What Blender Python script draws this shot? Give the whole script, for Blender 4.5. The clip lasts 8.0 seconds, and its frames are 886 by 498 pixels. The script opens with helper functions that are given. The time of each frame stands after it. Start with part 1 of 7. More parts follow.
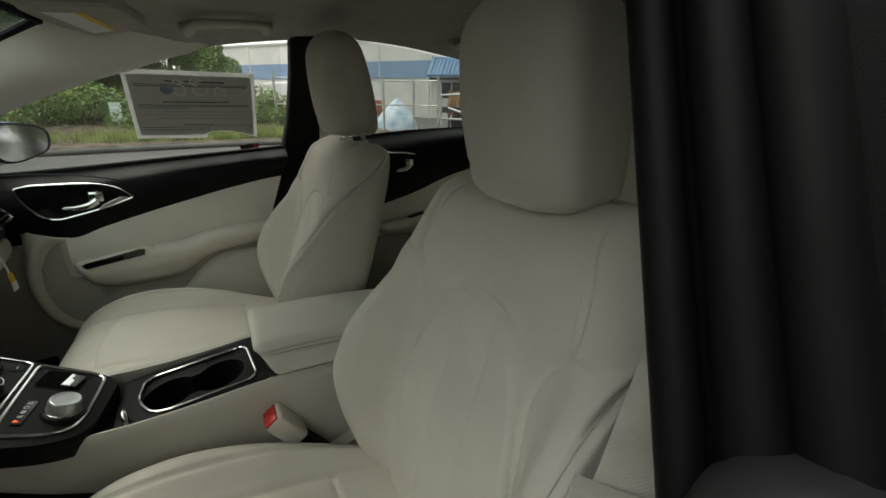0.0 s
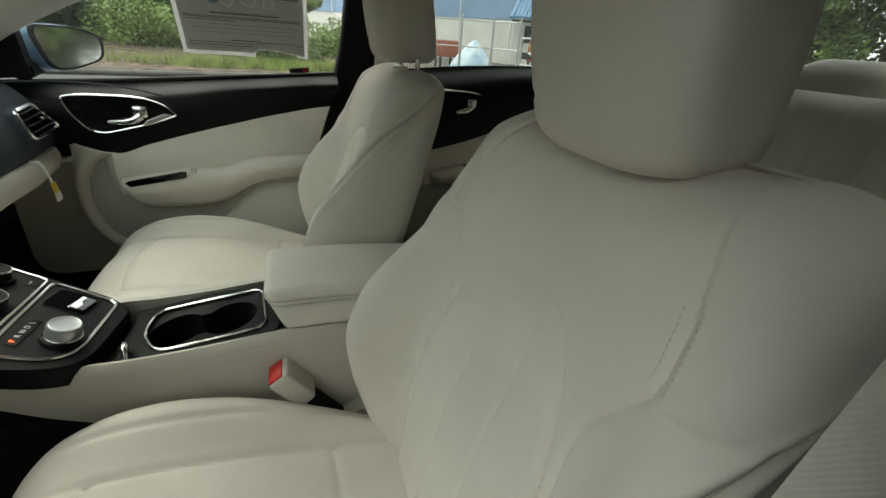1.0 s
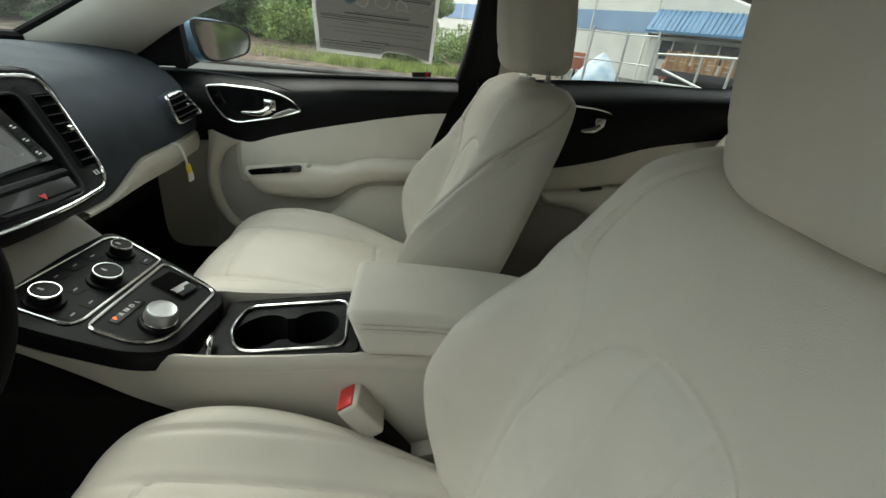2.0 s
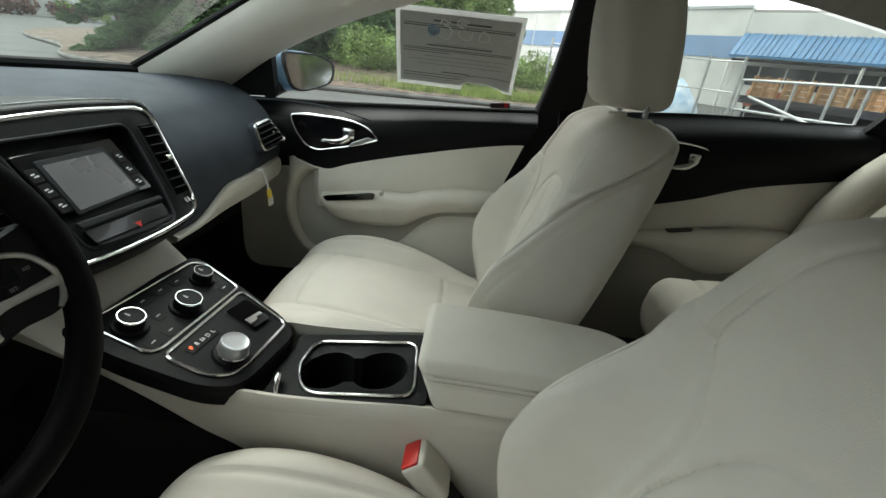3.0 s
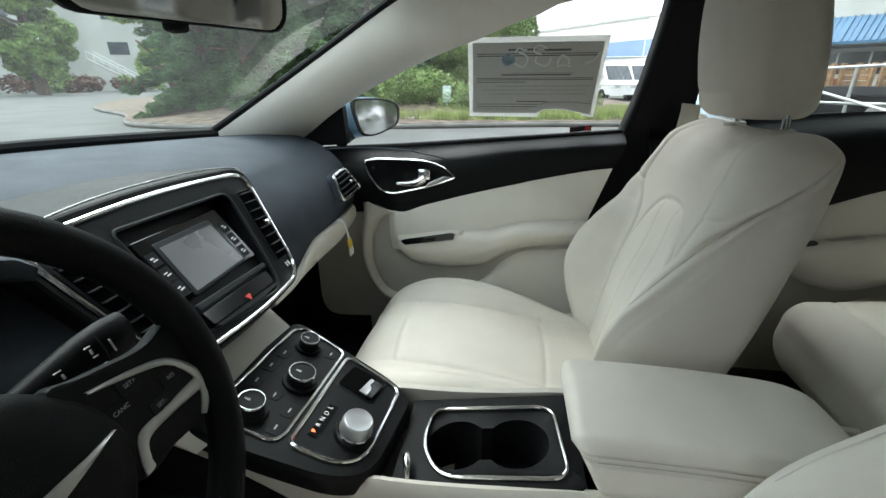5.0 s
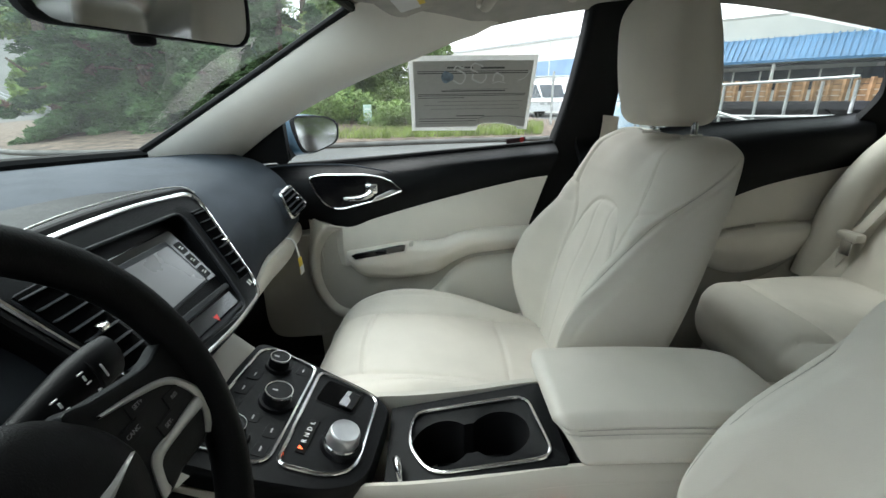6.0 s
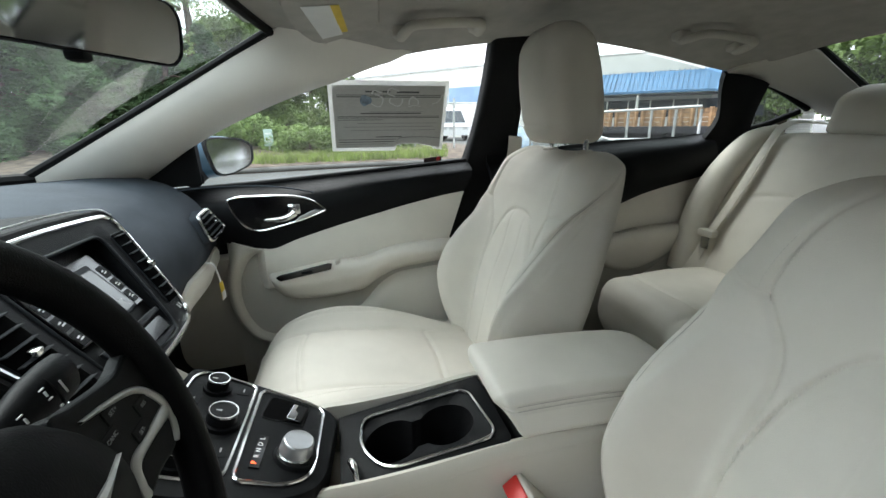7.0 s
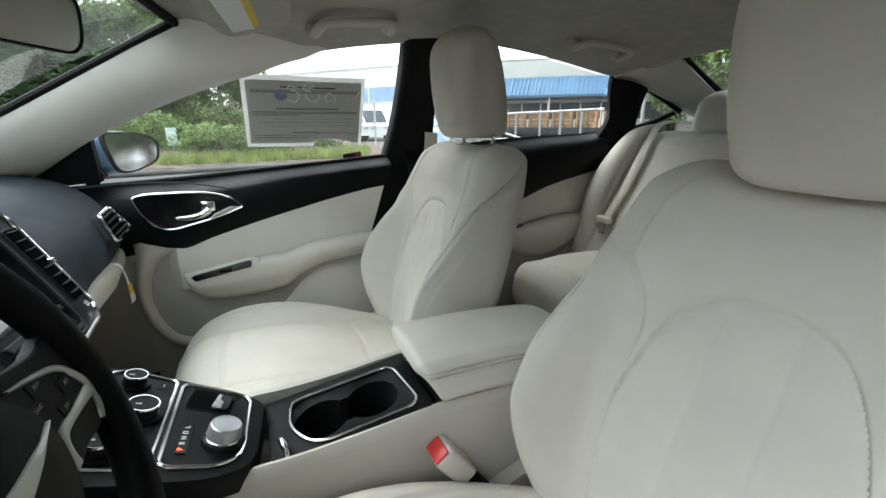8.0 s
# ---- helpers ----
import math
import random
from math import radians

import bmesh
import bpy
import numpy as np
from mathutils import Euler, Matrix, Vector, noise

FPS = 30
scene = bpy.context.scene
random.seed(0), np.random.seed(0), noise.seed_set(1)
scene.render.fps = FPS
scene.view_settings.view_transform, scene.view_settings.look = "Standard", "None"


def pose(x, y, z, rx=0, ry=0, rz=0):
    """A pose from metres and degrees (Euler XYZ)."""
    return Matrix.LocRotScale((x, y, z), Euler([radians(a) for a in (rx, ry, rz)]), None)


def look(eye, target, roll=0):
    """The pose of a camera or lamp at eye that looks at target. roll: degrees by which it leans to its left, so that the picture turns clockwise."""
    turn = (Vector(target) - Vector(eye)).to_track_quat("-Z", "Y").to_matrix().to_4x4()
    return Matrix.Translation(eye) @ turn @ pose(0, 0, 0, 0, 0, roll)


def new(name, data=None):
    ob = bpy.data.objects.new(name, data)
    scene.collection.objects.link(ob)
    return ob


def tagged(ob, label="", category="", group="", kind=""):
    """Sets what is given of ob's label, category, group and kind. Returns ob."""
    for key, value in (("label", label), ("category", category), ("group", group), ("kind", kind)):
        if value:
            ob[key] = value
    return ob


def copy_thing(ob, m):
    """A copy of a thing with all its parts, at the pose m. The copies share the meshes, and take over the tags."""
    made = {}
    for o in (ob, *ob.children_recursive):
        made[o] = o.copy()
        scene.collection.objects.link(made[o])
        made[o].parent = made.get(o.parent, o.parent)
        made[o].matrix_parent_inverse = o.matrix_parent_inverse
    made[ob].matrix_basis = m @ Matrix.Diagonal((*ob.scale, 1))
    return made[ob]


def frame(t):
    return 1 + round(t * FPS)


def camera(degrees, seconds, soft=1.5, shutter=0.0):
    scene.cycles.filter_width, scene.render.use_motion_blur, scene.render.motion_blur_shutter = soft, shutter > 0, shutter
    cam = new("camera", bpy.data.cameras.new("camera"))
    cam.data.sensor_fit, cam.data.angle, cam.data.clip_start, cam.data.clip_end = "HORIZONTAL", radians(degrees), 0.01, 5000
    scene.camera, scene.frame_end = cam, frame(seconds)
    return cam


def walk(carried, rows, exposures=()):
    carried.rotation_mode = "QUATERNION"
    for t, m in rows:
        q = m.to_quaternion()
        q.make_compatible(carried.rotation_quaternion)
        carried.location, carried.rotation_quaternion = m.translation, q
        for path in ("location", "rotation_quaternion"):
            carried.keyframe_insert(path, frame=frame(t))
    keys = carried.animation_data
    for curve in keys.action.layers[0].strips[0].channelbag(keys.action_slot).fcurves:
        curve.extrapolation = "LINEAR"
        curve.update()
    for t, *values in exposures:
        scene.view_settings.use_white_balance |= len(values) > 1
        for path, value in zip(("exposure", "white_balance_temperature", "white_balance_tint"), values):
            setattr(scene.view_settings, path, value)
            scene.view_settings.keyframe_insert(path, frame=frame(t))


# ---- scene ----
cam = camera(91.8, 8.0)
PATH = [
    (0, (0.955, -0.847, 1.172), (1.848, 0.819, 0.519), 0.9),
    (0.5, (1.014, -0.789, 1.144), (1.798, 0.859, 0.325), 2.0),
    (1, (1.043, -0.729, 1.131), (1.663, 0.961, 0.259), 4.5),
    (1.5, (1.05, -0.663, 1.129), (1.442, 1.097, 0.264), 6.4),
    (2, (1.05, -0.621, 1.128), (1.249, 1.162, 0.244), 7.1),
    (3.3, (0.994, -0.54, 1.145), (0.852, 1.281, 0.33), 6.5),
    (3.5, (0.981, -0.527, 1.149), (0.798, 1.289, 0.332), 6.3),
    (4, (0.952, -0.502, 1.149), (0.674, 1.315, 0.361), 4.2),
    (4.5, (0.924, -0.485, 1.148), (0.601, 1.337, 0.388), 1.5),
    (4.7, (0.904, -0.485, 1.143), (0.584, 1.344, 0.398), 0.5),
    (5.8, (0.823, -0.522, 1.141), (0.789, 1.357, 0.455), -1.0),
    (6, (0.813, -0.527, 1.135), (0.865, 1.36, 0.476), -0.8),
    (6.5, (0.787, -0.555, 1.134), (1.039, 1.341, 0.546), -0.8),
    (7, (0.765, -0.582, 1.127), (1.225, 1.281, 0.564), -0.6),
    (7.5, (0.75, -0.614, 1.118), (1.374, 1.208, 0.579), -1.2),
    (8, (0.759, -0.647, 1.116), (1.54, 1.106, 0.552), -0.1),
]
walk(cam, [(t, look(eye, target, roll)) for t, eye, target, roll in PATH],
     [(0.0, 0.5, 6900, 4), (0.5, 0.9, 6900, 3), (1.0, 1.08, 6800, 1), (2.0, 1.26, 6600, 2), (3.5, 1.38, 6300, 4), (4.5, 1.68, 6100, 5), (6.5, 1.70, 6100, 6), (8.0, 1.68, 6100, 8)])


# ---- light ----
world = bpy.data.worlds.new("world")
scene.world = world
world.use_nodes = True
wn = world.node_tree.nodes
wn.clear()
sky = wn.new("ShaderNodeTexSky")
sky.sky_type = "NISHITA"
sky.sun_disc = False
sky.sun_elevation, sky.sun_rotation = radians(58), radians(320)
sky.air_density, sky.dust_density, sky.ozone_density = 1.0, 6.0, 1.0
haze = wn.new("ShaderNodeMixRGB")
haze.inputs["Fac"].default_value = 0.8
haze.inputs["Color2"].default_value = (9.0, 9.2, 9.4, 1)
bg = wn.new("ShaderNodeBackground")
bg.inputs["Strength"].default_value = 0.15
wo = wn.new("ShaderNodeOutputWorld")
wl = world.node_tree.links
wl.new(sky.outputs["Color"], haze.inputs["Color1"])
wl.new(haze.outputs["Color"], bg.inputs["Color"])
wl.new(bg.outputs["Background"], wo.inputs["Surface"])

sun = new("sun", bpy.data.lights.new("sun", "SUN"))
sun.data.energy, sun.data.angle, sun.data.color = 1.1, radians(42), (1.0, 0.98, 0.95)
sun.matrix_world = look((0, 0, 0), (0.55, -0.6, -1.3))

# ---- materials ----


def material(name, color, rough=0.6, metal=0.0, vary=0.08, scale=12.0, bump=0.0, bump_scale=400.0, coat=0.0, second=None, spec=0.5, sheen=0.0):
    """A procedural surface: broad stains, fine grain and relief at real-world size."""
    m = bpy.data.materials.new(name)
    m.use_nodes = True
    nt = m.node_tree
    n, l = nt.nodes, nt.links
    p = n["Principled BSDF"]
    p.inputs["Roughness"].default_value = rough
    p.inputs["Metallic"].default_value = metal
    p.inputs["Coat Weight"].default_value = coat
    p.inputs["Specular IOR Level"].default_value = spec
    p.inputs["Sheen Weight"].default_value = sheen
    tc = n.new("ShaderNodeTexCoord")
    big = n.new("ShaderNodeTexNoise")
    big.inputs["Scale"].default_value = scale
    big.inputs["Detail"].default_value = 5
    fine = n.new("ShaderNodeTexNoise")
    fine.inputs["Scale"].default_value = bump_scale
    fine.inputs["Detail"].default_value = 2
    l.new(tc.outputs["Object"], big.inputs["Vector"])
    l.new(tc.outputs["Object"], fine.inputs["Vector"])
    ramp = n.new("ShaderNodeMixRGB")
    c = Vector(color)
    d = Vector(second) if second else c * (1 - 2 * vary)
    ramp.inputs["Color1"].default_value = (*(c * (1 + vary)), 1)
    ramp.inputs["Color2"].default_value = (*d, 1)
    sharpen = n.new("ShaderNodeMapRange")
    sharpen.inputs["From Min"].default_value, sharpen.inputs["From Max"].default_value = 0.32, 0.68
    l.new(big.outputs["Fac"], sharpen.inputs["Value"])
    l.new(sharpen.outputs["Result"], ramp.inputs["Fac"])
    l.new(ramp.outputs["Color"], p.inputs["Base Color"])
    ro = n.new("ShaderNodeMapRange")
    ro.inputs["To Min"].default_value, ro.inputs["To Max"].default_value = max(0.02, rough - 0.07), min(1, rough + 0.07)
    l.new(big.outputs["Fac"], ro.inputs["Value"])
    l.new(ro.outputs["Result"], p.inputs["Roughness"])
    if bump:
        b = n.new("ShaderNodeBump")
        b.inputs["Strength"].default_value = bump
        b.inputs["Distance"].default_value = 0.0015
        l.new(fine.outputs["Fac"], b.inputs["Height"])
        l.new(b.outputs["Normal"], p.inputs["Normal"])
    return m


def glowing(name, color, strength):
    m = bpy.data.materials.new(name)
    m.use_nodes = True
    p = m.node_tree.nodes["Principled BSDF"]
    p.inputs["Base Color"].default_value = (*color, 1)
    p.inputs["Emission Color"].default_value = (*color, 1)
    p.inputs["Emission Strength"].default_value = strength
    return m


def pane_material(name, tint, gloss_rough=0.02, gloss=0.04, veil=0.0):
    """Tinted safety glass with painted haze: light passes straight, with more gloss at grazing angles."""
    m = bpy.data.materials.new(name)
    m.use_nodes = True
    n, l = m.node_tree.nodes, m.node_tree.links
    n.clear()
    tr = n.new("ShaderNodeBsdfTransparent")
    tr.inputs["Color"].default_value = (*tint, 1)
    gl = n.new("ShaderNodeBsdfGlossy")
    gl.inputs["Roughness"].default_value = gloss_rough
    lw = n.new("ShaderNodeLayerWeight")
    lw.inputs["Blend"].default_value = 0.5
    pw = n.new("ShaderNodeMath")
    pw.operation, pw.inputs[1].default_value = "POWER", 5.0
    fr = n.new("ShaderNodeMapRange")
    fr.inputs["To Min"].default_value, fr.inputs["To Max"].default_value = gloss, 0.75
    mx = n.new("ShaderNodeMixShader")
    out = n.new("ShaderNodeOutputMaterial")
    l.new(lw.outputs["Facing"], pw.inputs[0])
    l.new(pw.outputs["Value"], fr.inputs["Value"])
    l.new(fr.outputs["Result"], mx.inputs["Fac"])
    l.new(tr.outputs["BSDF"], mx.inputs[1])
    l.new(gl.outputs["BSDF"], mx.inputs[2])
    # Whitish translucent veil mixed into the pane: painted haze, unevenly spread
    veil_bsdf = n.new("ShaderNodeBsdfTranslucent")
    veil_bsdf.inputs["Color"].default_value = (0.8, 0.82, 0.8, 1)
    veil_noise = n.new("ShaderNodeTexNoise")
    veil_noise.inputs["Scale"].default_value, veil_noise.inputs["Detail"].default_value = 6.0, 6.0
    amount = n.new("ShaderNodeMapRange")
    amount.inputs["To Min"].default_value, amount.inputs["To Max"].default_value = veil * 0.6, veil * 1.4
    l.new(veil_noise.outputs["Fac"], amount.inputs["Value"])
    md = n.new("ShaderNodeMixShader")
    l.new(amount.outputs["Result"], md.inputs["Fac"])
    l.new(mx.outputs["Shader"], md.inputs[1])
    l.new(veil_bsdf.outputs["BSDF"], md.inputs[2])
    l.new(md.outputs["Shader"], out.inputs["Surface"])
    return m


def paper_material(name, color):
    """Printed paper that lets part of the daylight through."""
    m = bpy.data.materials.new(name)
    m.use_nodes = True
    n, l = m.node_tree.nodes, m.node_tree.links
    n.clear()
    spots = n.new("ShaderNodeTexNoise")
    spots.inputs["Scale"].default_value = 25.0
    mix = n.new("ShaderNodeMixRGB")
    mix.inputs["Color1"].default_value = (*[c * 1.08 for c in color], 1)
    mix.inputs["Color2"].default_value = (*[c * 0.9 for c in color], 1)
    l.new(spots.outputs["Fac"], mix.inputs["Fac"])
    df, tl, mx, out = (n.new(k) for k in ("ShaderNodeBsdfDiffuse", "ShaderNodeBsdfTranslucent", "ShaderNodeMixShader", "ShaderNodeOutputMaterial"))
    mx.inputs["Fac"].default_value = 0.4
    l.new(mix.outputs["Color"], df.inputs["Color"])
    l.new(mix.outputs["Color"], tl.inputs["Color"])
    l.new(df.outputs["BSDF"], mx.inputs[1])
    l.new(tl.outputs["BSDF"], mx.inputs[2])
    l.new(mx.outputs["Shader"], out.inputs["Surface"])
    return m


LEATHER = material("cream_leather", (0.670, 0.632, 0.562), 0.62, vary=0.035, scale=7, bump=0.25, bump_scale=900, spec=0.28)
THREAD = material("stitch_thread", (0.61, 0.578, 0.51), 0.8, vary=0.05)
# darker cream for seam lines: paints the shade of the folds
SEAM_SHADE = material("seam_fold_shade", (0.50, 0.468, 0.41), 0.85, vary=0.1, scale=30)
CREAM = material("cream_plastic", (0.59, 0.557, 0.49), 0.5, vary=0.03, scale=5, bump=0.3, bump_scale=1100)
# cream plastic darkened for low panels: their shade is in the colour
CREAM_DARK = material("shaded_cream_plastic", (0.44, 0.42, 0.37), 0.55, vary=0.04, scale=5, bump=0.3, bump_scale=1100)
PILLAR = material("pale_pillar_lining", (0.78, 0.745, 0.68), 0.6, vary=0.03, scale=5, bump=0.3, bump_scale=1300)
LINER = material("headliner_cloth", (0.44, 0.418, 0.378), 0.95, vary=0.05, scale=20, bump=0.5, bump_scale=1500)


def woven(name, color, period=0.0024):
    """Woven strap: fine diagonal ribs with a little soiling."""
    m = material(name, color, 0.75, vary=0.05, scale=30)
    n, l = m.node_tree.nodes, m.node_tree.links
    tc = n.new("ShaderNodeTexCoord")
    turn = n.new("ShaderNodeMapping")
    turn.inputs["Rotation"].default_value = (0.5, 0.5, 0)
    rib = n.new("ShaderNodeTexWave")
    rib.bands_direction = "Z"
    rib.inputs["Scale"].default_value = 0.314 / period
    rib.inputs["Distortion"].default_value = 0.6
    b = n.new("ShaderNodeBump")
    b.inputs["Strength"].default_value, b.inputs["Distance"].default_value = 0.22, 0.0006
    l.new(tc.outputs["Object"], turn.inputs["Vector"])
    l.new(turn.outputs["Vector"], rib.inputs["Vector"])
    l.new(rib.outputs["Fac"], b.inputs["Height"])
    l.new(b.outputs["Normal"], n["Principled BSDF"].inputs["Normal"])
    return m


WEB = woven("belt_webbing", (0.58, 0.545, 0.48))
BLACK = material("black_soft_plastic", (0.0042, 0.0045, 0.0052), 0.44, vary=0.15, scale=10, bump=0.3, bump_scale=1300, spec=0.14)
PAD = material("dash_pad_plastic", (0.053, 0.061, 0.073), 0.66, vary=0.10, scale=8, bump=0.4, bump_scale=1300, spec=0.09)
MATT = material("matt_black_trim", (0.0035, 0.0035, 0.004), 0.75, vary=0.15, scale=10, bump=0.4, bump_scale=900, spec=0.25)
GLOSS = material("gloss_black", (0.003, 0.003, 0.0035), 0.16, vary=0.1, scale=6, coat=0.2)
RIM = material("wheel_leather", (0.0024, 0.0024, 0.0027), 0.55, vary=0.15, scale=14, bump=0.3, bump_scale=800, spec=0.13)
CHROME = material("satin_chrome", (0.80, 0.80, 0.79), 0.16, metal=1.0, vary=0.03)
SILVER = material("brushed_silver", (0.66, 0.66, 0.65), 0.3, metal=1.0, vary=0.04, scale=40)
SATIN = material("satin_silver", (0.50, 0.50, 0.48), 0.42, metal=0.9, vary=0.05, scale=40)
STACK = material("stack_satin_plastic", (0.017, 0.019, 0.022), 0.5, vary=0.12, scale=10, bump=0.3, bump_scale=1300, spec=0.2)
# near-black for flat plates: paints the darkness of openings
VOID = material("void_shade_black", (0.0012, 0.0012, 0.0013), 0.9, vary=0.1, scale=20, bump=0.2, bump_scale=600, spec=0.05)
RUBBER = material("rubber_seal", (0.004, 0.004, 0.0043), 0.6, vary=0.15, scale=20, bump=0.06, bump_scale=900, spec=0.18)
CARPET = material("dark_carpet", (0.008, 0.0075, 0.007), 1.0, vary=0.3, scale=60, bump=1.0, bump_scale=500)
REDBTN = material("red_plastic", (0.62, 0.035, 0.03), 0.4, vary=0.05)
WHITE = material("white_print", (0.75, 0.75, 0.74), 0.6, vary=0.03)
GREYPRINT = material("grey_print", (0.30, 0.30, 0.30), 0.6, vary=0.05)
YELLOW = material("yellow_print", (0.75, 0.55, 0.05), 0.6, vary=0.05)
STEEL = material("polished_steel", (0.7, 0.7, 0.7), 0.2, metal=1.0, vary=0.03)
BODY = material("ice_blue_paint", (0.17, 0.29, 0.42), 0.3, metal=0.3, vary=0.04, coat=0.5)
MIRROR = material("mirror_glass", (0.85, 0.86, 0.86), 0.02, metal=1.0, vary=0.0)
SCREEN = material("display_glass", (0.13, 0.13, 0.135), 0.28, vary=0.05, scale=6, spec=0.8)
SIDE_GLASS = pane_material("side_glass", (0.88, 0.90, 0.88), veil=0.012)
REAR_GLASS = pane_material("rear_tinted_glass", (0.60, 0.63, 0.60), veil=0.012)
SCREEN_GLASS = pane_material("windscreen_glass", (0.83, 0.90, 0.86), veil=0.020)
ORANGE = glowing("orange_lamp", (1.0, 0.12, 0.03), 1.2)
KNOB = material("pale_satin_metal", (0.52, 0.53, 0.54), 0.36, metal=0.85, vary=0.03, scale=60)

# ---- mesh helpers ----
BASE = {}


def thing(name, base=(0, 0, 0), label="", category="", group="", kind=""):
    ob = tagged(new(name), label, category, group, kind)
    ob.location = base
    ob.empty_display_size = 0.05
    BASE[ob.name] = Vector(base)
    return ob


def part(name, bm, mat, parent=None, label="", smooth=True, mats=()):
    """Links a bmesh in world coordinates as one mesh under its thing."""
    base = BASE.get(parent.name, Vector()) if parent else Vector()
    bmesh.ops.recalc_face_normals(bm, faces=bm.faces)
    bmesh.ops.translate(bm, verts=bm.verts, vec=-base)
    me = bpy.data.meshes.new(name)
    bm.to_mesh(me)
    bm.free()
    for m in (mat, *mats):
        me.materials.append(m)
    if smooth:
        me.polygons.foreach_set("use_smooth", [True] * len(me.polygons))
        me.set_sharp_from_angle(angle=radians(38))
    ob = new(name, me)
    if parent:
        ob.parent = parent
        BASE[ob.name] = base
    if label:
        tagged(ob, label)
    return ob


def setting(name, bm, mat, label, category, smooth=True):
    return tagged(part(name, bm, mat, None, "", smooth), label, category, "", "structure")


def spl(xs, ys):
    """A smooth curve through knots (Hermite), as a function."""
    xs, ys = np.array(xs, float), np.array(ys, float)
    d = np.gradient(ys, xs, axis=0)

    def f(x):
        x = np.clip(np.asarray(x, float), xs[0], xs[-1])
        i = np.clip(np.searchsorted(xs, x) - 1, 0, len(xs) - 2)
        h = xs[i + 1] - xs[i]
        u = (x - xs[i]) / h
        if ys.ndim > 1:
            u, h = u[..., None], h[..., None]
        return (2 * u**3 - 3 * u**2 + 1) * ys[i] + (u**3 - 2 * u**2 + u) * h * d[i] + (-2 * u**3 + 3 * u**2) * ys[i + 1] + (u**3 - u**2) * h * d[i + 1]
    return f


def sstep(a, b, x):
    u = np.clip((x - a) / (b - a), 0, 1)
    return u * u * (3 - 2 * u)


def sheet(P, closed_u=False, closed_v=False, cap=False, bm=None):
    """A bmesh from a grid of points P[u][v]."""
    bm = bm or bmesh.new()
    P = np.asarray(P, float)
    nu, nv = P.shape[:2]
    vs = [[bm.verts.new(P[i, j]) for j in range(nv)] for i in range(nu)]
    for i in range(nu if closed_u else nu - 1):
        for j in range(nv if closed_v else nv - 1):
            a, b = (i + 1) % nu, (j + 1) % nv
            bm.faces.new((vs[i][j], vs[a][j], vs[a][b], vs[i][b]))
    if cap:
        for row in (vs[0], vs[-1]):
            c = bm.verts.new(sum((v.co for v in row), Vector()) / nv)
            for j in range(nv):
                bm.faces.new((row[j], row[(j + 1) % nv], c))
    return bm


def thicken(bm, t):
    bmesh.ops.recalc_face_normals(bm, faces=bm.faces)
    bmesh.ops.solidify(bm, geom=bm.faces[:], thickness=t)
    return bm


def rrect(W, H, r, n=80):
    """Points evenly along a rounded rectangle, half sizes W and H, from the middle of its lower side."""
    r = min(r, W * 0.999, H * 0.999)
    pts = [(0, -H)]
    for cx, cy, a0 in ((W - r, -H + r, -90), (W - r, H - r, 0), (-W + r, H - r, 90), (-W + r, -H + r, 180)):
        for k in range(13):
            a = radians(a0 + k * 7.5)
            pts.append((cx + r * math.cos(a), cy + r * math.sin(a)))
    pts.append((0, -H))
    pts = np.array(pts)
    s = np.r_[0, np.cumsum(np.hypot(*np.diff(pts, axis=0).T))]
    t = np.linspace(0, s[-1], n, endpoint=False)
    return np.c_[np.interp(t, s, pts[:, 0]), np.interp(t, s, pts[:, 1])]


def rbox(x0, x1, y0, y1, z0, z1, r=0.004, seg=2, bm=None):
    bm = bm or bmesh.new()
    g = bmesh.ops.create_cube(bm, size=1, matrix=Matrix.LocRotScale(((x0 + x1) / 2, (y0 + y1) / 2, (z0 + z1) / 2), None, (x1 - x0, y1 - y0, z1 - z0)))
    if r:
        es = list({e for v in g["verts"] for e in v.link_edges})
        bmesh.ops.bevel(bm, geom=es, offset=r, segments=seg, profile=0.5, affect="EDGES")
    return bm


def tube(pts, r, sides=10, closed=False, dense=8, bm=None, flat=1.0, up=(0, 0, 1)):
    """A round (or flattened) bar through points."""
    pts = np.array(pts, float)
    if closed:
        k = len(pts)
        ext = np.vstack([pts[-2:], pts, pts[:2]])
        f = spl(np.arange(-2, k + 2), ext)
        P = f(np.linspace(0, k, k * dense, endpoint=False))
    elif len(pts) > 2 and dense > 1:
        P = spl(np.arange(len(pts)), pts)(np.linspace(0, len(pts) - 1, (len(pts) - 1) * dense + 1))
    else:
        P = pts
    T = (np.roll(P, -1, 0) - np.roll(P, 1, 0)) if closed else np.gradient(P, axis=0)
    rows = []
    rr = np.interp(np.linspace(0, 1, len(P)), np.linspace(0, 1, len(np.atleast_1d(r))), np.atleast_1d(r))
    for p, t, q in zip(P, T, rr):
        t = t / (np.linalg.norm(t) + 1e-12)
        s = np.cross(t, up)
        if np.linalg.norm(s) < 1e-3:
            s = np.cross(t, (1, 0, 0.01))
        s /= np.linalg.norm(s)
        u = np.cross(s, t)
        a = np.linspace(0, 2 * np.pi, sides, endpoint=False)
        rows.append(p + q * (np.cos(a)[:, None] * s + flat * np.sin(a)[:, None] * u))
    return sheet(rows, closed_u=closed, closed_v=True, cap=not closed, bm=bm)


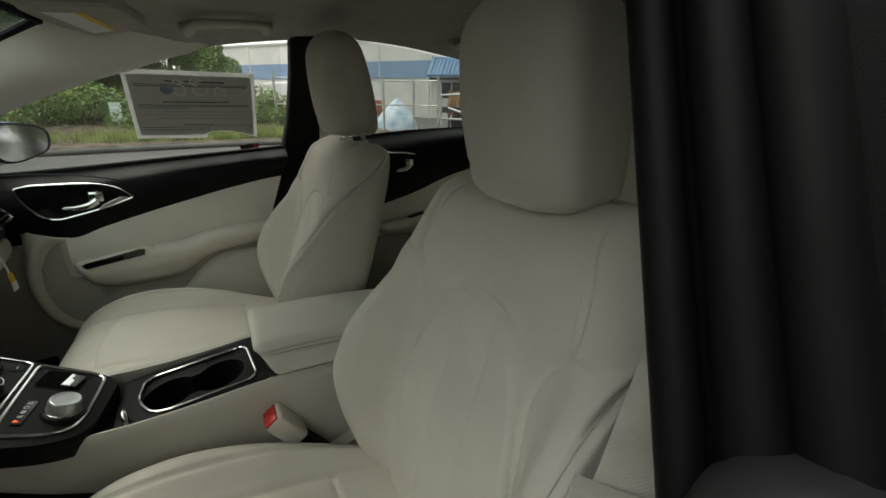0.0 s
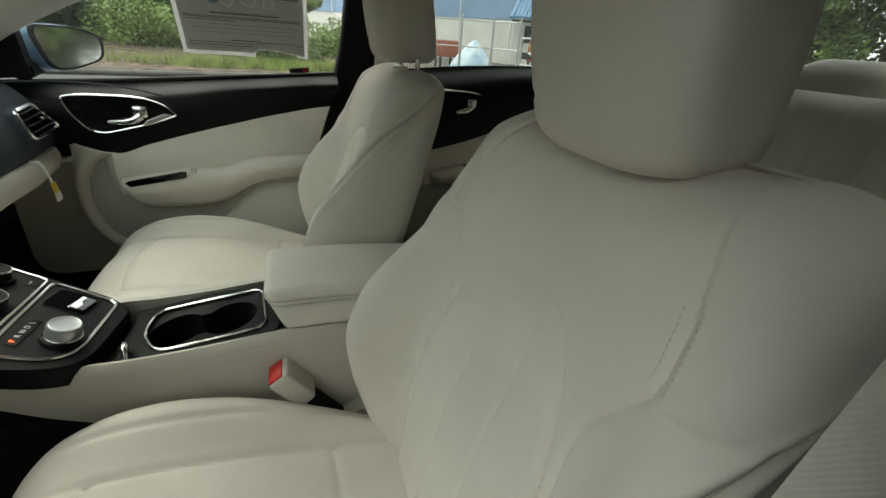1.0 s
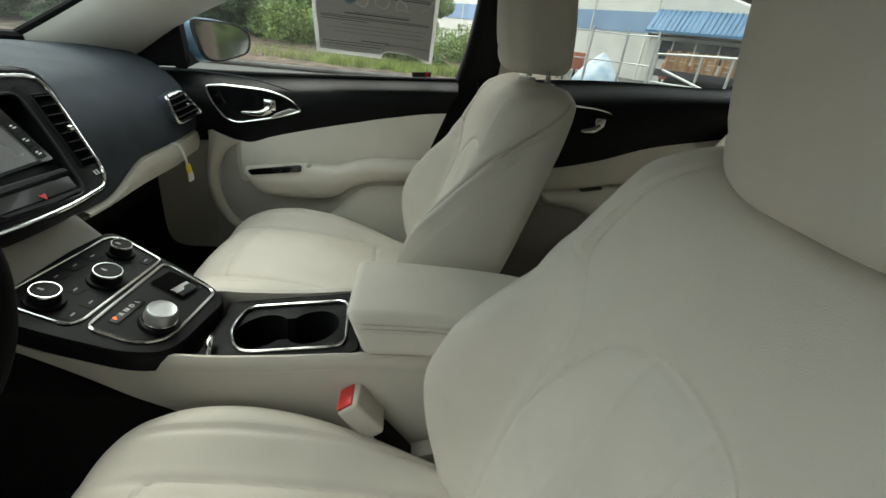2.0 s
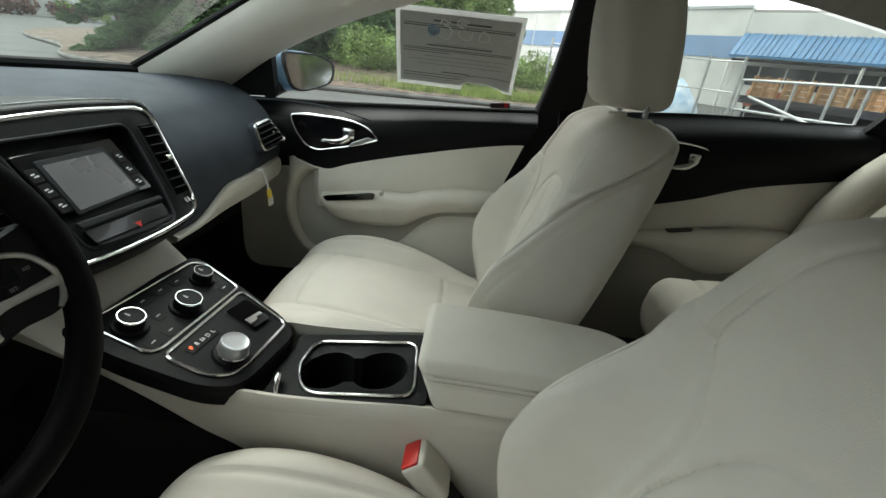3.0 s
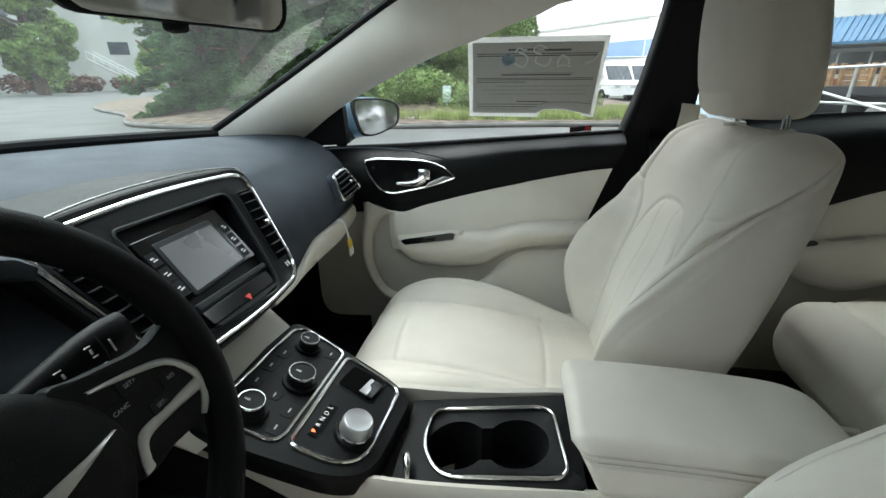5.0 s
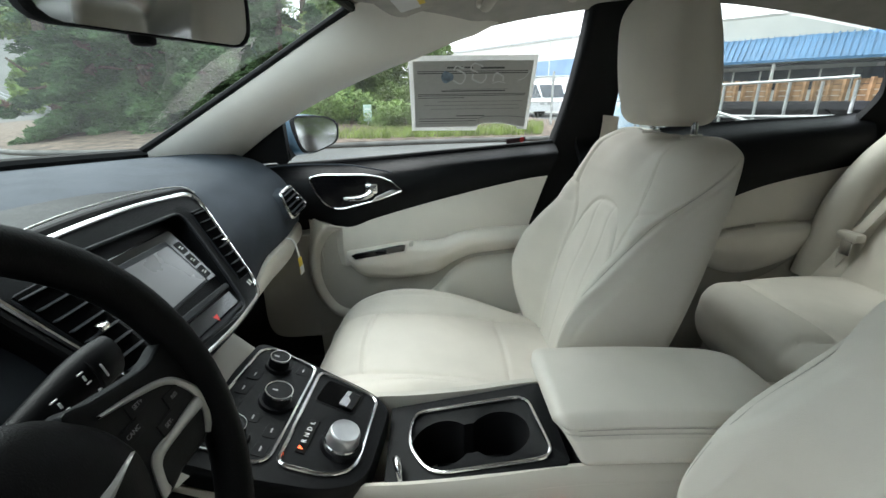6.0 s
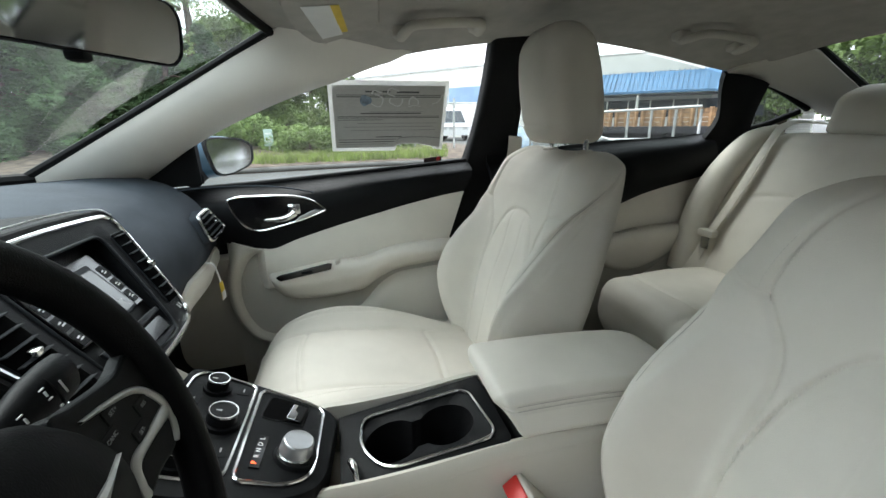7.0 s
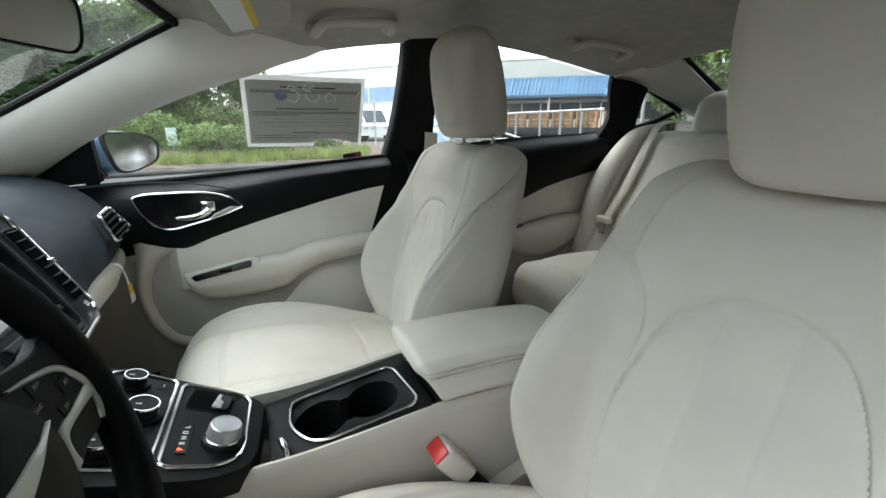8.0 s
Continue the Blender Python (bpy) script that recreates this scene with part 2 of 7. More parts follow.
def ribbon(pts, w, t, across, bm=None, dense=8):
    """A flat strap through points: half width w along the direction across, half thickness t."""
    pts = np.array(pts, float)
    P = spl(np.arange(len(pts)), pts)(np.linspace(0, len(pts) - 1, (len(pts) - 1) * dense + 1))
    T = np.gradient(P, axis=0)
    rows = []
    for p, d in zip(P, T):
        d /= np.linalg.norm(d)
        a = np.array(across, float) - np.dot(across, d) * d
        a /= np.linalg.norm(a)
        nn = np.cross(d, a)
        rows.append([p + a * u * w + nn * v * t for u, v in ((-1, -0.4), (-0.93, -1), (0, -1), (0.93, -1), (1, -0.4), (1, 0.4), (0.93, 1), (0, 1), (-0.93, 1), (-1, 0.4))])
    return sheet(rows, closed_v=True, cap=True, bm=bm)


def plate(outline, n, t, bevel=0.0, bm=None):
    """An outline in space, extruded along n by t, with a bevel on its rims."""
    bm = bm or bmesh.new()
    vs = [bm.verts.new(p) for p in outline]
    f = bm.faces.new(vs)
    e = bmesh.ops.extrude_face_region(bm, geom=[f])
    moved = [g for g in e["geom"] if isinstance(g, bmesh.types.BMVert)]
    bmesh.ops.translate(bm, verts=moved, vec=Vector(n).normalized() * t)
    if bevel:
        ms = set(moved)
        es = [g for g in bm.edges if g.verts[0] in ms and g.verts[1] in ms]
        bmesh.ops.bevel(bm, geom=es, offset=bevel, segments=2, profile=0.5, affect="EDGES")
    return bm


def lathe(profile, axis_pose, sides=32, bm=None, cap=True):
    """A turned solid: (radius, height) pairs about the local z of a pose."""
    a = np.linspace(0, 2 * np.pi, sides, endpoint=False)
    rows = [[axis_pose @ Vector((r * math.cos(t), r * math.sin(t), h)) for t in a] for r, h in profile]
    return sheet([[tuple(v) for v in row] for row in rows], closed_v=True, cap=cap, bm=bm)


def smooth_loop(pts, n=64):
    """A smooth closed curve through points."""
    pts = np.array(pts, float)
    k = len(pts)
    f = spl(np.arange(-2, k + 2), np.vstack([pts[-2:], pts, pts[:2]]))
    return f(np.linspace(0, k, n, endpoint=False))


def rpoly(pts, r, n=6):
    """A closed polygon with rounded corners; r is one radius or one for each corner."""
    P = [np.array(p, float) for p in pts]
    k = len(P)
    rs_ = [r] * k if np.isscalar(r) else r
    res = []
    for i in range(k):
        a, b, c = P[i - 1], P[i], P[(i + 1) % k]
        u, v = a - b, c - b
        lu, lv = np.linalg.norm(u), np.linalg.norm(v)
        p = b + u / lu * min(rs_[i], lu * 0.48)
        q = b + v / lv * min(rs_[i], lv * 0.48)
        for t in np.linspace(0, 1, n):
            res.append((1 - t) ** 2 * p + 2 * t * (1 - t) * b + t * t * q)
    return np.array(res)


def radial(pts, c, n=120):
    """A star-shaped outline seen from c, at n even angles."""
    pts, c = np.array(pts, float), np.array(c, float)
    d = pts - c
    ang = np.unwrap(np.arctan2(d[:, 1], d[:, 0]))
    if ang[-1] < ang[0]:
        d, ang = d[::-1], ang[::-1]
    ang = np.r_[ang, ang[0] + 2 * np.pi]
    d = np.vstack([d, d[:1]])
    res = []
    for t in np.linspace(0, 2 * np.pi, n, endpoint=False):
        w = ang[0] + (t - ang[0]) % (2 * np.pi)
        i = min(max(int(np.searchsorted(ang, w)) - 1, 0), len(d) - 2)
        p, q = d[i], d[i + 1]
        e = np.array([math.cos(t), math.sin(t)])
        den = e[0] * (q - p)[1] - e[1] * (q - p)[0]
        res.append(c + e * ((p[0] * (q - p)[1] - p[1] * (q - p)[0]) / den if abs(den) > 1e-12 else np.linalg.norm(p)))
    return np.array(res)


Y0 = 0.02          # the car's centre line
FLIP = Matrix.Translation((0, 2 * Y0, 0)) @ Matrix.Diagonal((1, -1, 1, 1))


# ---- surroundings ----
ASPHALT = material("asphalt", (0.078, 0.080, 0.077), 0.9, vary=0.12, scale=0.6, bump=0.6, bump_scale=60)
GRASS = material("grass_blades", (0.24, 0.32, 0.07), 0.8, vary=0.3, scale=3)
SOIL = material("bark_mulch", (0.125, 0.092, 0.068), 1.0, vary=0.3, scale=4, bump=1.0, bump_scale=40)
LEAF_DARK = material("conifer_leaf", (0.085, 0.145, 0.06), 0.7, vary=0.35, scale=1.5, spec=0.3)
LEAF_LIGHT = material("broad_leaf", (0.17, 0.25, 0.065), 0.6, vary=0.35, scale=1.2)
LEAF_RED = material("barberry_leaf", (0.12, 0.06, 0.045), 0.7, vary=0.3, scale=2)
BARK = material("bark", (0.10, 0.075, 0.055), 0.9, vary=0.3, scale=8, bump=0.8, bump_scale=60)
STUCCO = material("white_wall_paint", (0.72, 0.71, 0.67), 0.9, vary=0.05, scale=0.8, bump=0.3, bump_scale=30)
BLUEWALL = material("blue_wall_paint", (0.25, 0.36, 0.53), 0.85, vary=0.06, scale=0.8)
BLUEMETAL = material("blue_roof_metal", (0.083, 0.204, 0.367), 0.45, vary=0.08, scale=1.5)
CONCRETE = material("grey_concrete", (0.33, 0.33, 0.31), 0.9, vary=0.06, scale=0.3, bump=0.3, bump_scale=20)
GALV = material("galvanised_steel", (0.55, 0.56, 0.56), 0.45, metal=0.7, vary=0.1, scale=8)
WOOD = material("raw_timber", (0.38, 0.23, 0.12), 0.8, vary=0.25, scale=5)
DARKM = material("dark_steel", (0.03, 0.03, 0.035), 0.6, vary=0.2, scale=5)
WINDOW = material("far_window", (0.04, 0.05, 0.06), 0.15, vary=0.2, scale=1)
VANPAINT = material("white_van_paint", (0.75, 0.76, 0.76), 0.3, vary=0.03, coat=0.5)


def at(az, d, z=0.0):
    """A place d metres from the driver's seat at a compass angle (90: straight across the car)."""
    return (0.9 + d * math.cos(radians(az)), -0.55 + d * math.sin(radians(az)), z)


rng = random.Random(5)
bm = bmesh.new()
n = 60
g = np.linspace(-1, 1, n)
xs = np.sign(g) * np.abs(g) ** 3 * 900
sheet([[(x, y, 0.0) for y in xs] for x in xs], bm=bm)
setting("ground", bm, ASPHALT, "grey weathered asphalt of a car park and lane", "ground")

# planted bed along the far side of the lane, with a kerb
bed = smooth_loop([(-9.4, 10.4), (-6, 9.9), (-2.2, 10.5), (1.0, 11.3), (5.5, 12.2), (6.8, 15), (6.5, 22), (4, 40), (-8, 46), (-26, 34), (-20, 20), (-12.5, 13.5)], 90)
bm = bmesh.new()
c = bed.mean(0)
rows = []
for k, (s, z) in enumerate(((1.0, 0.0), (1.0, 0.14), (0.993, 0.15), (0.985, 0.13), (0.9, 0.22), (0.7, 0.4), (0.3, 0.6))):
    rows.append([(c[0] + (p[0] - c[0]) * s, c[1] + (p[1] - c[1]) * s, z + (0.05 * noise.noise((p[0], p[1], s * 9)) if k > 3 else 0)) for p in bed])
sheet(rows, closed_v=True, cap=True, bm=bm)
setting("ground_bed", bm, SOIL, "brown bark mulch bed with a concrete kerb", "planting bed")

kerb = [(p[0], p[1], 0.075) for p in bed]
setting("kerb", tube(kerb, 0.055, 8, closed=True, dense=1), material("weathered_kerb", (0.15, 0.145, 0.135), 0.9, vary=0.15, scale=2, bump=0.5, bump_scale=60), "weathered grey concrete kerb round the bed", "kerb")


def leaf_cloud(blobs, count, size, seed, flat=0.6):
    """Many small leaf clumps within uneven lobes; each clump is a bent quad."""
    r = np.random.RandomState(seed)
    vol = np.array([b[3] ** 2 for b in blobs])
    pick = r.choice(len(blobs), count, p=vol / vol.sum())
    B = np.array(blobs)[pick]
    d = r.randn(count, 3)
    d /= np.linalg.norm(d, axis=1)[:, None]
    rad = B[:, 3] * (0.55 + 0.5 * r.rand(count) ** 0.6)
    P = B[:, :3] + d * rad[:, None] * np.array([1, 1, 0.5 if flat < 0.5 else 0.85])
    a, b = r.randn(count, 3), r.randn(count, 3)
    a[:, 2] *= flat
    a /= np.linalg.norm(a, axis=1)[:, None]
    b -= a * (a * b).sum(1)[:, None]
    b /= np.linalg.norm(b, axis=1)[:, None]
    s = (size * (0.6 + 0.9 * r.rand(count)))[:, None]
    wide, s = (0.2, s * 1.25) if flat < 0.5 else (0.45, s)
    verts = np.stack([P - a * s, P + b * s * wide + d * s * 0.15, P + a * s, P - b * s * wide - d * s * 0.1], 1).reshape(-1, 3)
    faces = np.arange(count * 4).reshape(-1, 4).tolist()
    return verts, faces


def leaf_mesh(name, verts, faces, mat, parent):
    me = bpy.data.meshes.new(name)
    base = BASE[parent.name]
    me.from_pydata((np.asarray(verts) - np.array(base)).tolist(), [], faces)
    me.materials.append(mat)
    ob = new(name, me)
    ob.parent = parent
    return ob


def tree(base, h, w, mat, label, count, size, seed, conifer=False, name="tree", category="tree"):
    t = thing(name, base, label, category)
    r = random.Random(seed)
    x, y, z = base
    lean = [(x + r.uniform(-0.15, 0.15) * k, y + r.uniform(-0.15, 0.15) * k, z + h * k * 0.3 - 0.05 * (k == 0)) for k in range(4)]
    bm = tube(lean, [0.035 * h + 0.03, 0.012 * h], 8)
    for k in range(7):
        a, zz = r.uniform(0, 6.28), z + h * r.uniform(0.15, 0.75)
        q = w * r.uniform(0.4, 0.8)
        tube([(x, y, zz), (x + q * 0.5 * math.cos(a), y + q * 0.5 * math.sin(a), zz + 0.15 * q), (x + q * math.cos(a), y + q * math.sin(a), zz + q * (0.1 if conifer else 0.5))], [0.012 * h, 0.004 * h], 6, bm=bm)
    part("trunk", bm, BARK, t)
    blobs = []
    for k in range(64 if conifer else 0):
        f, a = (k + r.random()) / 64, r.uniform(0, 6.28)
        reach = w * (1.04 - f) ** 0.75 * r.uniform(0.75, 1.2)
        for j in (0.25, 0.5, 0.75, 1.0):
            q = reach * j
            blobs.append((x + q * math.cos(a), y + q * math.sin(a), z + h * (0.03 + 0.97 * f) + 0.10 * reach - 0.30 * reach * j * j, 0.22 * w * (1.2 - 0.75 * f) * (1.15 - 0.55 * j)))
    for k in range(0 if conifer else 32):
        f = r.uniform(0.04, 1.0)
        a = r.uniform(0, 6.28)
        wide = w * math.sin(math.pi * min(0.97, 0.15 + 0.8 * f)) ** 0.7
        q = wide * r.uniform(0.35, 0.95)
        blobs.append((x + q * math.cos(a), y + q * math.sin(a), z + h * (0.12 + 0.88 * f), max(0.288 * w, 0.10 * w) * r.uniform(0.7, 1.5)))
    leaf_mesh("crown", *leaf_cloud(blobs, count, size, seed, 0.35 if conifer else 0.8), mat, t)
    return t


def shrub(base, h, w, mat, label, count, size, seed):
    t = thing("shrub", base, label, "shrub")
    r = random.Random(seed)
    x, y, z = base
    bm = bmesh.new()
    for k in range(5):
        a = r.uniform(0, 6.28)
        tube([(x, y, z - 0.05), (x + 0.3 * w * math.cos(a), y + 0.3 * w * math.sin(a), z + 0.4 * h), (x + 0.6 * w * math.cos(a), y + 0.6 * w * math.sin(a), z + 0.8 * h)], [0.02, 0.006], 5, bm=bm)
    part("stems", bm, BARK, t)
    blobs = [(x + r.uniform(-0.7, 0.7) * w, y + r.uniform(-0.7, 0.7) * w, z + h * r.uniform(0.2, 0.8), 0.4 * h * r.uniform(0.6, 1.1)) for _ in range(9)]
    leaf_mesh("leaves", *leaf_cloud(blobs, count, size, seed), mat, t)
    return t


CON = "dense dark green conifer with drooping branches in a mulch bed"
LIT = "light green broadleaf tree with an open airy crown"
k = 0
for az, d, h, w in ((126, 17, 7.0, 1.9), (121, 17.5, 9, 2.4), (116.5, 18, 10, 2.6), (112, 19, 8, 2.4), (108, 17.5, 5.2, 1.8), (103.5, 17, 4.0, 1.6), (118, 26, 12, 3), (110, 28, 12, 3)):
    k += 1
    tree(at(az, d, 0.15), h, w, LEAF_DARK, CON, 70000, 0.074, 10 + k, True)
for az, d, h, w in ((100, 19, 4.6, 1.6), (96, 21, 4.6, 1.8), (92, 24, 4.3, 1.8), (89.5, 29, 4.4, 1.6), (105, 24, 8.0, 2.6), (128.5, 45, 15, 3.5), (139.5, 62, 16, 4), (147, 60, 16, 5)):
    k += 1
    tree(at(az, d, 0.0 if d > 40 else 0.12), h, w, LEAF_LIGHT, LIT, 30000, 0.060 if d < 40 else 0.25, 40 + k)
for az, d, h, w in ((39, 34, 7, 2.6), (34, 26, 9, 3.4), (28, 24, 9, 3.6), (22, 27, 10, 3.8), (15, 25, 9, 3.6), (8, 27, 10, 4), (0, 26, 10, 4), (43.5, 40, 5.0, 2)):
    k += 1
    tree(at(az, d, -0.03), h, w, LEAF_LIGHT, "leafy green tree beside the car park", 16000, 0.12, 90 + k)
# unseen nearer trees added behind the car, tall to block sky light
for az, d, h, w in ((-24, 12, 12, 4.2), (-10, 11, 13, 4.4), (4, 12, 13, 4.4), (17, 12.5, 11, 4.0), (-38, 14, 11, 4.0)):
    k += 1
    tree(at(az, d, -0.03), h, w, LEAF_LIGHT, "leafy green tree behind the parked car", 26000, 0.13, 90 + k)
for az, d, h, w in ((93, 14.3, 1.0, 0.9), (90, 14.2, 0.9, 0.9), (87.5, 14.6, 0.8, 0.8), (96, 14.8, 1.0, 0.9), (100.5, 15.3, 1.3, 1.0), (84, 15.5, 1.2, 0.8), (82, 16, 1.3, 0.8), (104, 15.4, 1.6, 1.1)):
    k += 1
    shrub(at(az, d, 0.12), h, w, LEAF_LIGHT, "low leafy yellow-green shrub at the bed's edge", 4500, 0.042, 200 + k)

# rough grass on the bed
r = np.random.RandomState(3)
verts, faces = [], []
for i in range(22000):
    az, d = r.uniform(76, 112), 11.8 + 5.2 * r.rand() ** 1.2
    if az > 92 and r.rand() < (az - 92) / 26:
        continue
    x, y, _ = at(az, d)
    if x > 6.0 or y < 11.45 + 0.14 * x:
        continue
    a, h = r.uniform(0, 6.28), r.uniform(0.12, 0.34)
    dx, dy, o = 0.012 * math.cos(a), 0.012 * math.sin(a), len(verts)
    lx, ly = r.uniform(-0.1, 0.1, 2)
    verts += [(x - dx, y - dy, 0.1), (x + dx, y + dy, 0.1), (x + lx, y + ly, 0.14 + h)]
    faces.append((o, o + 1, o + 2))
me = bpy.data.meshes.new("grass")
me.from_pydata(verts, [], faces)
me.materials.append(GRASS)
tagged(new("grass", me), "rough uncut yellow-green grass along the kerb", "grass", "", "stuff")


def wall_run(name, p, q, h, t, mat, parent, z0=0.0, bm=None):
    """A straight wall of thickness t from p to q in plan."""
    p, q = Vector((p[0], p[1], 0)), Vector((q[0], q[1], 0))
    d = (q - p).normalized()
    nn = Vector((-d.y, d.x, 0))
    out = [p - nn * t / 2, q - nn * t / 2, q + nn * t / 2, p + nn * t / 2]
    b = plate([(v.x, v.y, z0) for v in out], (0, 0, 1), h, 0.0, bm)
    return part(name, b, mat, parent, smooth=False) if parent else b


# white warehouse with a blue band and a ribbed awning
hall = thing("warehouse", at(70, 40), "white rendered warehouse with a blue band and blue metal awning", "building")
A, B, C = at(63.0, 32), at(88, 46), at(42, 30.5)
D = at(40, 62)
wall_run("wall", A, B, 5.25, 0.3, STUCCO, hall)
wall_run("wall", A, C, 5.0, 0.3, STUCCO, hall)
wall_run("wall", B, D, 5.2, 0.3, STUCCO, hall)
wall_run("wall", C, D, 5.0, 0.3, STUCCO, hall)
part("roof", plate([(v[0], v[1], 5.0) for v in (A, B, D, C)], (0, 0, 1), 0.15), CONCRETE, hall, smooth=False)


def offset(p, q, o):
    p, q = Vector(p), Vector(q)
    d = (q - p).normalized()
    nn = Vector((-d.y, d.x, 0))
    if nn.dot(Vector((0.9, -0.5, 0)) - p) < 0:
        nn = -nn
    return p + nn * o, q + nn * o


p, q = offset(A, B, 0.17)
wall_run("band", p, q, 1.15, 0.05, BLUEWALL, hall, 2.65)
wall_run("coping", p, q, 0.16, 0.12, GALV, hall, 5.2)
for f in (0.2, 0.4, 0.6, 0.8):
    m = Vector(p).lerp(Vector(q), f)
    part("pipe", tube([(m.x, m.y, 0), (m.x, m.y, 5.2)], 0.05, 6), STUCCO, hall)
p, q = offset(A, C, 0.17)
d = (q - p).normalized()
nn = (offset(A, C, 1.0)[0] - Vector(A)).normalized()
bm = bmesh.new()
count = 44
L = (q - p).length
for i in range(count):
    s0 = p + d * (L * (i / count))
    s1 = p + d * (L * ((i + 0.82) / count))
    hi, lo = Vector((0, 0, 3.95)), Vector((0, 0, 2.75)) + nn * 1.3
    for a, b, lift in ((s0, s1, 0.0), (s1, s1 + d * L * 0.18 / count, 0.06)):
        up = Vector((0, 0, lift))
        vs = [bm.verts.new(v) for v in (a + hi + up, b + hi + up, b + lo + up, a + lo + up)]
        bm.faces.new(vs)
    vs = [bm.verts.new(v) for v in (s1 + hi, s1 + hi + Vector((0, 0, 0.06)), s1 + lo + Vector((0, 0, 0.06)), s1 + lo)]
    bm.faces.new(vs)
awn = part("awning", thicken(bm, 0.03), BLUEMETAL, hall, "blue ribbed sheet metal awning", smooth=False)
wall_run("fascia", p + nn * 1.32, q + nn * 1.32, 0.12, 0.06, BLUEMETAL, hall, 2.68)
wall_run("soffit_beam", p + nn * 1.1, q + nn * 1.1, 0.12, 0.1, DARKM, hall, 2.5)
for i in range(9):
    m = p + d * L * (0.06 + 0.11 * i)
    wall_run("window", m, m + d * 1.4, 1.0, 0.08, WINDOW, hall, 1.35)
    wall_run("window_frame", m + d * 0.66, m + d * 0.74, 1.0, 0.12, STUCCO, hall, 1.35)
for f in (0.0, 0.5, 0.98):
    m = p + nn * 1.2 + d * (L * f + 0.1)
    part("post", rbox(m.x - 0.06, m.x + 0.06, m.y - 0.06, m.y + 0.06, 0, 2.6, 0.01), STUCCO, hall, smooth=False)

# second white building with lap siding, and far grey tilt-up offices with a stair
shed = thing("sided_building", at(38, 36), "white building with horizontal lap siding", "building")
p, q = Vector(at(41, 36)), Vector(at(36.5, 33))
for i in range(16):
    wall_run("siding_board", p, q, 0.27, 0.1 + 0.04 * (i % 2), STUCCO, shed, 0.28 * i)
far = thing("office_building", at(133, 82), "grey concrete tilt-up office building with outside stairs", "building")
p, q = Vector(at(150, 92)), Vector(at(121, 78))
for i, (f0, f1, o) in enumerate(((0, 0.42, 0), (0.42, 0.55, -3), (0.55, 1.0, 0))):
    a, b = p.lerp(q, f0), p.lerp(q, f1)
    a, b = offset(a, b, o)
    wall_run("wall", a, b, 14, 0.5, CONCRETE, far)
    if i != 1:
        for j in range(4):
            m = a.lerp(b, 0.12 + 0.22 * j)
            e = a.lerp(b, 0.12 + 0.22 * j + 0.12)
            m2, e2 = offset(m, e, 0.3)
            wall_run("window", m2, e2, 1.6, 0.1, WINDOW, far, 4.8)
            wall_run("window", m2, e2, 1.6, 0.1, WINDOW, far, 9.2)
a = Vector(at(135.3, 77))
b = Vector(at(130.6, 74))
for i in range(18):
    u = a.lerp(b, i / 18)
    v = a.lerp(b, (i + 1.25) / 18)
    wall_run("step", u, v, 0.12, 1.6, CONCRETE, far, 4.0 * (1 - (i + 1) / 18))
for o in (-0.85, 0.85):
    u, v = offset(a, b, o)
    part("rail", tube([(u.x, u.y, 5.0), (v.x, v.y, 1.0)], 0.05, 6), GALV, far)
    part("stringer", tube([(u.x, u.y, 4.0), (v.x, v.y, 0.1)], 0.16, 6), CONCRETE, far)
    for i in range(8):
        m = u.lerp(v, i / 8)
        part("baluster", tube([(m.x, m.y, 4 - 4 * i / 8), (m.x, m.y, 5 - 4 * i / 8)], 0.03, 5), GALV, far)
for i, az in enumerate((149, 146.5, 141, 138.5, 136, 133, 131.5, 127.5, 126)):
    shrub(at(az, 71 + i % 2, 0), 2.2, 2.2, LEAF_RED if i % 3 else LEAF_LIGHT, "dark red rounded shrub before a grey wall", 900, 0.22, 400 + i)

# chain-link gate and galvanised rails in front of the yard
fence = thing("fence", at(66, 15.5), "galvanised chain-link fence and gate with steel posts", "fence")
posts = [at(82, 15.5), at(80.1, 15.6), at(75, 15.8), at(69, 16), at(65.2, 16.2), at(62, 15.2)]
for x, y, _ in posts:
    part("post", tube([(x, y, 0), (x, y, 1.95)], 0.04, 8), GALV, fence)
bm = bmesh.new()
for a, b in zip(posts, posts[1:]):
    for z in (0.15, 1.0, 1.8):
        part("rail", tube([(a[0], a[1], z), (b[0], b[1], z)], 0.024, 6), GALV, fence)
    a, b = Vector(a), Vector(b)
    m = int((b - a).length / 0.14)
    for i in range(m):
        for s in (1, -1):
            u = a.lerp(b, (i + 0.5) / m)
            v = u + (b - a).normalized() * s * 0.9
            if 0 < (v - a).dot(b - a) < (b - a).length_squared:
                tube([(u.x, u.y, 0.15), (v.x, v.y, 1.8)], 0.0025, 3, bm=bm, dense=1)
tagged(part("wire", bm, GALV, fence, "thin woven steel wire"), kind="stuff")
rail = thing("guard_rail", at(53, 11.5), "galvanised tube guard rail on upright posts", "railing")
ra = [at(61.5, 13.5), at(57, 12.2), at(51.5, 11.4), at(46.5, 11)]
for z in (0.65, 1.33):
    part("rail", tube([(v[0], v[1], z + 0.03 * i) for i, v in enumerate(ra)], 0.03, 8), GALV, rail)
for v in ra + [at(54, 11.7), at(49, 11.2)]:
    part("post", tube([(v[0], v[1], 0), (v[0], v[1], 1.36)], 0.03, 8), GALV, rail)
part("brace", tube([at(60.5, 12.5, 0.98), at(50, 10.2, 0.42)], 0.03, 8), GALV, rail)

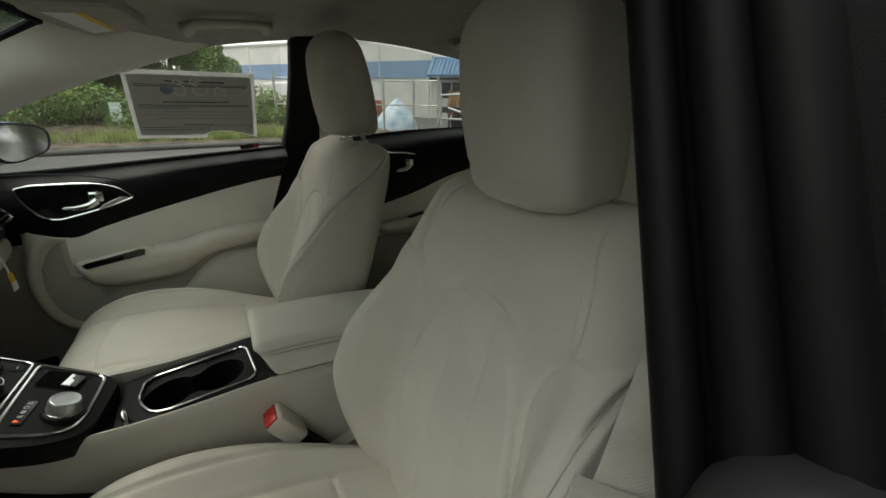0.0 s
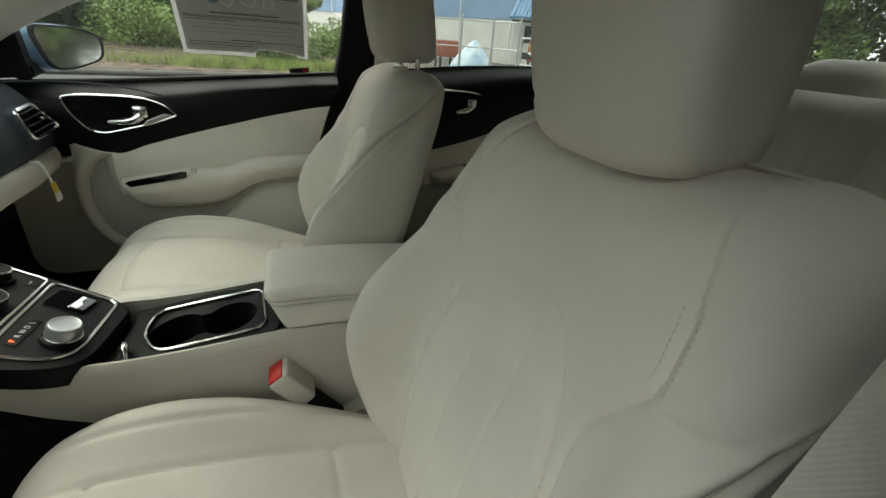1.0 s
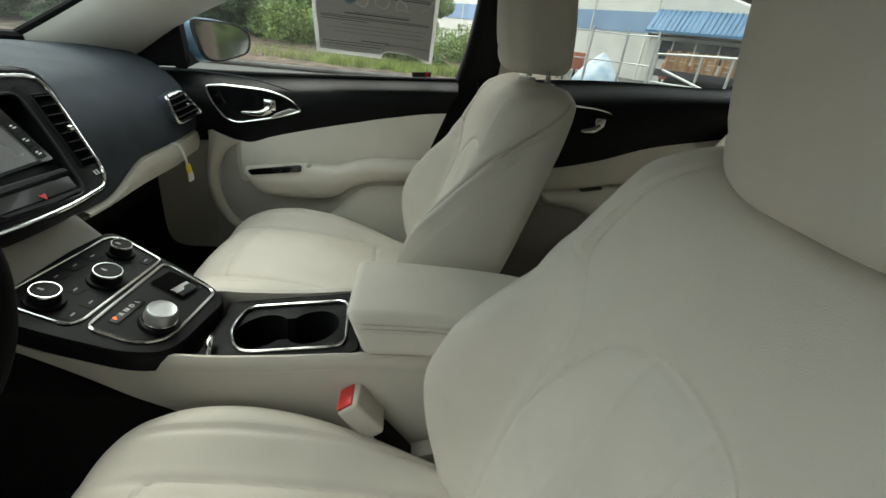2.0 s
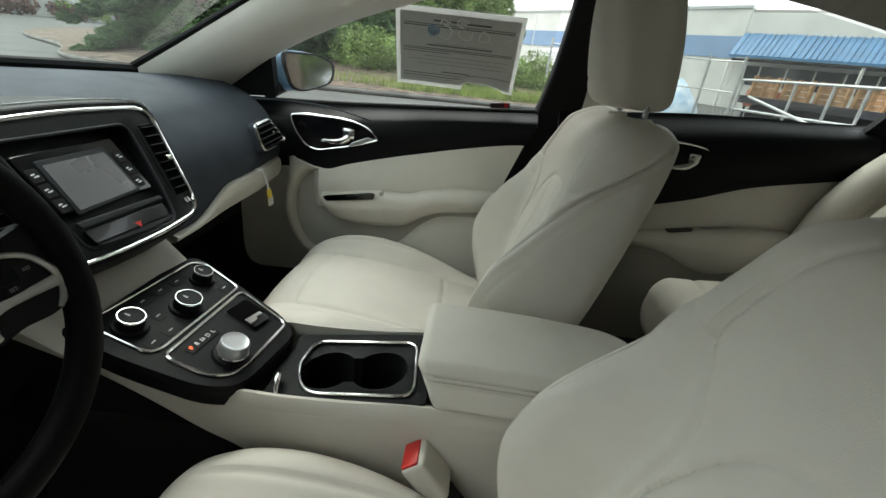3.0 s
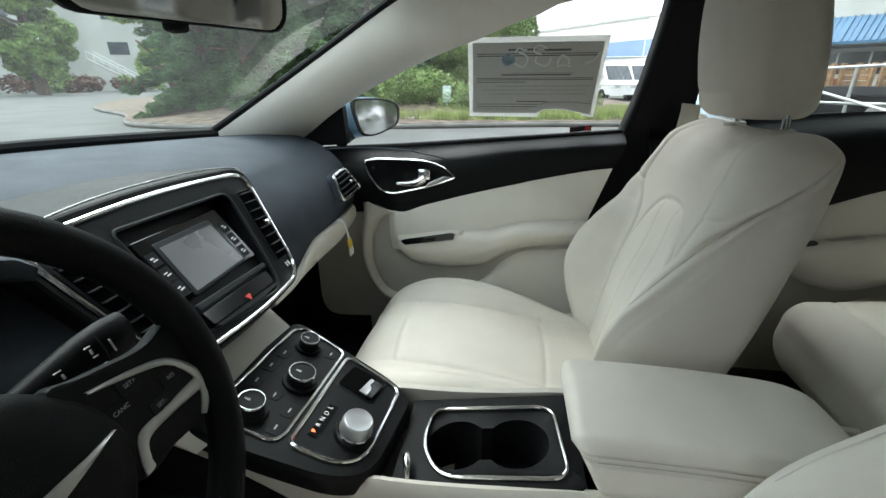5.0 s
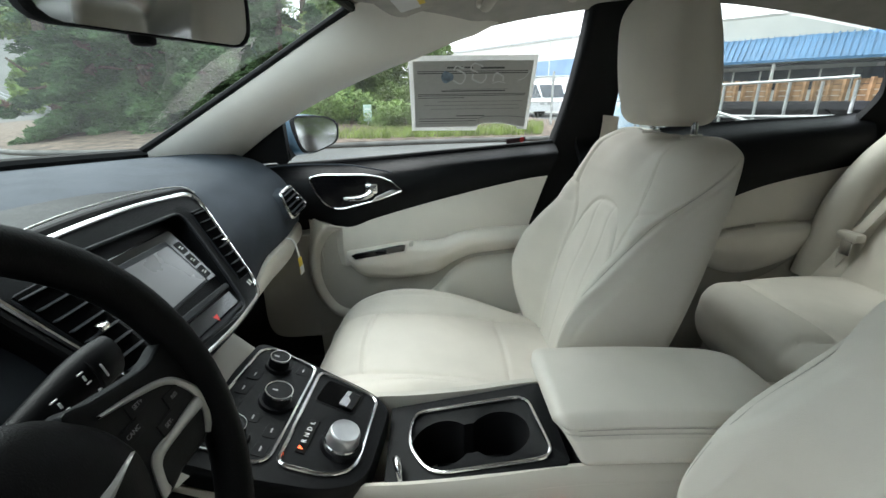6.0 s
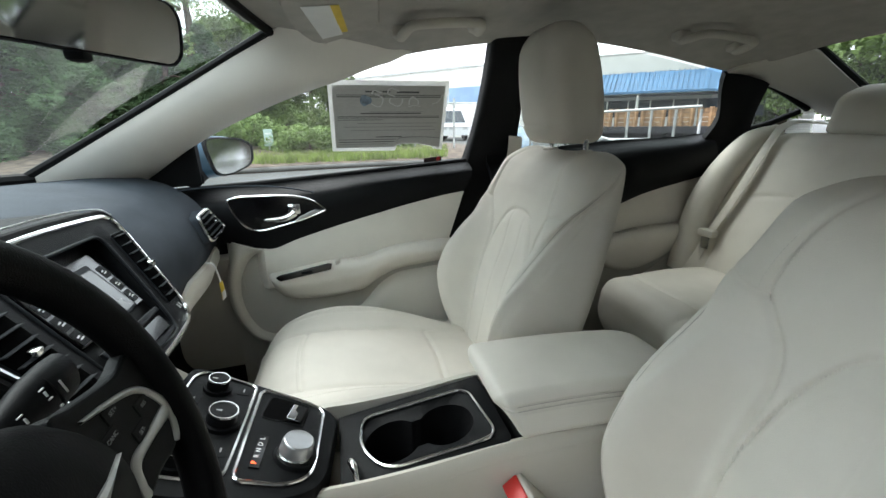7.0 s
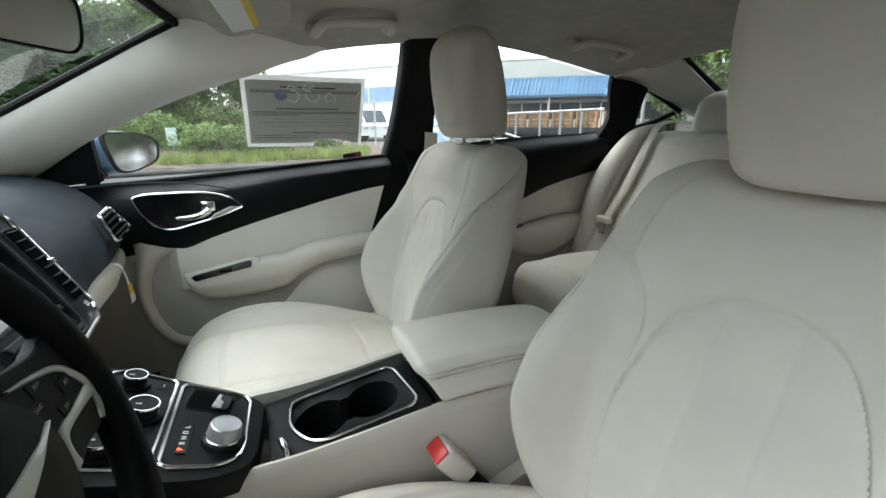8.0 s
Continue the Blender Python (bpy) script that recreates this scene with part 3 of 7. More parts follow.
# flatbed trailer with timber crates
flat = thing("flatbed_trailer", at(51, 17.5), "dark flatbed trailer loaded with timber crates", "trailer")
u, v = Vector(at(60.5, 18.5)), Vector(at(43, 17.5))
wall_run("deck", u, v, 0.22, 2.0, DARKM, flat, 0.72)
wall_run("chassis", u.lerp(v, 0.05), v, 0.3, 1.0, DARKM, flat, 0.42)
for f in (0.13, 0.2, 0.7):
    for o in (-0.85, 0.85):
        m, _ = offset(u.lerp(v, f), v, o)
        wd = (v - u).normalized()
        part("wheel", lathe([(0.1, -0.13), (0.36, -0.13), (0.4, -0.08), (0.4, 0.08), (0.36, 0.13), (0.1, 0.13)], Matrix.Translation((m.x, m.y, 0.4)) @ Vector((-wd.y, wd.x, 0)).to_track_quat("Z", "Y").to_matrix().to_4x4(), 20), MATT, flat)
for i in range(6):
    crate = thing("timber_crate", tuple(u.lerp(v, 0.05 + 0.155 * i)), "open raw timber crate on a trailer deck", "crate", "crates on the trailer")
    a, b = u.lerp(v, 0.04 + 0.155 * i), u.lerp(v, 0.04 + 0.155 * i + 0.13)
    for j in range(4):
        o1, o2 = offset(a, b, 0.8)
        wall_run("board", o1, o2, 0.13, 0.04, WOOD, crate, 0.95 + 0.145 * j)
    for f in (0.05, 0.5, 0.95):
        m, _ = offset(a.lerp(b, f), b, 0.84)
        part("batten", rbox(m.x - 0.05, m.x + 0.05, m.y - 0.05, m.y + 0.05, 0.94, 1.55, 0.005), WOOD, crate, smooth=False)
for az, dd, w in ((59.5, 20.5, 0.42), (70.8, 19, 0.4)):
    x, y, _ = at(az, dd)
    bin_ = thing("red_hopper", (x, y, 0), "rusty red steel hopper in the yard", "hopper")
    part("box", rbox(x - w, x + w, y - w, y + w, 0.55, 1.15, 0.06), material("red_oxide", (0.32, 0.09, 0.05), 0.7, vary=0.2), bin_)
    for sx in (-1, 1):
        for sy in (-1, 1):
            part("leg", tube([(x + sx * w * 0.8, y + sy * w * 0.8, 0), (x + sx * w * 0.8, y + sy * w * 0.8, 0.6)], 0.05, 6), DARKM, bin_)
x, y, _ = at(67.3, 17.5)
tarp = thing("tarp_covered_heap", (x, y, 0), "white and pale blue tarpaulin over a heap", "tarpaulin")
bm = bmesh.new()
sheet([[(x + 0.9 * s * math.cos(a) * (1 + 0.15 * math.sin(3 * a)), y + 0.7 * s * math.sin(a), 1.25 * (1 - s) ** 0.6 + 0.1 * math.sin(5 * a + 8 * s) * s * (1 - s)) for a in np.linspace(0, 2 * np.pi, 24, endpoint=False)] for s in np.linspace(1, 0.02, 12)], closed_v=True, bm=bm)
part("cover", bm, material("tarp_sheet", (0.62, 0.68, 0.74), 0.5, vary=0.1, scale=3, second=(0.35, 0.5, 0.66)), tarp)


def van(base, yaw, label):
    v = thing("van", (0, 0, 0), label, "van")
    outl = [(-2.4, 0.35), (-2.45, 0.9), (-1.9, 1.1), (-1.3, 1.95), (-1.0, 2.1), (2.4, 2.1), (2.5, 1.9), (2.5, 0.35)]
    part("body", plate([(a, -0.95, b) for a, b in outl], (0, 1, 0), 1.9, 0.06), VANPAINT, v, smooth=False)
    for s in (-1, 1):
        part("side_window", plate([(a, 0.96 * s, b) for a, b in ((-1.55, 1.25), (-1.2, 1.85), (-0.4, 1.85), (-0.4, 1.25))], (0, s, 0), 0.012), WINDOW, v, smooth=False)
        for xx in (-1.6, 1.6):
            part("wheel", lathe([(0.1, -0.1), (0.3, -0.1), (0.34, -0.06), (0.34, 0.06), (0.3, 0.1), (0.1, 0.1)], pose(xx, 0.88 * s, 0.34, 90), 18), MATT, v)
    part("windscreen", plate([(-1.88, -0.8, 1.14), (-1.88, 0.8, 1.14), (-1.34, 0.75, 1.9), (-1.34, -0.75, 1.9)], (-0.8, 0, 0.55), 0.02), WINDOW, v, smooth=False)
    for s in (-1, 1):
        part("headlight", rbox(-2.47, -2.4, 0.5 * s - 0.16, 0.5 * s + 0.16, 0.72, 0.9, 0.02), GALV, v)
    v.matrix_world = pose(*base, 0, 0, yaw)
    return v


van(at(79.5, 30), 112, "white panel van parked in the yard")
van(at(76.2, 31), 100, "white panel van parked behind another")
sign = thing("notice_sign", at(98, 14.6, 0.1), "small pale green notice sign on a post", "sign")
x, y, _ = at(98, 14.6)
part("post", tube([(x, y, 0.05), (x, y, 0.75)], 0.025, 6), GALV, sign)
part("board", rbox(x - 0.13, x + 0.13, y - 0.03, y - 0.01, 0.5, 1.0, 0.005), material("pale_sign", (0.45, 0.58, 0.52), 0.5), sign, smooth=False)
for zz in (0.62, 0.7, 0.85):
    part("printed_bar", rbox(x - 0.09, x + 0.09, y - 0.036, y - 0.03, zz, zz + 0.035, 0), WHITE, sign, smooth=False)


# ---- front seats ----


def relief(depth, width, d):
    return depth * np.exp(-(d / width) ** 2)


# half width of the seam between the centre panel and the bolsters, and the line of the side piping, by height
SEAM = spl([0.43, 0.50, 0.60, 0.70, 0.78, 0.84, 0.875, 0.905, 0.93, 0.965, 1.0, 1.04, 1.08], [0.122, 0.131, 0.140, 0.142, 0.135, 0.129, 0.136, 0.153, 0.167, 0.166, 0.157, 0.140, 0.115])
PIPING = spl([0.43, 0.55, 0.62, 0.686, 0.759, 0.816, 0.89, 0.948, 0.986, 1.013, 1.05, 1.08], [1.07, 1.03, 1.02, 1.025, 1.052, 1.102, 1.172, 1.238, 1.298, 1.332, 1.365, 1.38])
PIPE_SLANT = spl([0.43, 0.6, 0.70, 0.80, 0.95, 1.0, 1.08], [1.0, 1.0, 0.92, 0.72, 0.66, 0.62, 0.75])


def seat_arch(y):
    return 0.914 - 1.5 * y**2 - 480 * y**4


def backrest_point_rows():
    zs = [0.44, 0.50, 0.60, 0.70, 0.80, 0.90, 0.98, 1.03, 1.075]
    xf = spl(zs, [1.105, 1.112, 1.128, 1.148, 1.168, 1.192, 1.215, 1.235, 1.27])
    xr = spl(zs, [1.203, 1.221, 1.249, 1.280, 1.309, 1.339, 1.363, 1.372, 1.374])
    wd = spl(zs, [0.205, 0.222, 0.246, 0.254, 0.251, 0.238, 0.223, 0.212, 0.190])
    bo = spl(zs, [0.015, 0.035, 0.085, 0.112, 0.085, 0.03, 0.008, 0.0, 0.0])
    N = 520
    rows = []
    body = np.linspace(0.47, 1.028, 250)
    ends = [(0.47 - 0.03 * math.sin(a), 0.03 * (1 - math.cos(a))) for a in np.linspace(1.5, 0.1, 8)]
    tops = [(1.028 + 0.038 * math.sin(a), 0.05 * (1 - math.cos(a))) for a in np.linspace(0.08, 1.5, 14)]
    for z, inset in ends + [(z, 0.0) for z in body] + tops:
        zz = float(np.clip(z, 0.44, 1.075))
        W, T = float(wd(zz)) - inset, float(xr(zz) - xf(zz)) / 2 - inset
        xc = float(xr(zz) + xf(zz)) / 2
        q = rrect(W, max(T, 0.01), 0.055, N)
        y, b = q[:, 0], -q[:, 1]
        front = sstep(-T * 0.7, T * 0.95, b)
        side = np.abs(y) / W
        sm = float(SEAM(zz))
        slant = 1 / math.sqrt(1 + float(SEAM(zz + 0.004) - SEAM(zz - 0.004)) ** 2 / 0.008**2)
        bol = float(bo(zz)) * sstep(min(0.62, sm / W + 0.05), 0.94, side) + 0.008 * sstep(0.0, 0.05, np.abs(y) - sm) * sstep(0.90, 0.78, zz)
        puff = -0.016 * sstep(0.70, 0.84, zz) * sstep(1.06, 0.95, zz) * np.clip(1 - (y / 0.15) ** 2, 0, 1)
        arch = seat_arch(y)
        inside = np.abs(y) < sm
        swell = 0.005 * sstep(0.0, 0.03, arch - zz) * sstep(0.0, 0.02, sm - np.abs(y))
        gr = relief(0.0056, 0.0045, (np.abs(y) - sm) * slant)
        gr = gr + relief(0.0044, 0.0046, (zz - arch) * 0.8) * inside
        gr = gr + relief(0.0020, 0.0046, np.abs(y) - (0.036 - 0.02 * (zz - 0.9))) * (zz < arch)
        gr = gr + relief(0.0032, 0.0045, zz - 0.925 - 0.3 * (np.abs(y) - 0.166)) * (np.abs(y) > sm) * (np.abs(zz - 0.93) < 0.05)
        under = 0.014 * sstep(0.97, 1.05, zz) * sstep(0.16, 0.07, np.abs(y))
        x = xc - b - front * (bol - under + puff + swell - gr * (b > T * 0.4))
        away = (x - float(PIPING(zz))) * float(PIPE_SLANT(zz))
        flank = sstep(0.86, 0.96, side)
        piping = relief(0.0062, 0.0042, away) - relief(0.0024, 0.0040, away + 0.0085) + 0.006 * sstep(0.0, 0.02, away) * (b > -T * 0.97) + relief(0.0010, 0.0045, away - 0.032) * (zz < 0.96)
        rise = sstep(0.46, 0.52, zz)
        x = x + 0.9 * np.clip(piping, -0.003, 0.008) * sstep(0.78, 0.88, side) * sstep(0.1, 0.7, b / T) * rise
        y = y - np.sign(y) * piping * flank * rise
        rows.append(np.c_[x, y, z - 0.009 * sstep(0.17, 0.07, np.abs(y)) * sstep(0.97, 1.05, zz)])
    return rows


def cushion_rows():
    xs = [0.535, 0.58, 0.64, 0.72, 0.82, 0.92, 1.02, 1.12, 1.16]
    top = spl(xs, [0.515, 0.556, 0.576, 0.578, 0.568, 0.550, 0.530, 0.512, 0.505])
    wd = spl(xs, [0.225, 0.245, 0.256, 0.260, 0.256, 0.243, 0.226, 0.205, 0.195])
    bo = spl(xs, [0.006, 0.012, 0.022, 0.034, 0.038, 0.034, 0.022, 0.008, 0.0])
    bot = 0.395
    N = 420
    rows = []
    ends = [(0.565 - 0.045 * math.sin(a), 0.055 * (1 - math.cos(a))) for a in np.linspace(1.5, 0.1, 14)]
    body = [(x, 0.0) for x in np.linspace(0.57, 1.16, 130)]
    for x, inset in ends + body:
        xx = float(np.clip(x, 0.535, 1.16))
        W = float(wd(xx)) - inset * 0.6
        H = (float(top(xx)) - bot) / 2 - inset * 0.75
        zc = (float(top(xx)) + bot) / 2 - inset * 0.1
        q = rrect(W, H, 0.05, N)
        y, b = q[:, 0], -q[:, 1]
        up = sstep(-H * 0.6, H * 0.95, b)
        side = np.abs(y) / W
        bol = float(bo(xx)) * sstep(0.5, 0.85, side)
        sy = 0.136 + 0.02 * (xx - 0.6)
        fx = 0.648 + 0.55 * y**2
        gr = relief(0.0045, 0.006, np.abs(y) - sy) * sstep(0.58, 0.68, xx) + relief(0.003, 0.0045, np.abs(y) - 0.198) * sstep(0.57, 0.66, xx)
        gr = gr + relief(0.0045, 0.006, xx - fx) * (np.abs(y) < sy)
        gr = gr + relief(0.004, 0.006, xx - (0.985 - 0.3 * y**2)) * (np.abs(y) < sy)
        puff = 0.012 * np.clip(1 - (y / sy) ** 2, 0, 1)
        z = zc + b + up * (bol + puff - gr * (b > H * 0.4))
        rows.append(np.c_[np.full(N, x), y, z])
    return rows


def headrest_rows():
    rows = []
    N = 120
    R = 0.055
    zs = [1.075, 1.10, 1.15, 1.22, 1.28, 1.335]
    wd = spl(zs, [0.104, 0.110, 0.118, 0.122, 0.121, 0.114])
    hd = spl(zs, [0.068, 0.070, 0.072, 0.070, 0.063, 0.052])
    xc = spl(zs, [1.315, 1.311, 1.303, 1.292, 1.283, 1.280])
    ends = [(1.105 - 0.027 * math.sin(a), 0.026 * (1 - math.cos(a))) for a in np.linspace(1.54, 0.1, 11)]
    tops = [(1.275 + 0.062 * math.sin(a), 0.058 * (1 - math.cos(a)) ** 1.2) for a in np.linspace(0.05, 1.54, 16)]
    for z, i in ends + [(z, 0) for z in np.linspace(1.107, 1.274, 34)] + tops:
        W, H = 0.87 * float(wd(z)) - i * 0.9, max(float(hd(z)) - i * 0.62, 0.004)
        q = rrect(W, H, 0.045, N)
        y, b = q[:, 0], -q[:, 1]
        u = 1.118 + 0.9 * y**2
        gr = relief(0.0022, 0.004, z - u) * sstep(0.0, 0.6 * H, b)
        curve = 0.32 * y**2 * sstep(-H, H, b)
        rows.append(np.c_[float(xc(z)) - b + curve + gr, y, np.full(N, z)])
    return rows


def stitch(points, step=0.0055, r=0.0005):
    """A row of short thread stitches along points."""
    P = np.array(points)
    s = np.r_[0, np.cumsum(np.linalg.norm(np.diff(P, axis=0), axis=1))]
    bm = bmesh.new()
    for t in np.arange(0, s[-1] - step, step):
        a, b = (np.array([np.interp(u, s, P[:, k]) for k in range(3)]) for u in (t, t + step * 0.62))
        tube([a, b], r, 4, dense=1, bm=bm)
    return bm


def front_seat(label):
    s = thing("front_seat", (0, 0, 0), label, "car seat", "front seats")
    br = backrest_point_rows()
    back = part("backrest", sheet(br, closed_v=True, cap=True), LEATHER, s)
    crow = cushion_rows()
    cush = part("seat_cushion", sheet(crow, closed_v=True, cap=True), LEATHER, s)
    zz = np.array([r_[0, 2] for r_ in br])
    xx = np.array([r_[0, 0] for r_ in crow])

    def face(y, z):
        r_ = br[int(np.argmin(np.abs(zz - z)))]
        f = r_[:130] if y > 0 else r_[-130:]
        o = np.argsort(f[:, 1])
        return (float(np.interp(y, f[o, 1], f[o, 0])) - 0.0006, y, z)

    def top(x, y):
        r_ = crow[int(np.argmin(np.abs(xx - x)))]
        f = r_[:112] if y > 0 else r_[-112:]
        o = np.argsort(f[:, 1])
        return (x, y, float(np.interp(y, f[o, 1], f[o, 2])) + 0.0006)

    for sg in (-1, 1):
        for o in (-0.007, 0.007):
            part("stitching", stitch([face(sg * (float(SEAM(z)) + o), z) for z in np.linspace(0.935, 1.04, 40)]), THREAD, back, "double row of grey-beige stitches")
        part("stitching", stitch([top(x, sg * 0.205) for x in np.linspace(0.62, 1.05, 50)]), THREAD, cush, "row of grey-beige stitches")
    ys = np.linspace(-0.13, 0.13, 41)
    for sg in (-1, 1):
        line = []
        for r_ in br[14:-16:5]:
            wide = np.abs(r_[:, 1]).max()
            i = np.where(r_[:, 1] * sg > 0.80 * wide)[0]
            off = np.abs(r_[i, 0] - float(PIPING(r_[0, 2])))
            near = i[off < 0.006]
            i = near[np.argmax(np.abs(r_[near, 1]))] if len(near) else i[np.argmin(off)]
            line.append(r_[i] + np.array([0, sg * 0.0003, 0]))
        line = np.array(line)
        for _ in range(4):
            line[1:-1] = (line[:-2] + 2 * line[1:-1] + line[2:]) / 4
        # thin tube along the fold, its crease shade put into the colour
        part("seam", tube(line, 0.0009, 6, dense=3), SEAM_SHADE, back, "thin darker tube painting the fold shade along the bolster")
    part("stitching", stitch([top(0.648 + 0.55 * y**2 - 0.007, y) for y in ys]), THREAD, cush, "row of grey-beige stitches")
    part("headrest", sheet(headrest_rows(), closed_v=True, cap=True), LEATHER, s, "cream leather headrest")
    for y in (-0.082, 0.082):
        part("headrest_post", tube([(1.332, y, 1.02), (1.326, y, 1.13)], 0.006, 12), CHROME, s, "chrome post")
        part("post_sleeve", lathe([(0.008, 0.0), (0.02, 0.0), (0.02, 0.006), (0.017, 0.010), (0.008, 0.010)], pose(1.327, y, 1.053, 0, -4), 20), CREAM, s, "cream plastic collar")
    for sy in (-1, 1):
        o = [(0.64, 0.44), (0.70, 0.465), (0.95, 0.46), (1.08, 0.50), (1.17, 0.52), (1.23, 0.46), (1.24, 0.36), (1.18, 0.33), (0.72, 0.33), (0.65, 0.37)]
        o = smooth_loop(o, 40)
        part("side_cover", plate([(x, sy * 0.235, z) for x, z in o], (0, sy, 0), 0.035, 0.008), CREAM, s, "cream plastic seat base cover")
        part("seat_rail", rbox(0.62, 1.25, sy * 0.19 - 0.02, sy * 0.19 + 0.02, 0.30, 0.35, 0.005), DARK_RAIL, s)
    return s


DARK_RAIL = material("seat_rail_steel", (0.05, 0.05, 0.05), 0.5, metal=0.6)
SEAT_LABEL = "cream leather front seat with stitched bolsters and a tall headrest"
pseat = front_seat(SEAT_LABEL)
dseat = copy_thing(pseat, pose(0.055, 2 * Y0 - 0.404, 0))
for ch in dseat.children:
    if ch.name.startswith("headrest."):
        ch.location, ch.scale = (-0.018, -0.030, -0.035), (1, 1.05, 1)   # pushed down
    if ch.name.startswith("seat_cushion."):
        ch.location, ch.scale = (0.03, -0.014, -0.014), (1, 1.05, 1)
    if ch.name.startswith("backrest."):
        ch.location, ch.scale = (0, -0.030, 0), (1, 1.08, 1)
pseat.location = (0, 0.404, 0)

# ---- rear bench ----
bench = thing("bench_seat", (1.9, Y0, 0.3), "cream leather rear bench seat with outer headrests", "car seat")


def lumps(y, centres, w):
    return sum(np.clip(1 - ((y - c) / w) ** 4, 0, 1) for c in centres)


rows = []
N = 260
for x, i in [(1.585 - 0.06 * math.sin(a), 0.06 * (1 - math.cos(a))) for a in np.linspace(1.5, 0.08, 12)] + [(x, 0) for x in np.linspace(1.59, 2.08, 80)]:
    q = rrect(0.51 + 0.10 * sstep(1.5, 1.95, x) - 0.8 * i, 0.085 - i, 0.06, N)
    y, b = q[:, 0], -q[:, 1]
    lift = 0.014 * lumps(y, (-0.39, 0.39), 0.2) - relief(0.006, 0.008, np.abs(y) - 0.2) - relief(0.009, 0.007, x - 1.645 - 0.3 * (np.abs(y) - 0.39) ** 2) * (np.abs(np.abs(y) - 0.39) < 0.18)
    rows.append(np.c_[np.full(N, x), y + Y0, 0.572 - 0.06 * (x - 1.53) + b + (b > 0.03) * lift])
part("seat_cushion", sheet(rows, closed_v=True, cap=True), LEATHER, bench)
rows = []
for z, i in [(0.56 - 0.03 * math.sin(a), 0.03 * (1 - math.cos(a))) for a in np.linspace(1.5, 0.1, 6)] + [(z, 0) for z in np.linspace(0.565, 1.03, 70)] + [(1.035 + 0.05 * math.sin(a), 0.06 * (1 - math.cos(a))) for a in np.linspace(0.1, 1.5, 12)]:
    W = 0.655 - 0.06 * sstep(0.8, 1.09, z)
    q = rrect(W - i, 0.085 - i, 0.05, N)
    y, b = q[:, 0], -q[:, 1]
    arch = 0.90 - 1.2 * (np.abs(y) - 0.39) ** 2
    f = 0.03 * sstep(0.17, 0.24, np.abs(np.abs(y) - 0.38)) * (0.7 + 0.3 * np.sin(z * 6)) - relief(0.006, 0.008, np.abs(np.abs(y) - 0.38) - 0.17) - relief(0.005, 0.007, z - arch) * (np.abs(np.abs(y) - 0.38) < 0.17) - relief(0.006, 0.006, np.abs(y) - 0.13)
    rows.append(np.c_[2.03 + 0.42 * (z - 0.56) - b - (b > 0.03) * f, y + Y0, np.full(N, z)])
part("backrest", sheet(rows, closed_v=True, cap=True), LEATHER, bench)
for cy, hw, dz in ((-0.33, 0.125, 0.0), (0.345, 0.116, 0.0), (0.005, 0.11, -0.065)):
    rows = []
    for z, i in [(1.10 - 0.02 * math.sin(a), 0.03 * (1 - math.cos(a))) for a in np.linspace(1.5, 0.1, 7)] + [(z, 0) for z in np.linspace(1.105, 1.17, 10)] + [(1.172 + 0.05 * math.sin(a), 0.06 * (1 - math.cos(a))) for a in np.linspace(0.1, 1.5, 10)]:
        q = rrect(hw - i, max(0.06 - 0.8 * i, 0.006), 0.04, 90)
        rows.append(np.c_[2.27 + 0.25 * (z - 1.1) + q[:, 1], q[:, 0] + cy, np.full(90, z + dz)])
    part("headrest", sheet(rows, closed_v=True, cap=True), LEATHER, bench)
    for o in (-0.06, 0.06):
        part("headrest_post", tube([(2.27, cy + o, 1.0 + dz), (2.27, cy + o, 1.11 + dz)], 0.006, 10), CHROME, bench, "chrome post")

for sg in (1, -1):
    pts = [(1.985, 0.672, 0.60), (2.032, 0.670, 0.82), (2.085, 0.652, 0.95), (2.155, 0.628, 1.05), (2.23, 0.60, 1.085)]
    part("side_bolster", tube([(x, Y0 + sg * (y - Y0), z) for x, y, z in pts], [0.050, 0.054, 0.052, 0.042, 0.028], 20, dense=10), LEATHER, bench, "rounded cream side bolster")

# ---- shell: floor, headliner, pillars, glass ----
SIDE = spl([0.10, 0.22, 0.40, 0.545, 0.786, 1.014, 1.214, 1.40, 1.54, 1.744, 1.99, 2.143, 2.405, 2.6],
           [[0.84, 0.90], [0.815, 0.97], [0.765, 1.09], [0.735, 1.161], [0.697, 1.249], [0.675, 1.301], [0.663, 1.328], [0.657, 1.343], [0.658, 1.338], [0.665, 1.316], [0.68, 1.279], [0.69, 1.257], [0.717, 1.20], [0.74, 1.14]])


def side(x):
    y, z = SIDE(x)
    return float(y), float(z)


WS = spl([0, 0.35, 0.7, 1.0], [[0.055, 0.622, 1.0], [0.26, 0.622, 1.115], [0.47, 0.612, 1.235], [0.644, 0.592, 1.333]])
bm = bmesh.new()
rbox(-0.35, 2.9, -0.80, 0.84, 0.22, 0.30, 0.01, bm=bm)
setting("floor", bm, CARPET, "black carpeted car floor", "floor")
bm = bmesh.new()
rbox(0.02, 0.15, -0.78, 0.82, 0.28, 0.90, 0.03, bm=bm)
setting("wall_front", bm, CARPET, "dark carpeted footwell bulkhead", "bulkhead")


def liner_edge(x):
    """Side edge of the headliner: along the pillar's upper end in front, then along the window tops."""
    if x < 0.93:
        u = (0.93 - x) / 0.286
        a, b = side(0.93)
        return a + (0.592 - a) * u, b + (1.333 - b) * u
    if x > 2.14:
        u = (x - 2.14) / 0.14
        a, b = side(2.14)
        return a + (0.565 - a) * u, b + (1.343 - b) * u
    return side(x)


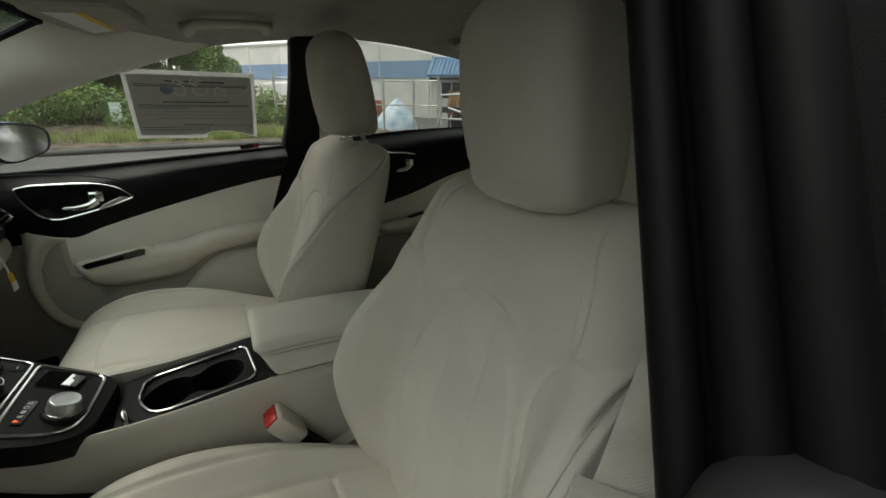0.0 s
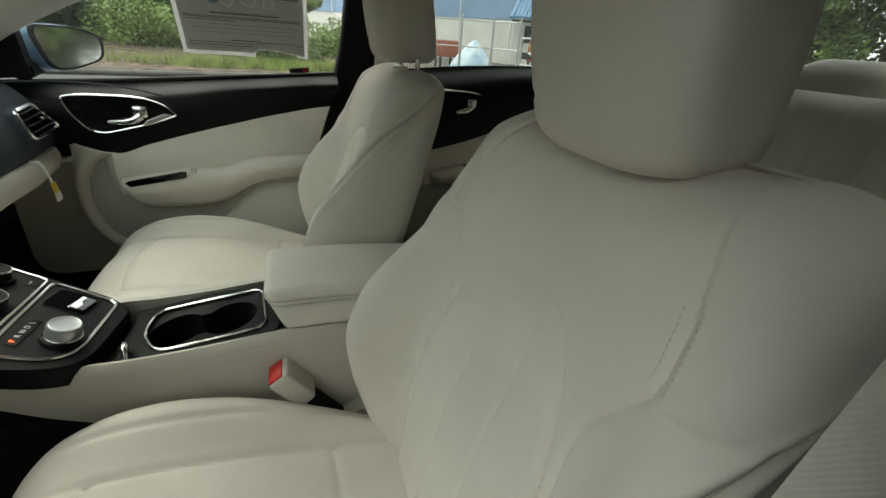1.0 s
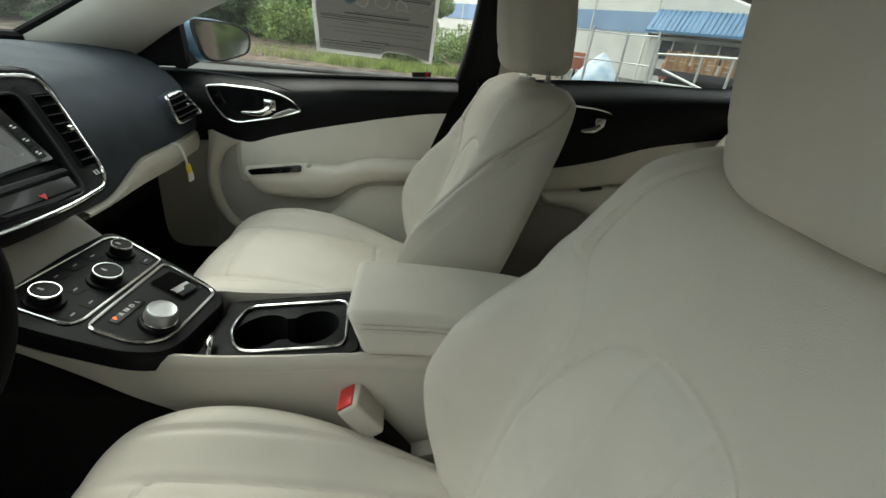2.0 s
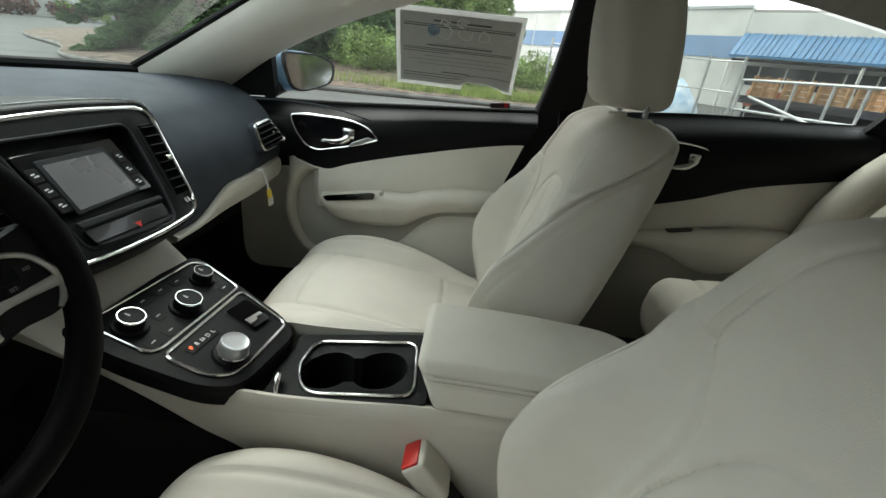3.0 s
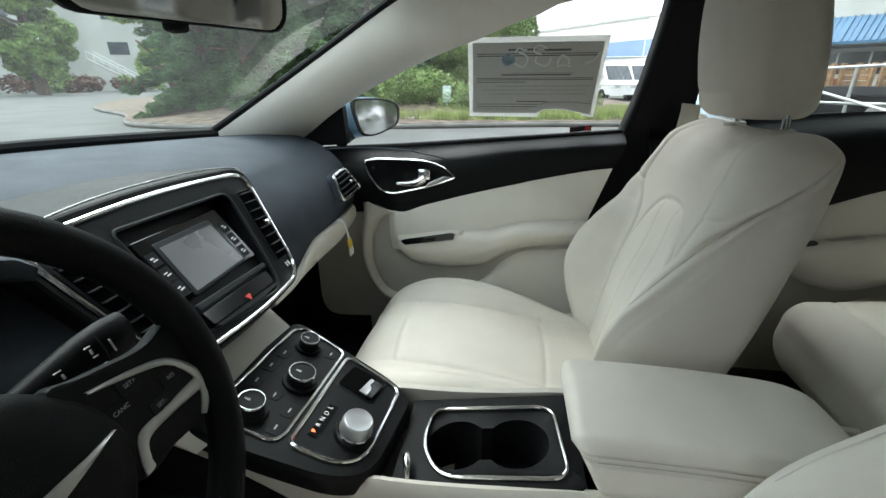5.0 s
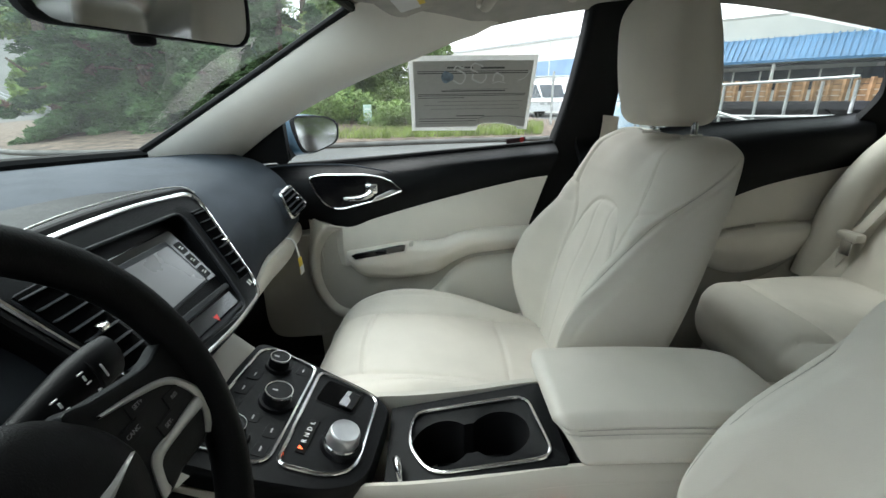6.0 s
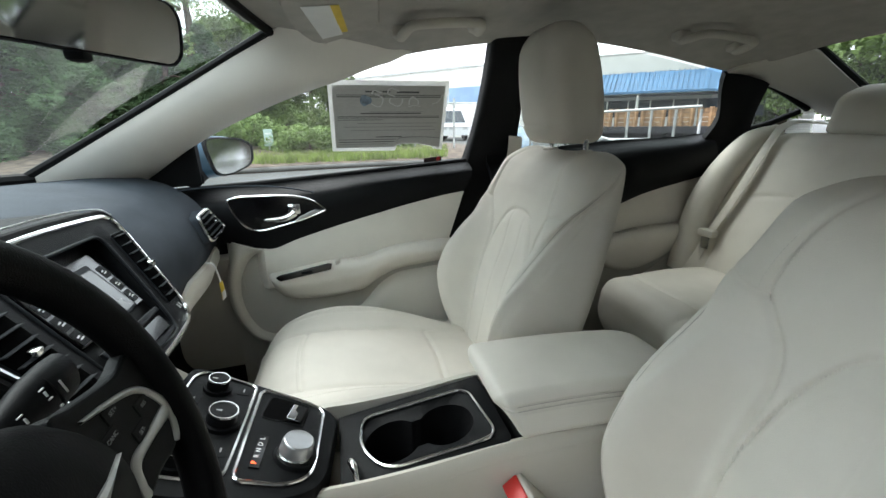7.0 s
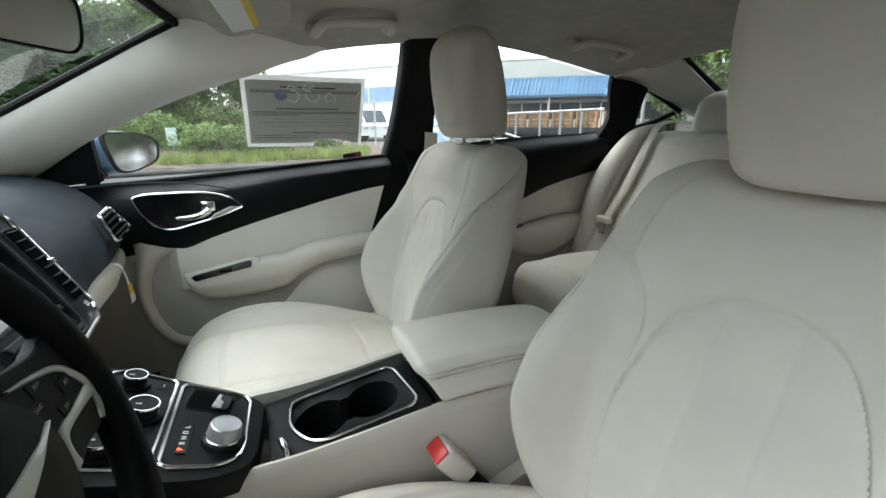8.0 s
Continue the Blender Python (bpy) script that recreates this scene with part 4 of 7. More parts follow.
def liner_z(x, y):
    ye, ze = liner_edge(x)
    zc = 1.395 - 0.10 * max(0, 0.9 - x) ** 1.3 - 0.12 * max(0, x - 1.75) ** 1.5
    a = min(1, abs(y - Y0) / (ye - 0.004 - Y0))
    return ze + 0.012 + (max(zc, ze + 0.02) - ze - 0.012) * (1 - a**3.2)


def liner_row(x, n=61):
    ye, ze = liner_edge(x)
    ye -= 0.004
    zc = 1.395 - 0.10 * max(0, 0.9 - x) ** 1.3 - 0.12 * max(0, x - 1.75) ** 1.5
    out = []
    for t in np.linspace(-1, 1, n):
        a = abs(t)
        out.append((x, Y0 + t * (ye - Y0), ze + 0.012 + (max(zc, ze + 0.02) - ze - 0.012) * (1 - a**3.2)))
    return out


rows = []
for x in np.linspace(0.60, 2.27, 74):
    r_ = np.array(liner_row(x))
    bow = 0.075 * (1 - ((r_[:, 1] - Y0) / 0.6) ** 2) * np.clip((0.9 - x) / 0.3, 0, 1)
    r_[:, 0] -= bow
    rows.append(r_)
slab = [np.vstack([r_, (r_ + np.array([0, 0, 0.025]))[::-1]]) for r_ in rows]
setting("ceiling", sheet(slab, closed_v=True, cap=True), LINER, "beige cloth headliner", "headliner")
bm = bmesh.new()
sheet([[(x - 0.02, Y0 + t * (side(x)[0] + 0.05 - Y0), (1.47 - 0.12 * max(0, 0.9 - x) - 0.12 * max(0, x - 1.75) ** 1.5) - 0.10 * abs(t) ** 3) for t in np.linspace(-1, 1, 30)] for x in np.linspace(0.70, 2.34, 30)], bm=bm)
setting("wall_roof", thicken(bm, 0.01), BODY, "ice blue painted car roof", "roof")


def a_pillar():
    """Cream lining of the slanted windscreen pillar, swelling towards the cabin."""
    rows = []
    for s in np.linspace(0, 1, 46):
        xo = 0.17 + (0.93 - 0.17) * s
        yo, zo = side(xo)
        o = np.array([xo, yo, zo])
        i = np.array(WS(s))
        nrm = np.array([0.35, -0.75, -0.55])
        row = []
        for u in np.linspace(0, 1, 15):
            p = i * (1 - u) + o * u
            swell = 0.030 * (math.sin(math.pi * u) ** 0.75) * (1 - 0.8 * sstep(0.72, 1.0, s))
            row.append(p + nrm * swell + np.array([0, 0, 0.010]) * sstep(0.8, 1.0, s))
        rows.append(row)
    for k in (1, 2):
        rows.append([p + np.array([0.03, -0.008, 0.013]) * k for p in row])
    return thicken(sheet(rows), 0.012)


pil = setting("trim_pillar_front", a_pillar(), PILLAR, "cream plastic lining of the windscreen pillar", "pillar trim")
copy_thing(pil, FLIP)
# dark seals along the windscreen's edge
edge = [tuple(np.array(WS(s)) + np.array([-0.004, -0.006, 0.004])) for s in np.linspace(0, 1, 12)]
seal = setting("trim_windscreen_edge", tube(edge, 0.010, 8, dense=3), RUBBER, "black ceramic edge of the windscreen", "seal")
copy_thing(seal, FLIP)
top_edge = [(0.644 - 0.085 * (1 - ((y - Y0) / 0.572) ** 2), y, 1.335 + 0.032 * (1 - ((y - Y0) / 0.572) ** 2)) for y in np.linspace(2 * Y0 - 0.592, 0.592, 15)]
setting("trim_windscreen_top", tube(top_edge, 0.010, 8, dense=3), RUBBER, "black ceramic upper edge of the windscreen", "seal")
bot_edge = [(0.055 - 0.36 * (1 - ((y - Y0) / 0.602) ** 2), y, 1.0 + 0.0 * y) for y in np.linspace(2 * Y0 - 0.622, 0.622, 15)]
G = np.array([[np.array(b) * (1 - s) + np.array(t) * s + np.array([-0.03, 0, 0.03]) * math.sin(math.pi * s) for s in np.linspace(0, 1, 14)] for b, t in zip(bot_edge, top_edge)])
G[:, :, 1] = Y0 + (G[:, :, 1] - Y0) * 1.065
ws = setting("window_windscreen", sheet(G), SCREEN_GLASS, "laminated car windscreen with haze painted into the glass", "windscreen")
ws.visible_shadow = False


def side_pane(name, x0, x1, belt, label, glass=SIDE_GLASS, shade=False):
    rows = []
    for x in np.linspace(x0, x1, 30):
        yt, zt = side(x)
        zb = belt(x) - 0.03
        yb = 0.81 - 0.44 * (zb - 1.0) + 0.012
        rows.append([(x, yb + (yt + 0.012 - yb) * t, zb + max(zt + 0.01 - zb, 0.001) * t) for t in np.linspace(0, 1, 6)])
    ob = setting(name, sheet(rows), glass, label, "window")
    ob.visible_shadow = shade
    return ob


FBELT = spl([0.10, 0.30, 0.58, 0.85, 1.03, 1.16, 1.3], [0.935, 0.948, 0.965, 0.985, 0.998, 1.008, 1.02])
RBELT = spl([1.15, 1.30, 1.65, 2.05, 2.2, 2.45], [1.008, 1.02, 1.052, 1.066, 1.08, 1.13])
side_pane("window_front_passenger", 0.26, 1.19, FBELT, "tinted front passenger window pane")
rw = side_pane("window_rear_passenger", 1.27, 2.06, RBELT, "tinted rear passenger window pane", REAR_GLASS, True)
copy_thing(rw, FLIP)
qw = side_pane("window_quarter", 2.13, 2.47, lambda x: 1.10 + 0.26 * (x - 2.24), "tinted quarter window pane", REAR_GLASS, True)
copy_thing(qw, FLIP)


BEDGE = spl([0.3, 0.7, 0.8, 0.9, 1.0, 1.1, 1.2, 1.28, 1.34], [1.04, 1.09, 1.118, 1.152, 1.18, 1.20, 1.21, 1.214, 1.214])


def b_pillar():
    bm = bmesh.new()
    rows = []
    for z in np.linspace(0.30, 1.365, 41):
        y = 0.81 - 0.44 * (max(z, 1.0) - 1.0)
        xa = float(BEDGE(z))
        xb = max(xa + 0.085, 1.365 - 0.08 * (z - 0.9))
        q = rrect((xb - xa) / 2, 0.036, 0.018, 40)
        rows.append([((xa + xb) / 2 + a, y + 0.010 + b, z) for a, b in q])
    return sheet(rows, closed_v=True, cap=True, bm=bm)


bp = setting("trim_pillar_middle", b_pillar(), MATT, "matt black lining of the door pillar", "pillar trim")
copy_thing(bp, FLIP)


def c_pillar():
    rows = []
    for k in np.linspace(0, 1, 8):
        rows.append([])
        for t in np.linspace(0, 1, 12):
            xa = 2.045 + 0.055 * sstep(0.0, 0.55, t) - 0.06 * sstep(0.5, 1.0, t)
            xb = 2.275 - 0.05 * sstep(0.0, 0.7, t)
            xx = xa + (xb - xa) * k
            yt, zt = side(xx)
            zb, yb = 0.98, 0.80
            rows[-1].append((xx, yb + (yt - yb) * t - 0.02 * math.sin(math.pi * k), zb + (zt + 0.012 - zb) * t))
    return thicken(sheet(rows), 0.03)


cp = setting("trim_pillar_rear_door", c_pillar(), MATT, "matt black frame behind the rear door window", "pillar trim")
copy_thing(cp, FLIP)


def rear_quarter():
    """Cream panel between the quarter window, the headliner and the rear window."""
    rows = []
    for s in np.linspace(0, 1, 20):
        xo = 2.14 + 0.5 * s
        yo, zo = side(min(xo, 2.6))
        i = np.array([2.28 + 0.55 * s, 0.56 + 0.02 * s, 1.335 - 0.27 * s])
        rows.append([np.array([xo, yo - 0.005, zo + 0.012]) * (1 - u) + i * u + np.array([0.0, -0.4, -0.5]) * 0.03 * math.sin(math.pi * u) * sstep(0.05, 0.5, s) for u in np.linspace(0, 1, 10)])
    fore = [p + np.array([-0.10, -0.02, 0.016]) for p in rows[0]]
    return thicken(sheet([fore] + rows), 0.012)


rq = setting("trim_pillar_back", rear_quarter(), PILLAR, "cream lining of the rear roof pillar", "pillar trim")
copy_thing(rq, FLIP)
rows = [[(2.28 + 0.05 * (1 - t * t) + 0.56 * s, Y0 + t * 0.545, 1.345 + 0.01 * (1 - t * t) - 0.275 * s) for t in np.linspace(-1, 1, 16)] for s in np.linspace(0, 1, 8)]
rg = setting("window_back", sheet(rows), REAR_GLASS, "sloping rear window", "window")
frame_pts = [rows[i][-1] for i in range(8)]
bs = setting("trim_back_window_edge", tube(frame_pts, 0.012, 8, dense=3), RUBBER, "black edge of the rear window", "seal")
copy_thing(bs, FLIP)
bm = bmesh.new()
rbox(2.20, 2.95, -0.70, 0.74, 1.02, 1.055, 0.01, bm=bm)
setting("trim_parcel_shelf", bm, MATT, "black rear parcel shelf", "parcel shelf")
bm = bmesh.new()
rbox(2.80, 2.9, -0.80, 0.84, 0.25, 1.06, 0.01, bm=bm)
setting("wall_back", bm, MATT, "dark bulkhead behind the rear seat", "bulkhead")
# quarter window surround and sail panel ahead of the parcel shelf
bm = tube([(2.22, 0.762, 1.088), (2.33, 0.755, 1.105), (2.47, 0.735, 1.155)], 0.012, 8)
tube([(2.19, 0.688, 1.262), (2.33, 0.705, 1.225), (2.50, 0.728, 1.165)], 0.012, 8, bm=bm)
qs = setting("trim_quarter_edge", bm, RUBBER, "black seal round the quarter window", "seal")
copy_thing(qs, FLIP)
bm = bmesh.new()
rbox(2.12, 2.80, 0.72, 0.80, 0.30, 1.075, 0.02, bm=bm)
qp = setting("wall_quarter", bm, MATT, "black rear quarter panel beside the bench", "side panel")
copy_thing(qp, FLIP)


# ---- passenger side doors ----
DOOR_END = spl([0.27, 0.6, 0.8, 0.92, 1.0, 1.02], [1.00, 1.06, 1.118, 1.162, 1.19, 1.19])


def door_surface(x0, x1, lo, hi, yfun, nx=60, nz=16, t=0.02):
    rows = []
    for x in np.linspace(x0, x1, nx):
        a, b = float(lo(x)), float(hi(x))
        rows.append([(x, yfun(x, a + (b - a) * s, s), a + (b - a) * s) for s in np.linspace(0, 1, nz)])
        if abs(x1 - 1.19) < 1e-6:   # the front door's rear edge slants
            rows[-1] = [(x - max(0, x - 0.9) / 0.29 * (1.19 - float(DOOR_END(z))), y, z) for x, y, z in rows[-1]]
    return thicken(sheet(rows), t)


def door(prefix, x0, x1, belt, bound, arm_top, arm_low, arm_x, insert_x, label):
    d = tagged(thing(prefix, ((x0 + x1) / 2, 0.80, 0.3), label, "car door"), kind="structure")
    part("door_shell", rbox(x0, x1 - 0.14, 0.785, 0.86, 0.26, 0.93, 0.02), BODY, d, "ice blue painted outer door skin")
    part("upper_trim", door_surface(x0, x1, bound, belt, lambda x, z, s: 0.742 - 0.018 * math.sin(math.pi * min(1, s * 1.1)) + 0.05 * sstep(0.72, 1.0, s), 70, 20), BLACK, d, "black soft upper door trim")
    part("window_seal", tube([(x, 0.796, float(belt(x)) - 0.002) for x in np.linspace(x0 + 0.02, x1, 10)], 0.008, 8), RUBBER, d)
    part("insert", door_surface(insert_x, x1, lambda x: arm_top(x) - 0.05, lambda x: bound(x) + 0.004, lambda x, z, s: 0.752 - 0.008 * math.sin(math.pi * s) + 0.03 * sstep(insert_x + 0.03, insert_x, x), 70, 14), LEATHER, d, "cream leather door insert")
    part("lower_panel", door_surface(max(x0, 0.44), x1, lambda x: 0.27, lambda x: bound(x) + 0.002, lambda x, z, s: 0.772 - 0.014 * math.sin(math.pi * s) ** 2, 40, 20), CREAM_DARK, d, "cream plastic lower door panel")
    rows = []
    for s in np.linspace(0, 1, 80):
        x = arm_x[0] + (arm_x[1] - arm_x[0]) * s
        grow = (1 - max(0.0, 1 - s / 0.07) ** 2.2) ** (1 / 2.2) * (1 - max(0.0, 1 - (1 - s) / 0.08) ** 2.2) ** (1 / 2.2)
        grow = max(grow, 0.02)
        zt, zb = float(arm_top(x)), float(arm_low(x))
        q = rrect(0.055 * (0.25 + 0.75 * grow), (zt - zb) / 2 * grow, 0.026 * grow, 80)
        low = sstep(0.3, -1.0, q[:, 1] / max((zt - zb) / 2, 0.001))
        rows.append(np.c_[np.full(80, x), 0.738 + q[:, 0] + 0.022 * low * (q[:, 0] < 0), (zt + zb) / 2 + q[:, 1] + (zt - zb) / 2 * (1 - grow) * 0.75])
    part("armrest", sheet(rows, closed_v=True, cap=True), LEATHER, d, "cream padded armrest")
    return d


def door_pocket(d, x0, x1, edge):
    """Bulging lower pocket with a rounded upper lip."""
    rows = []
    for x in np.linspace(x0, x1, 50):
        zt = float(edge(x))
        out_ = 0.060 * sstep(x0, x0 + 0.09, x)
        rows.append([(x, 0.765 - out_ * (1 - max(0.0, u) ** 6) ** 0.5, 0.27 + (zt - 0.27) * (0.94 * min(u, 1) + 0.06 * math.sin(min(u, 1) * math.pi / 2))) for u in np.linspace(0, 1, 30) ** 0.6])
    part("map_pocket", thicken(sheet(rows), 0.012), CREAM, d, "cream plastic door pocket")


FBOUND = spl([0.20, 0.44, 0.49, 0.555, 0.644, 0.73, 0.893, 1.046, 1.134, 1.3], [0.80, 0.797, 0.788, 0.764, 0.790, 0.815, 0.857, 0.888, 0.904, 0.92])
FARM = spl([0.45, 0.56, 0.75, 0.84, 0.90, 1.05, 1.2], [0.70, 0.702, 0.728, 0.732, 0.752, 0.768, 0.77])
FLOW = spl([0.45, 0.56, 0.60, 0.676, 0.78, 0.831, 0.878, 0.91, 1.02, 1.2], [0.66, 0.640, 0.616, 0.606, 0.612, 0.624, 0.655, 0.670, 0.690, 0.70])
fdoor = door("door_1", 0.22, 1.19, FBELT, FBOUND, FARM, FLOW, (0.55, 1.12), 0.522, "front passenger door with cream insert and black top")
RBOUND = spl([1.2, 1.5, 1.671, 1.803, 2.0, 2.164, 2.2], [0.76, 0.785, 0.829, 0.879, 0.926, 0.961, 0.968])
RARM = spl([1.2, 1.5, 1.609, 1.70, 1.82, 2.03, 2.2], [0.70, 0.705, 0.720, 0.738, 0.757, 0.764, 0.765])
RLOW = spl([1.2, 1.5, 1.647, 1.72, 1.78, 1.88, 1.98, 2.02, 2.2], [0.66, 0.655, 0.64, 0.606, 0.594, 0.612, 0.668, 0.715, 0.72])
rdoor = door("door_2", 1.25, 2.10, RBELT, RBOUND, RARM, RLOW, (1.50, 2.03), 1.25, "rear passenger door with cream insert and black top")


def door_pull(d, x, z, k=1.0, dy=0.0):
    """Pointed chrome bezel round a dark cup, with a lever."""
    made = set(d.children)
    o = rpoly([(x - 0.266 * k, 0.719, z + 0.042), (x - 0.232 * k, 0.719, z + 0.049), (x - 0.09 * k, 0.718, z + 0.048), (x - 0.03 * k, 0.717, z + 0.030), (x + 0.002, 0.717, z + 0.000), (x - 0.062 * k, 0.718, z - 0.024), (x - 0.182 * k, 0.719, z - 0.053), (x - 0.217 * k, 0.72, z - 0.045), (x - 0.25 * k, 0.719, z - 0.004)], [0.012, 0.02, 0.05, 0.03, 0.006, 0.04, 0.02, 0.02, 0.04], 8)
    part("pull_wedge", plate([(x - 0.006 * k, 0.716, z + 0.001), (x - 0.030 * k, 0.716, z + 0.0035), (x - 0.075 * k, 0.717, z - 0.016), (x - 0.088 * k, 0.717, z - 0.030), (x - 0.062 * k, 0.717, z - 0.0235)], (0, -1, 0), 0.004, 0.0012), SILVER, d, "satin silver wedge of the bezel", smooth=False)
    bez = part("pull_bezel", tube(o, 0.0033, 8, closed=True, dense=1), CHROME, d, "pointed chrome bezel")
    c = o.mean(0)
    rows = [c + (o - c) * s + np.array([0, dy, 0]) for s, dy in ((0.99, 0.0), (0.95, 0.012), (0.85, 0.024), (0.5, 0.030), (0.05, 0.031))]
    part("pull_cup", sheet(rows, closed_v=True, cap=True), GLOSS, d, "gloss black recess")
    bm = tube([(x - 0.175 * k, 0.724, z - 0.022), (x - 0.135 * k, 0.714, z - 0.020), (x - 0.105 * k, 0.71, z - 0.014), (x - 0.085 * k, 0.712, z - 0.002)], [0.004, 0.006, 0.008, 0.009], 10, flat=1.2)
    rbox(x - 0.105 * k, x - 0.068 * k, 0.71, 0.738, z - 0.008, z + 0.024, 0.006, bm=bm)
    part("pull_lever", bm, CHROME, d, "chrome inside door lever")
    for ch in set(d.children) - made:
        ch.location.y += dy


door_pull(fdoor, 0.728, 0.884)
door_pull(rdoor, 1.714, 0.934, 0.93, -0.007)


def switch_panel(d, xa, xb, top, n):
    za, zb = float(top(xa)), float(top(xb))
    o = [(xa, za), (xa + 0.01, za + 0.006), (xb - 0.012, zb + 0.008), (xb, zb + 0.006), (xb - 0.004, zb - 0.012), (xa + 0.012, za - 0.012)]
    part("switch_panel", plate([(x, 0.684, z - 0.006) for x, z in o], (0, -1, 0), 0.004, 0.002), GLOSS, d, "gloss black window switch panel", smooth=False)
    for i in range(n):
        u = 0.55 + 0.3 * i
        x, z = xa + (xb - xa) * u, za + (zb - za) * u
        part("switch", rbox(x - 0.016, x + 0.016, 0.672, 0.681, z - 0.012, z - 0.003, 0.002), BLACK, d)


switch_panel(fdoor, 0.572, 0.735, FARM, 1)
part("grab_lip", rbox(0.744, 0.758, 0.690, 0.712, 0.716, 0.733, 0.005, 3), CREAM, fdoor)
door_pocket(fdoor, 0.70, 1.10, spl([0.70, 0.772, 0.831, 0.863, 0.91, 1.022, 1.12], [0.46, 0.536, 0.588, 0.625, 0.660, 0.683, 0.69]))
door_pocket(rdoor, 1.72, 2.06, spl([1.72, 1.81, 1.90, 1.98, 2.06], [0.48, 0.548, 0.592, 0.645, 0.66]))
# the grab recess is a flat plate with its shade in the colour
for nm_, xa, xb, ya, yb, mt_, lb_ in (("switch_panel", 1.625, 1.70, 0.697, 0.728, GLOSS, "gloss black window switch panel"), ("grab_recess_shade", 1.725, 1.81, 0.703, 0.738, CREAM_DARK, "flat darker plate painted as a shaded grab recess")):
    o = rpoly([(xa, ya), (xb, ya), (xb, yb), (xa, yb)], 0.014)
    part(nm_, plate([(x, y, float(RARM(x)) + 0.0006) for x, y in o], (0, 0, -1), 0.004), mt_, rdoor, lb_, smooth=False)
part("accent_line", tube([(0.293, 0.728, 0.952), (0.423, 0.722, 0.963), (0.56, 0.719, 0.962), (0.644, 0.718, 0.950), (0.702, 0.720, 0.937)], 0.0022, 6), PAD, fdoor, "raised piping on the black trim")
# hooked cream roll along the front edge of the door lining, and the kick panel ahead of it
OUT_ = spl(np.arange(9), [(0.448, 0.802), (0.444, 0.77), (0.440, 0.735), (0.430, 0.672), (0.432, 0.60), (0.452, 0.535), (0.505, 0.474), (0.61, 0.450), (0.76, 0.445)])
INN_ = spl(np.arange(9), [(0.565, 0.768), (0.517, 0.760), (0.484, 0.730), (0.462, 0.673), (0.462, 0.612), (0.484, 0.546), (0.526, 0.500), (0.62, 0.480), (0.76, 0.475)])
rows = []
for t in np.linspace(0, 8, 90):
    o_, i_ = OUT_(t), INN_(t)
    row = []
    for u in np.linspace(-0.12, 1.10, 17):
        w = float(np.clip(u, 0, 1))
        x, z = o_ * (1 - w) + i_ * w
        row.append((x, 0.768 - 0.044 * math.sin(math.pi * min(max(w, 0.0), 1.0)) ** 0.55 + 0.25 * max(0, -u) + 0.2 * max(0, u - 1), z))
    rows.append(row)
part("front_roll", thicken(sheet(rows), 0.006), CREAM, fdoor, "rounded cream edge of the door lining")
kick = rpoly([(0.268, 0.74), (0.47, 0.76), (0.50, 0.42), (0.455, 0.392), (0.30, 0.385), (0.266, 0.43)], [0.03, 0.03, 0.04, 0.03, 0.05, 0.05], 8)
kc = kick.mean(0)
rows = [[(x, yy, z) for x, z in kc + (kick - kc) * k] for k, yy in ((1.0, 0.782), (1.0, 0.765), (0.985, 0.750), (0.955, 0.743), (0.90, 0.744), (0.6, 0.750), (0.05, 0.752))]
setting("wall_kick", sheet(rows, closed_v=True, cap=True), CREAM_DARK, "cream kick panel with footwell shade in its colour", "kick panel")
setting("wall_kick_backing", rbox(0.14, 0.50, 0.776, 0.80, 0.28, 0.80, 0.005), CARPET, "black carpet behind the kick panel", "side panel")
rl = copy_thing(rdoor, FLIP @ Matrix.Translation(rdoor.location))
tagged(rl, "rear driver-side door with cream insert and black top")
part("mirror_sail", plate([(0.20, 0.785, 0.95), (0.395, 0.757, 1.095), (0.392, 0.785, 0.965)], (0, 1, 0), 0.03), MATT, fdoor, "black triangular sail panel", smooth=False)

# ---- dashboard ----
dash = thing("dashboard", (0.3, Y0, 0.8), "black padded dashboard with chrome trim and cream lower panel", "dashboard")


def pad_end(y):
    """Lower edge of the dash pad: it dips towards the centre stack."""
    return 0.796 - 0.052 * sstep(0.43, 0.26, y)


def dash_row(y):
    t = min(1, abs(y - Y0) / 0.62)
    x0 = 0.045 - 0.36 * (1 - t * t)
    prof = np.array([(0.0, 1.0), (0.3, 1.004), (0.6, 1.006), (0.85, 0.999)])
    pts = [(x0 + (0.27 - x0) * u, z) for u, z in prof]
    ze = pad_end(y)
    tail = [(0.325, 0.978), (0.375, 0.945), (0.41, 0.905), (0.428, 0.865), (0.434, 0.5 * ze + 0.43), (0.430, ze)]
    d = 0.03 * sstep(0.55, 0.74, y)
    pts += [(x - d * 0.5, z) for x, z in tail]
    f = spl(np.arange(len(pts)), np.array(pts))
    P = f(np.linspace(0, len(pts) - 1, 46))
    return [(p[0], y, p[1]) for p in P]


part("top_pad", thicken(sheet([dash_row(y) for y in np.linspace(2 * Y0 - 0.735, 0.735, 60)]), 0.02), PAD, dash, "black soft dash pad")
part("windscreen_ledge", tube([(x + 0.03, y, z + 0.012) for x, y, z in bot_edge], 0.014, 8, dense=3), MATT, dash)
rows = []
for y in np.linspace(0.20, 0.735, 30):
    e = 0.02 * sstep(0.55, 0.74, y)
    zt = pad_end(y)
    h = zt - 0.722
    rows.append([(0.428 + dx - e, y, zt - k * h) for dx, k in ((-0.03, -0.05), (-0.006, 0.0), (0.008, 0.10), (0.013, 0.28), (0.012, 0.55), (0.002, 0.85), (-0.025, 1.0), (-0.06, 1.04), (-0.10, 1.06))])
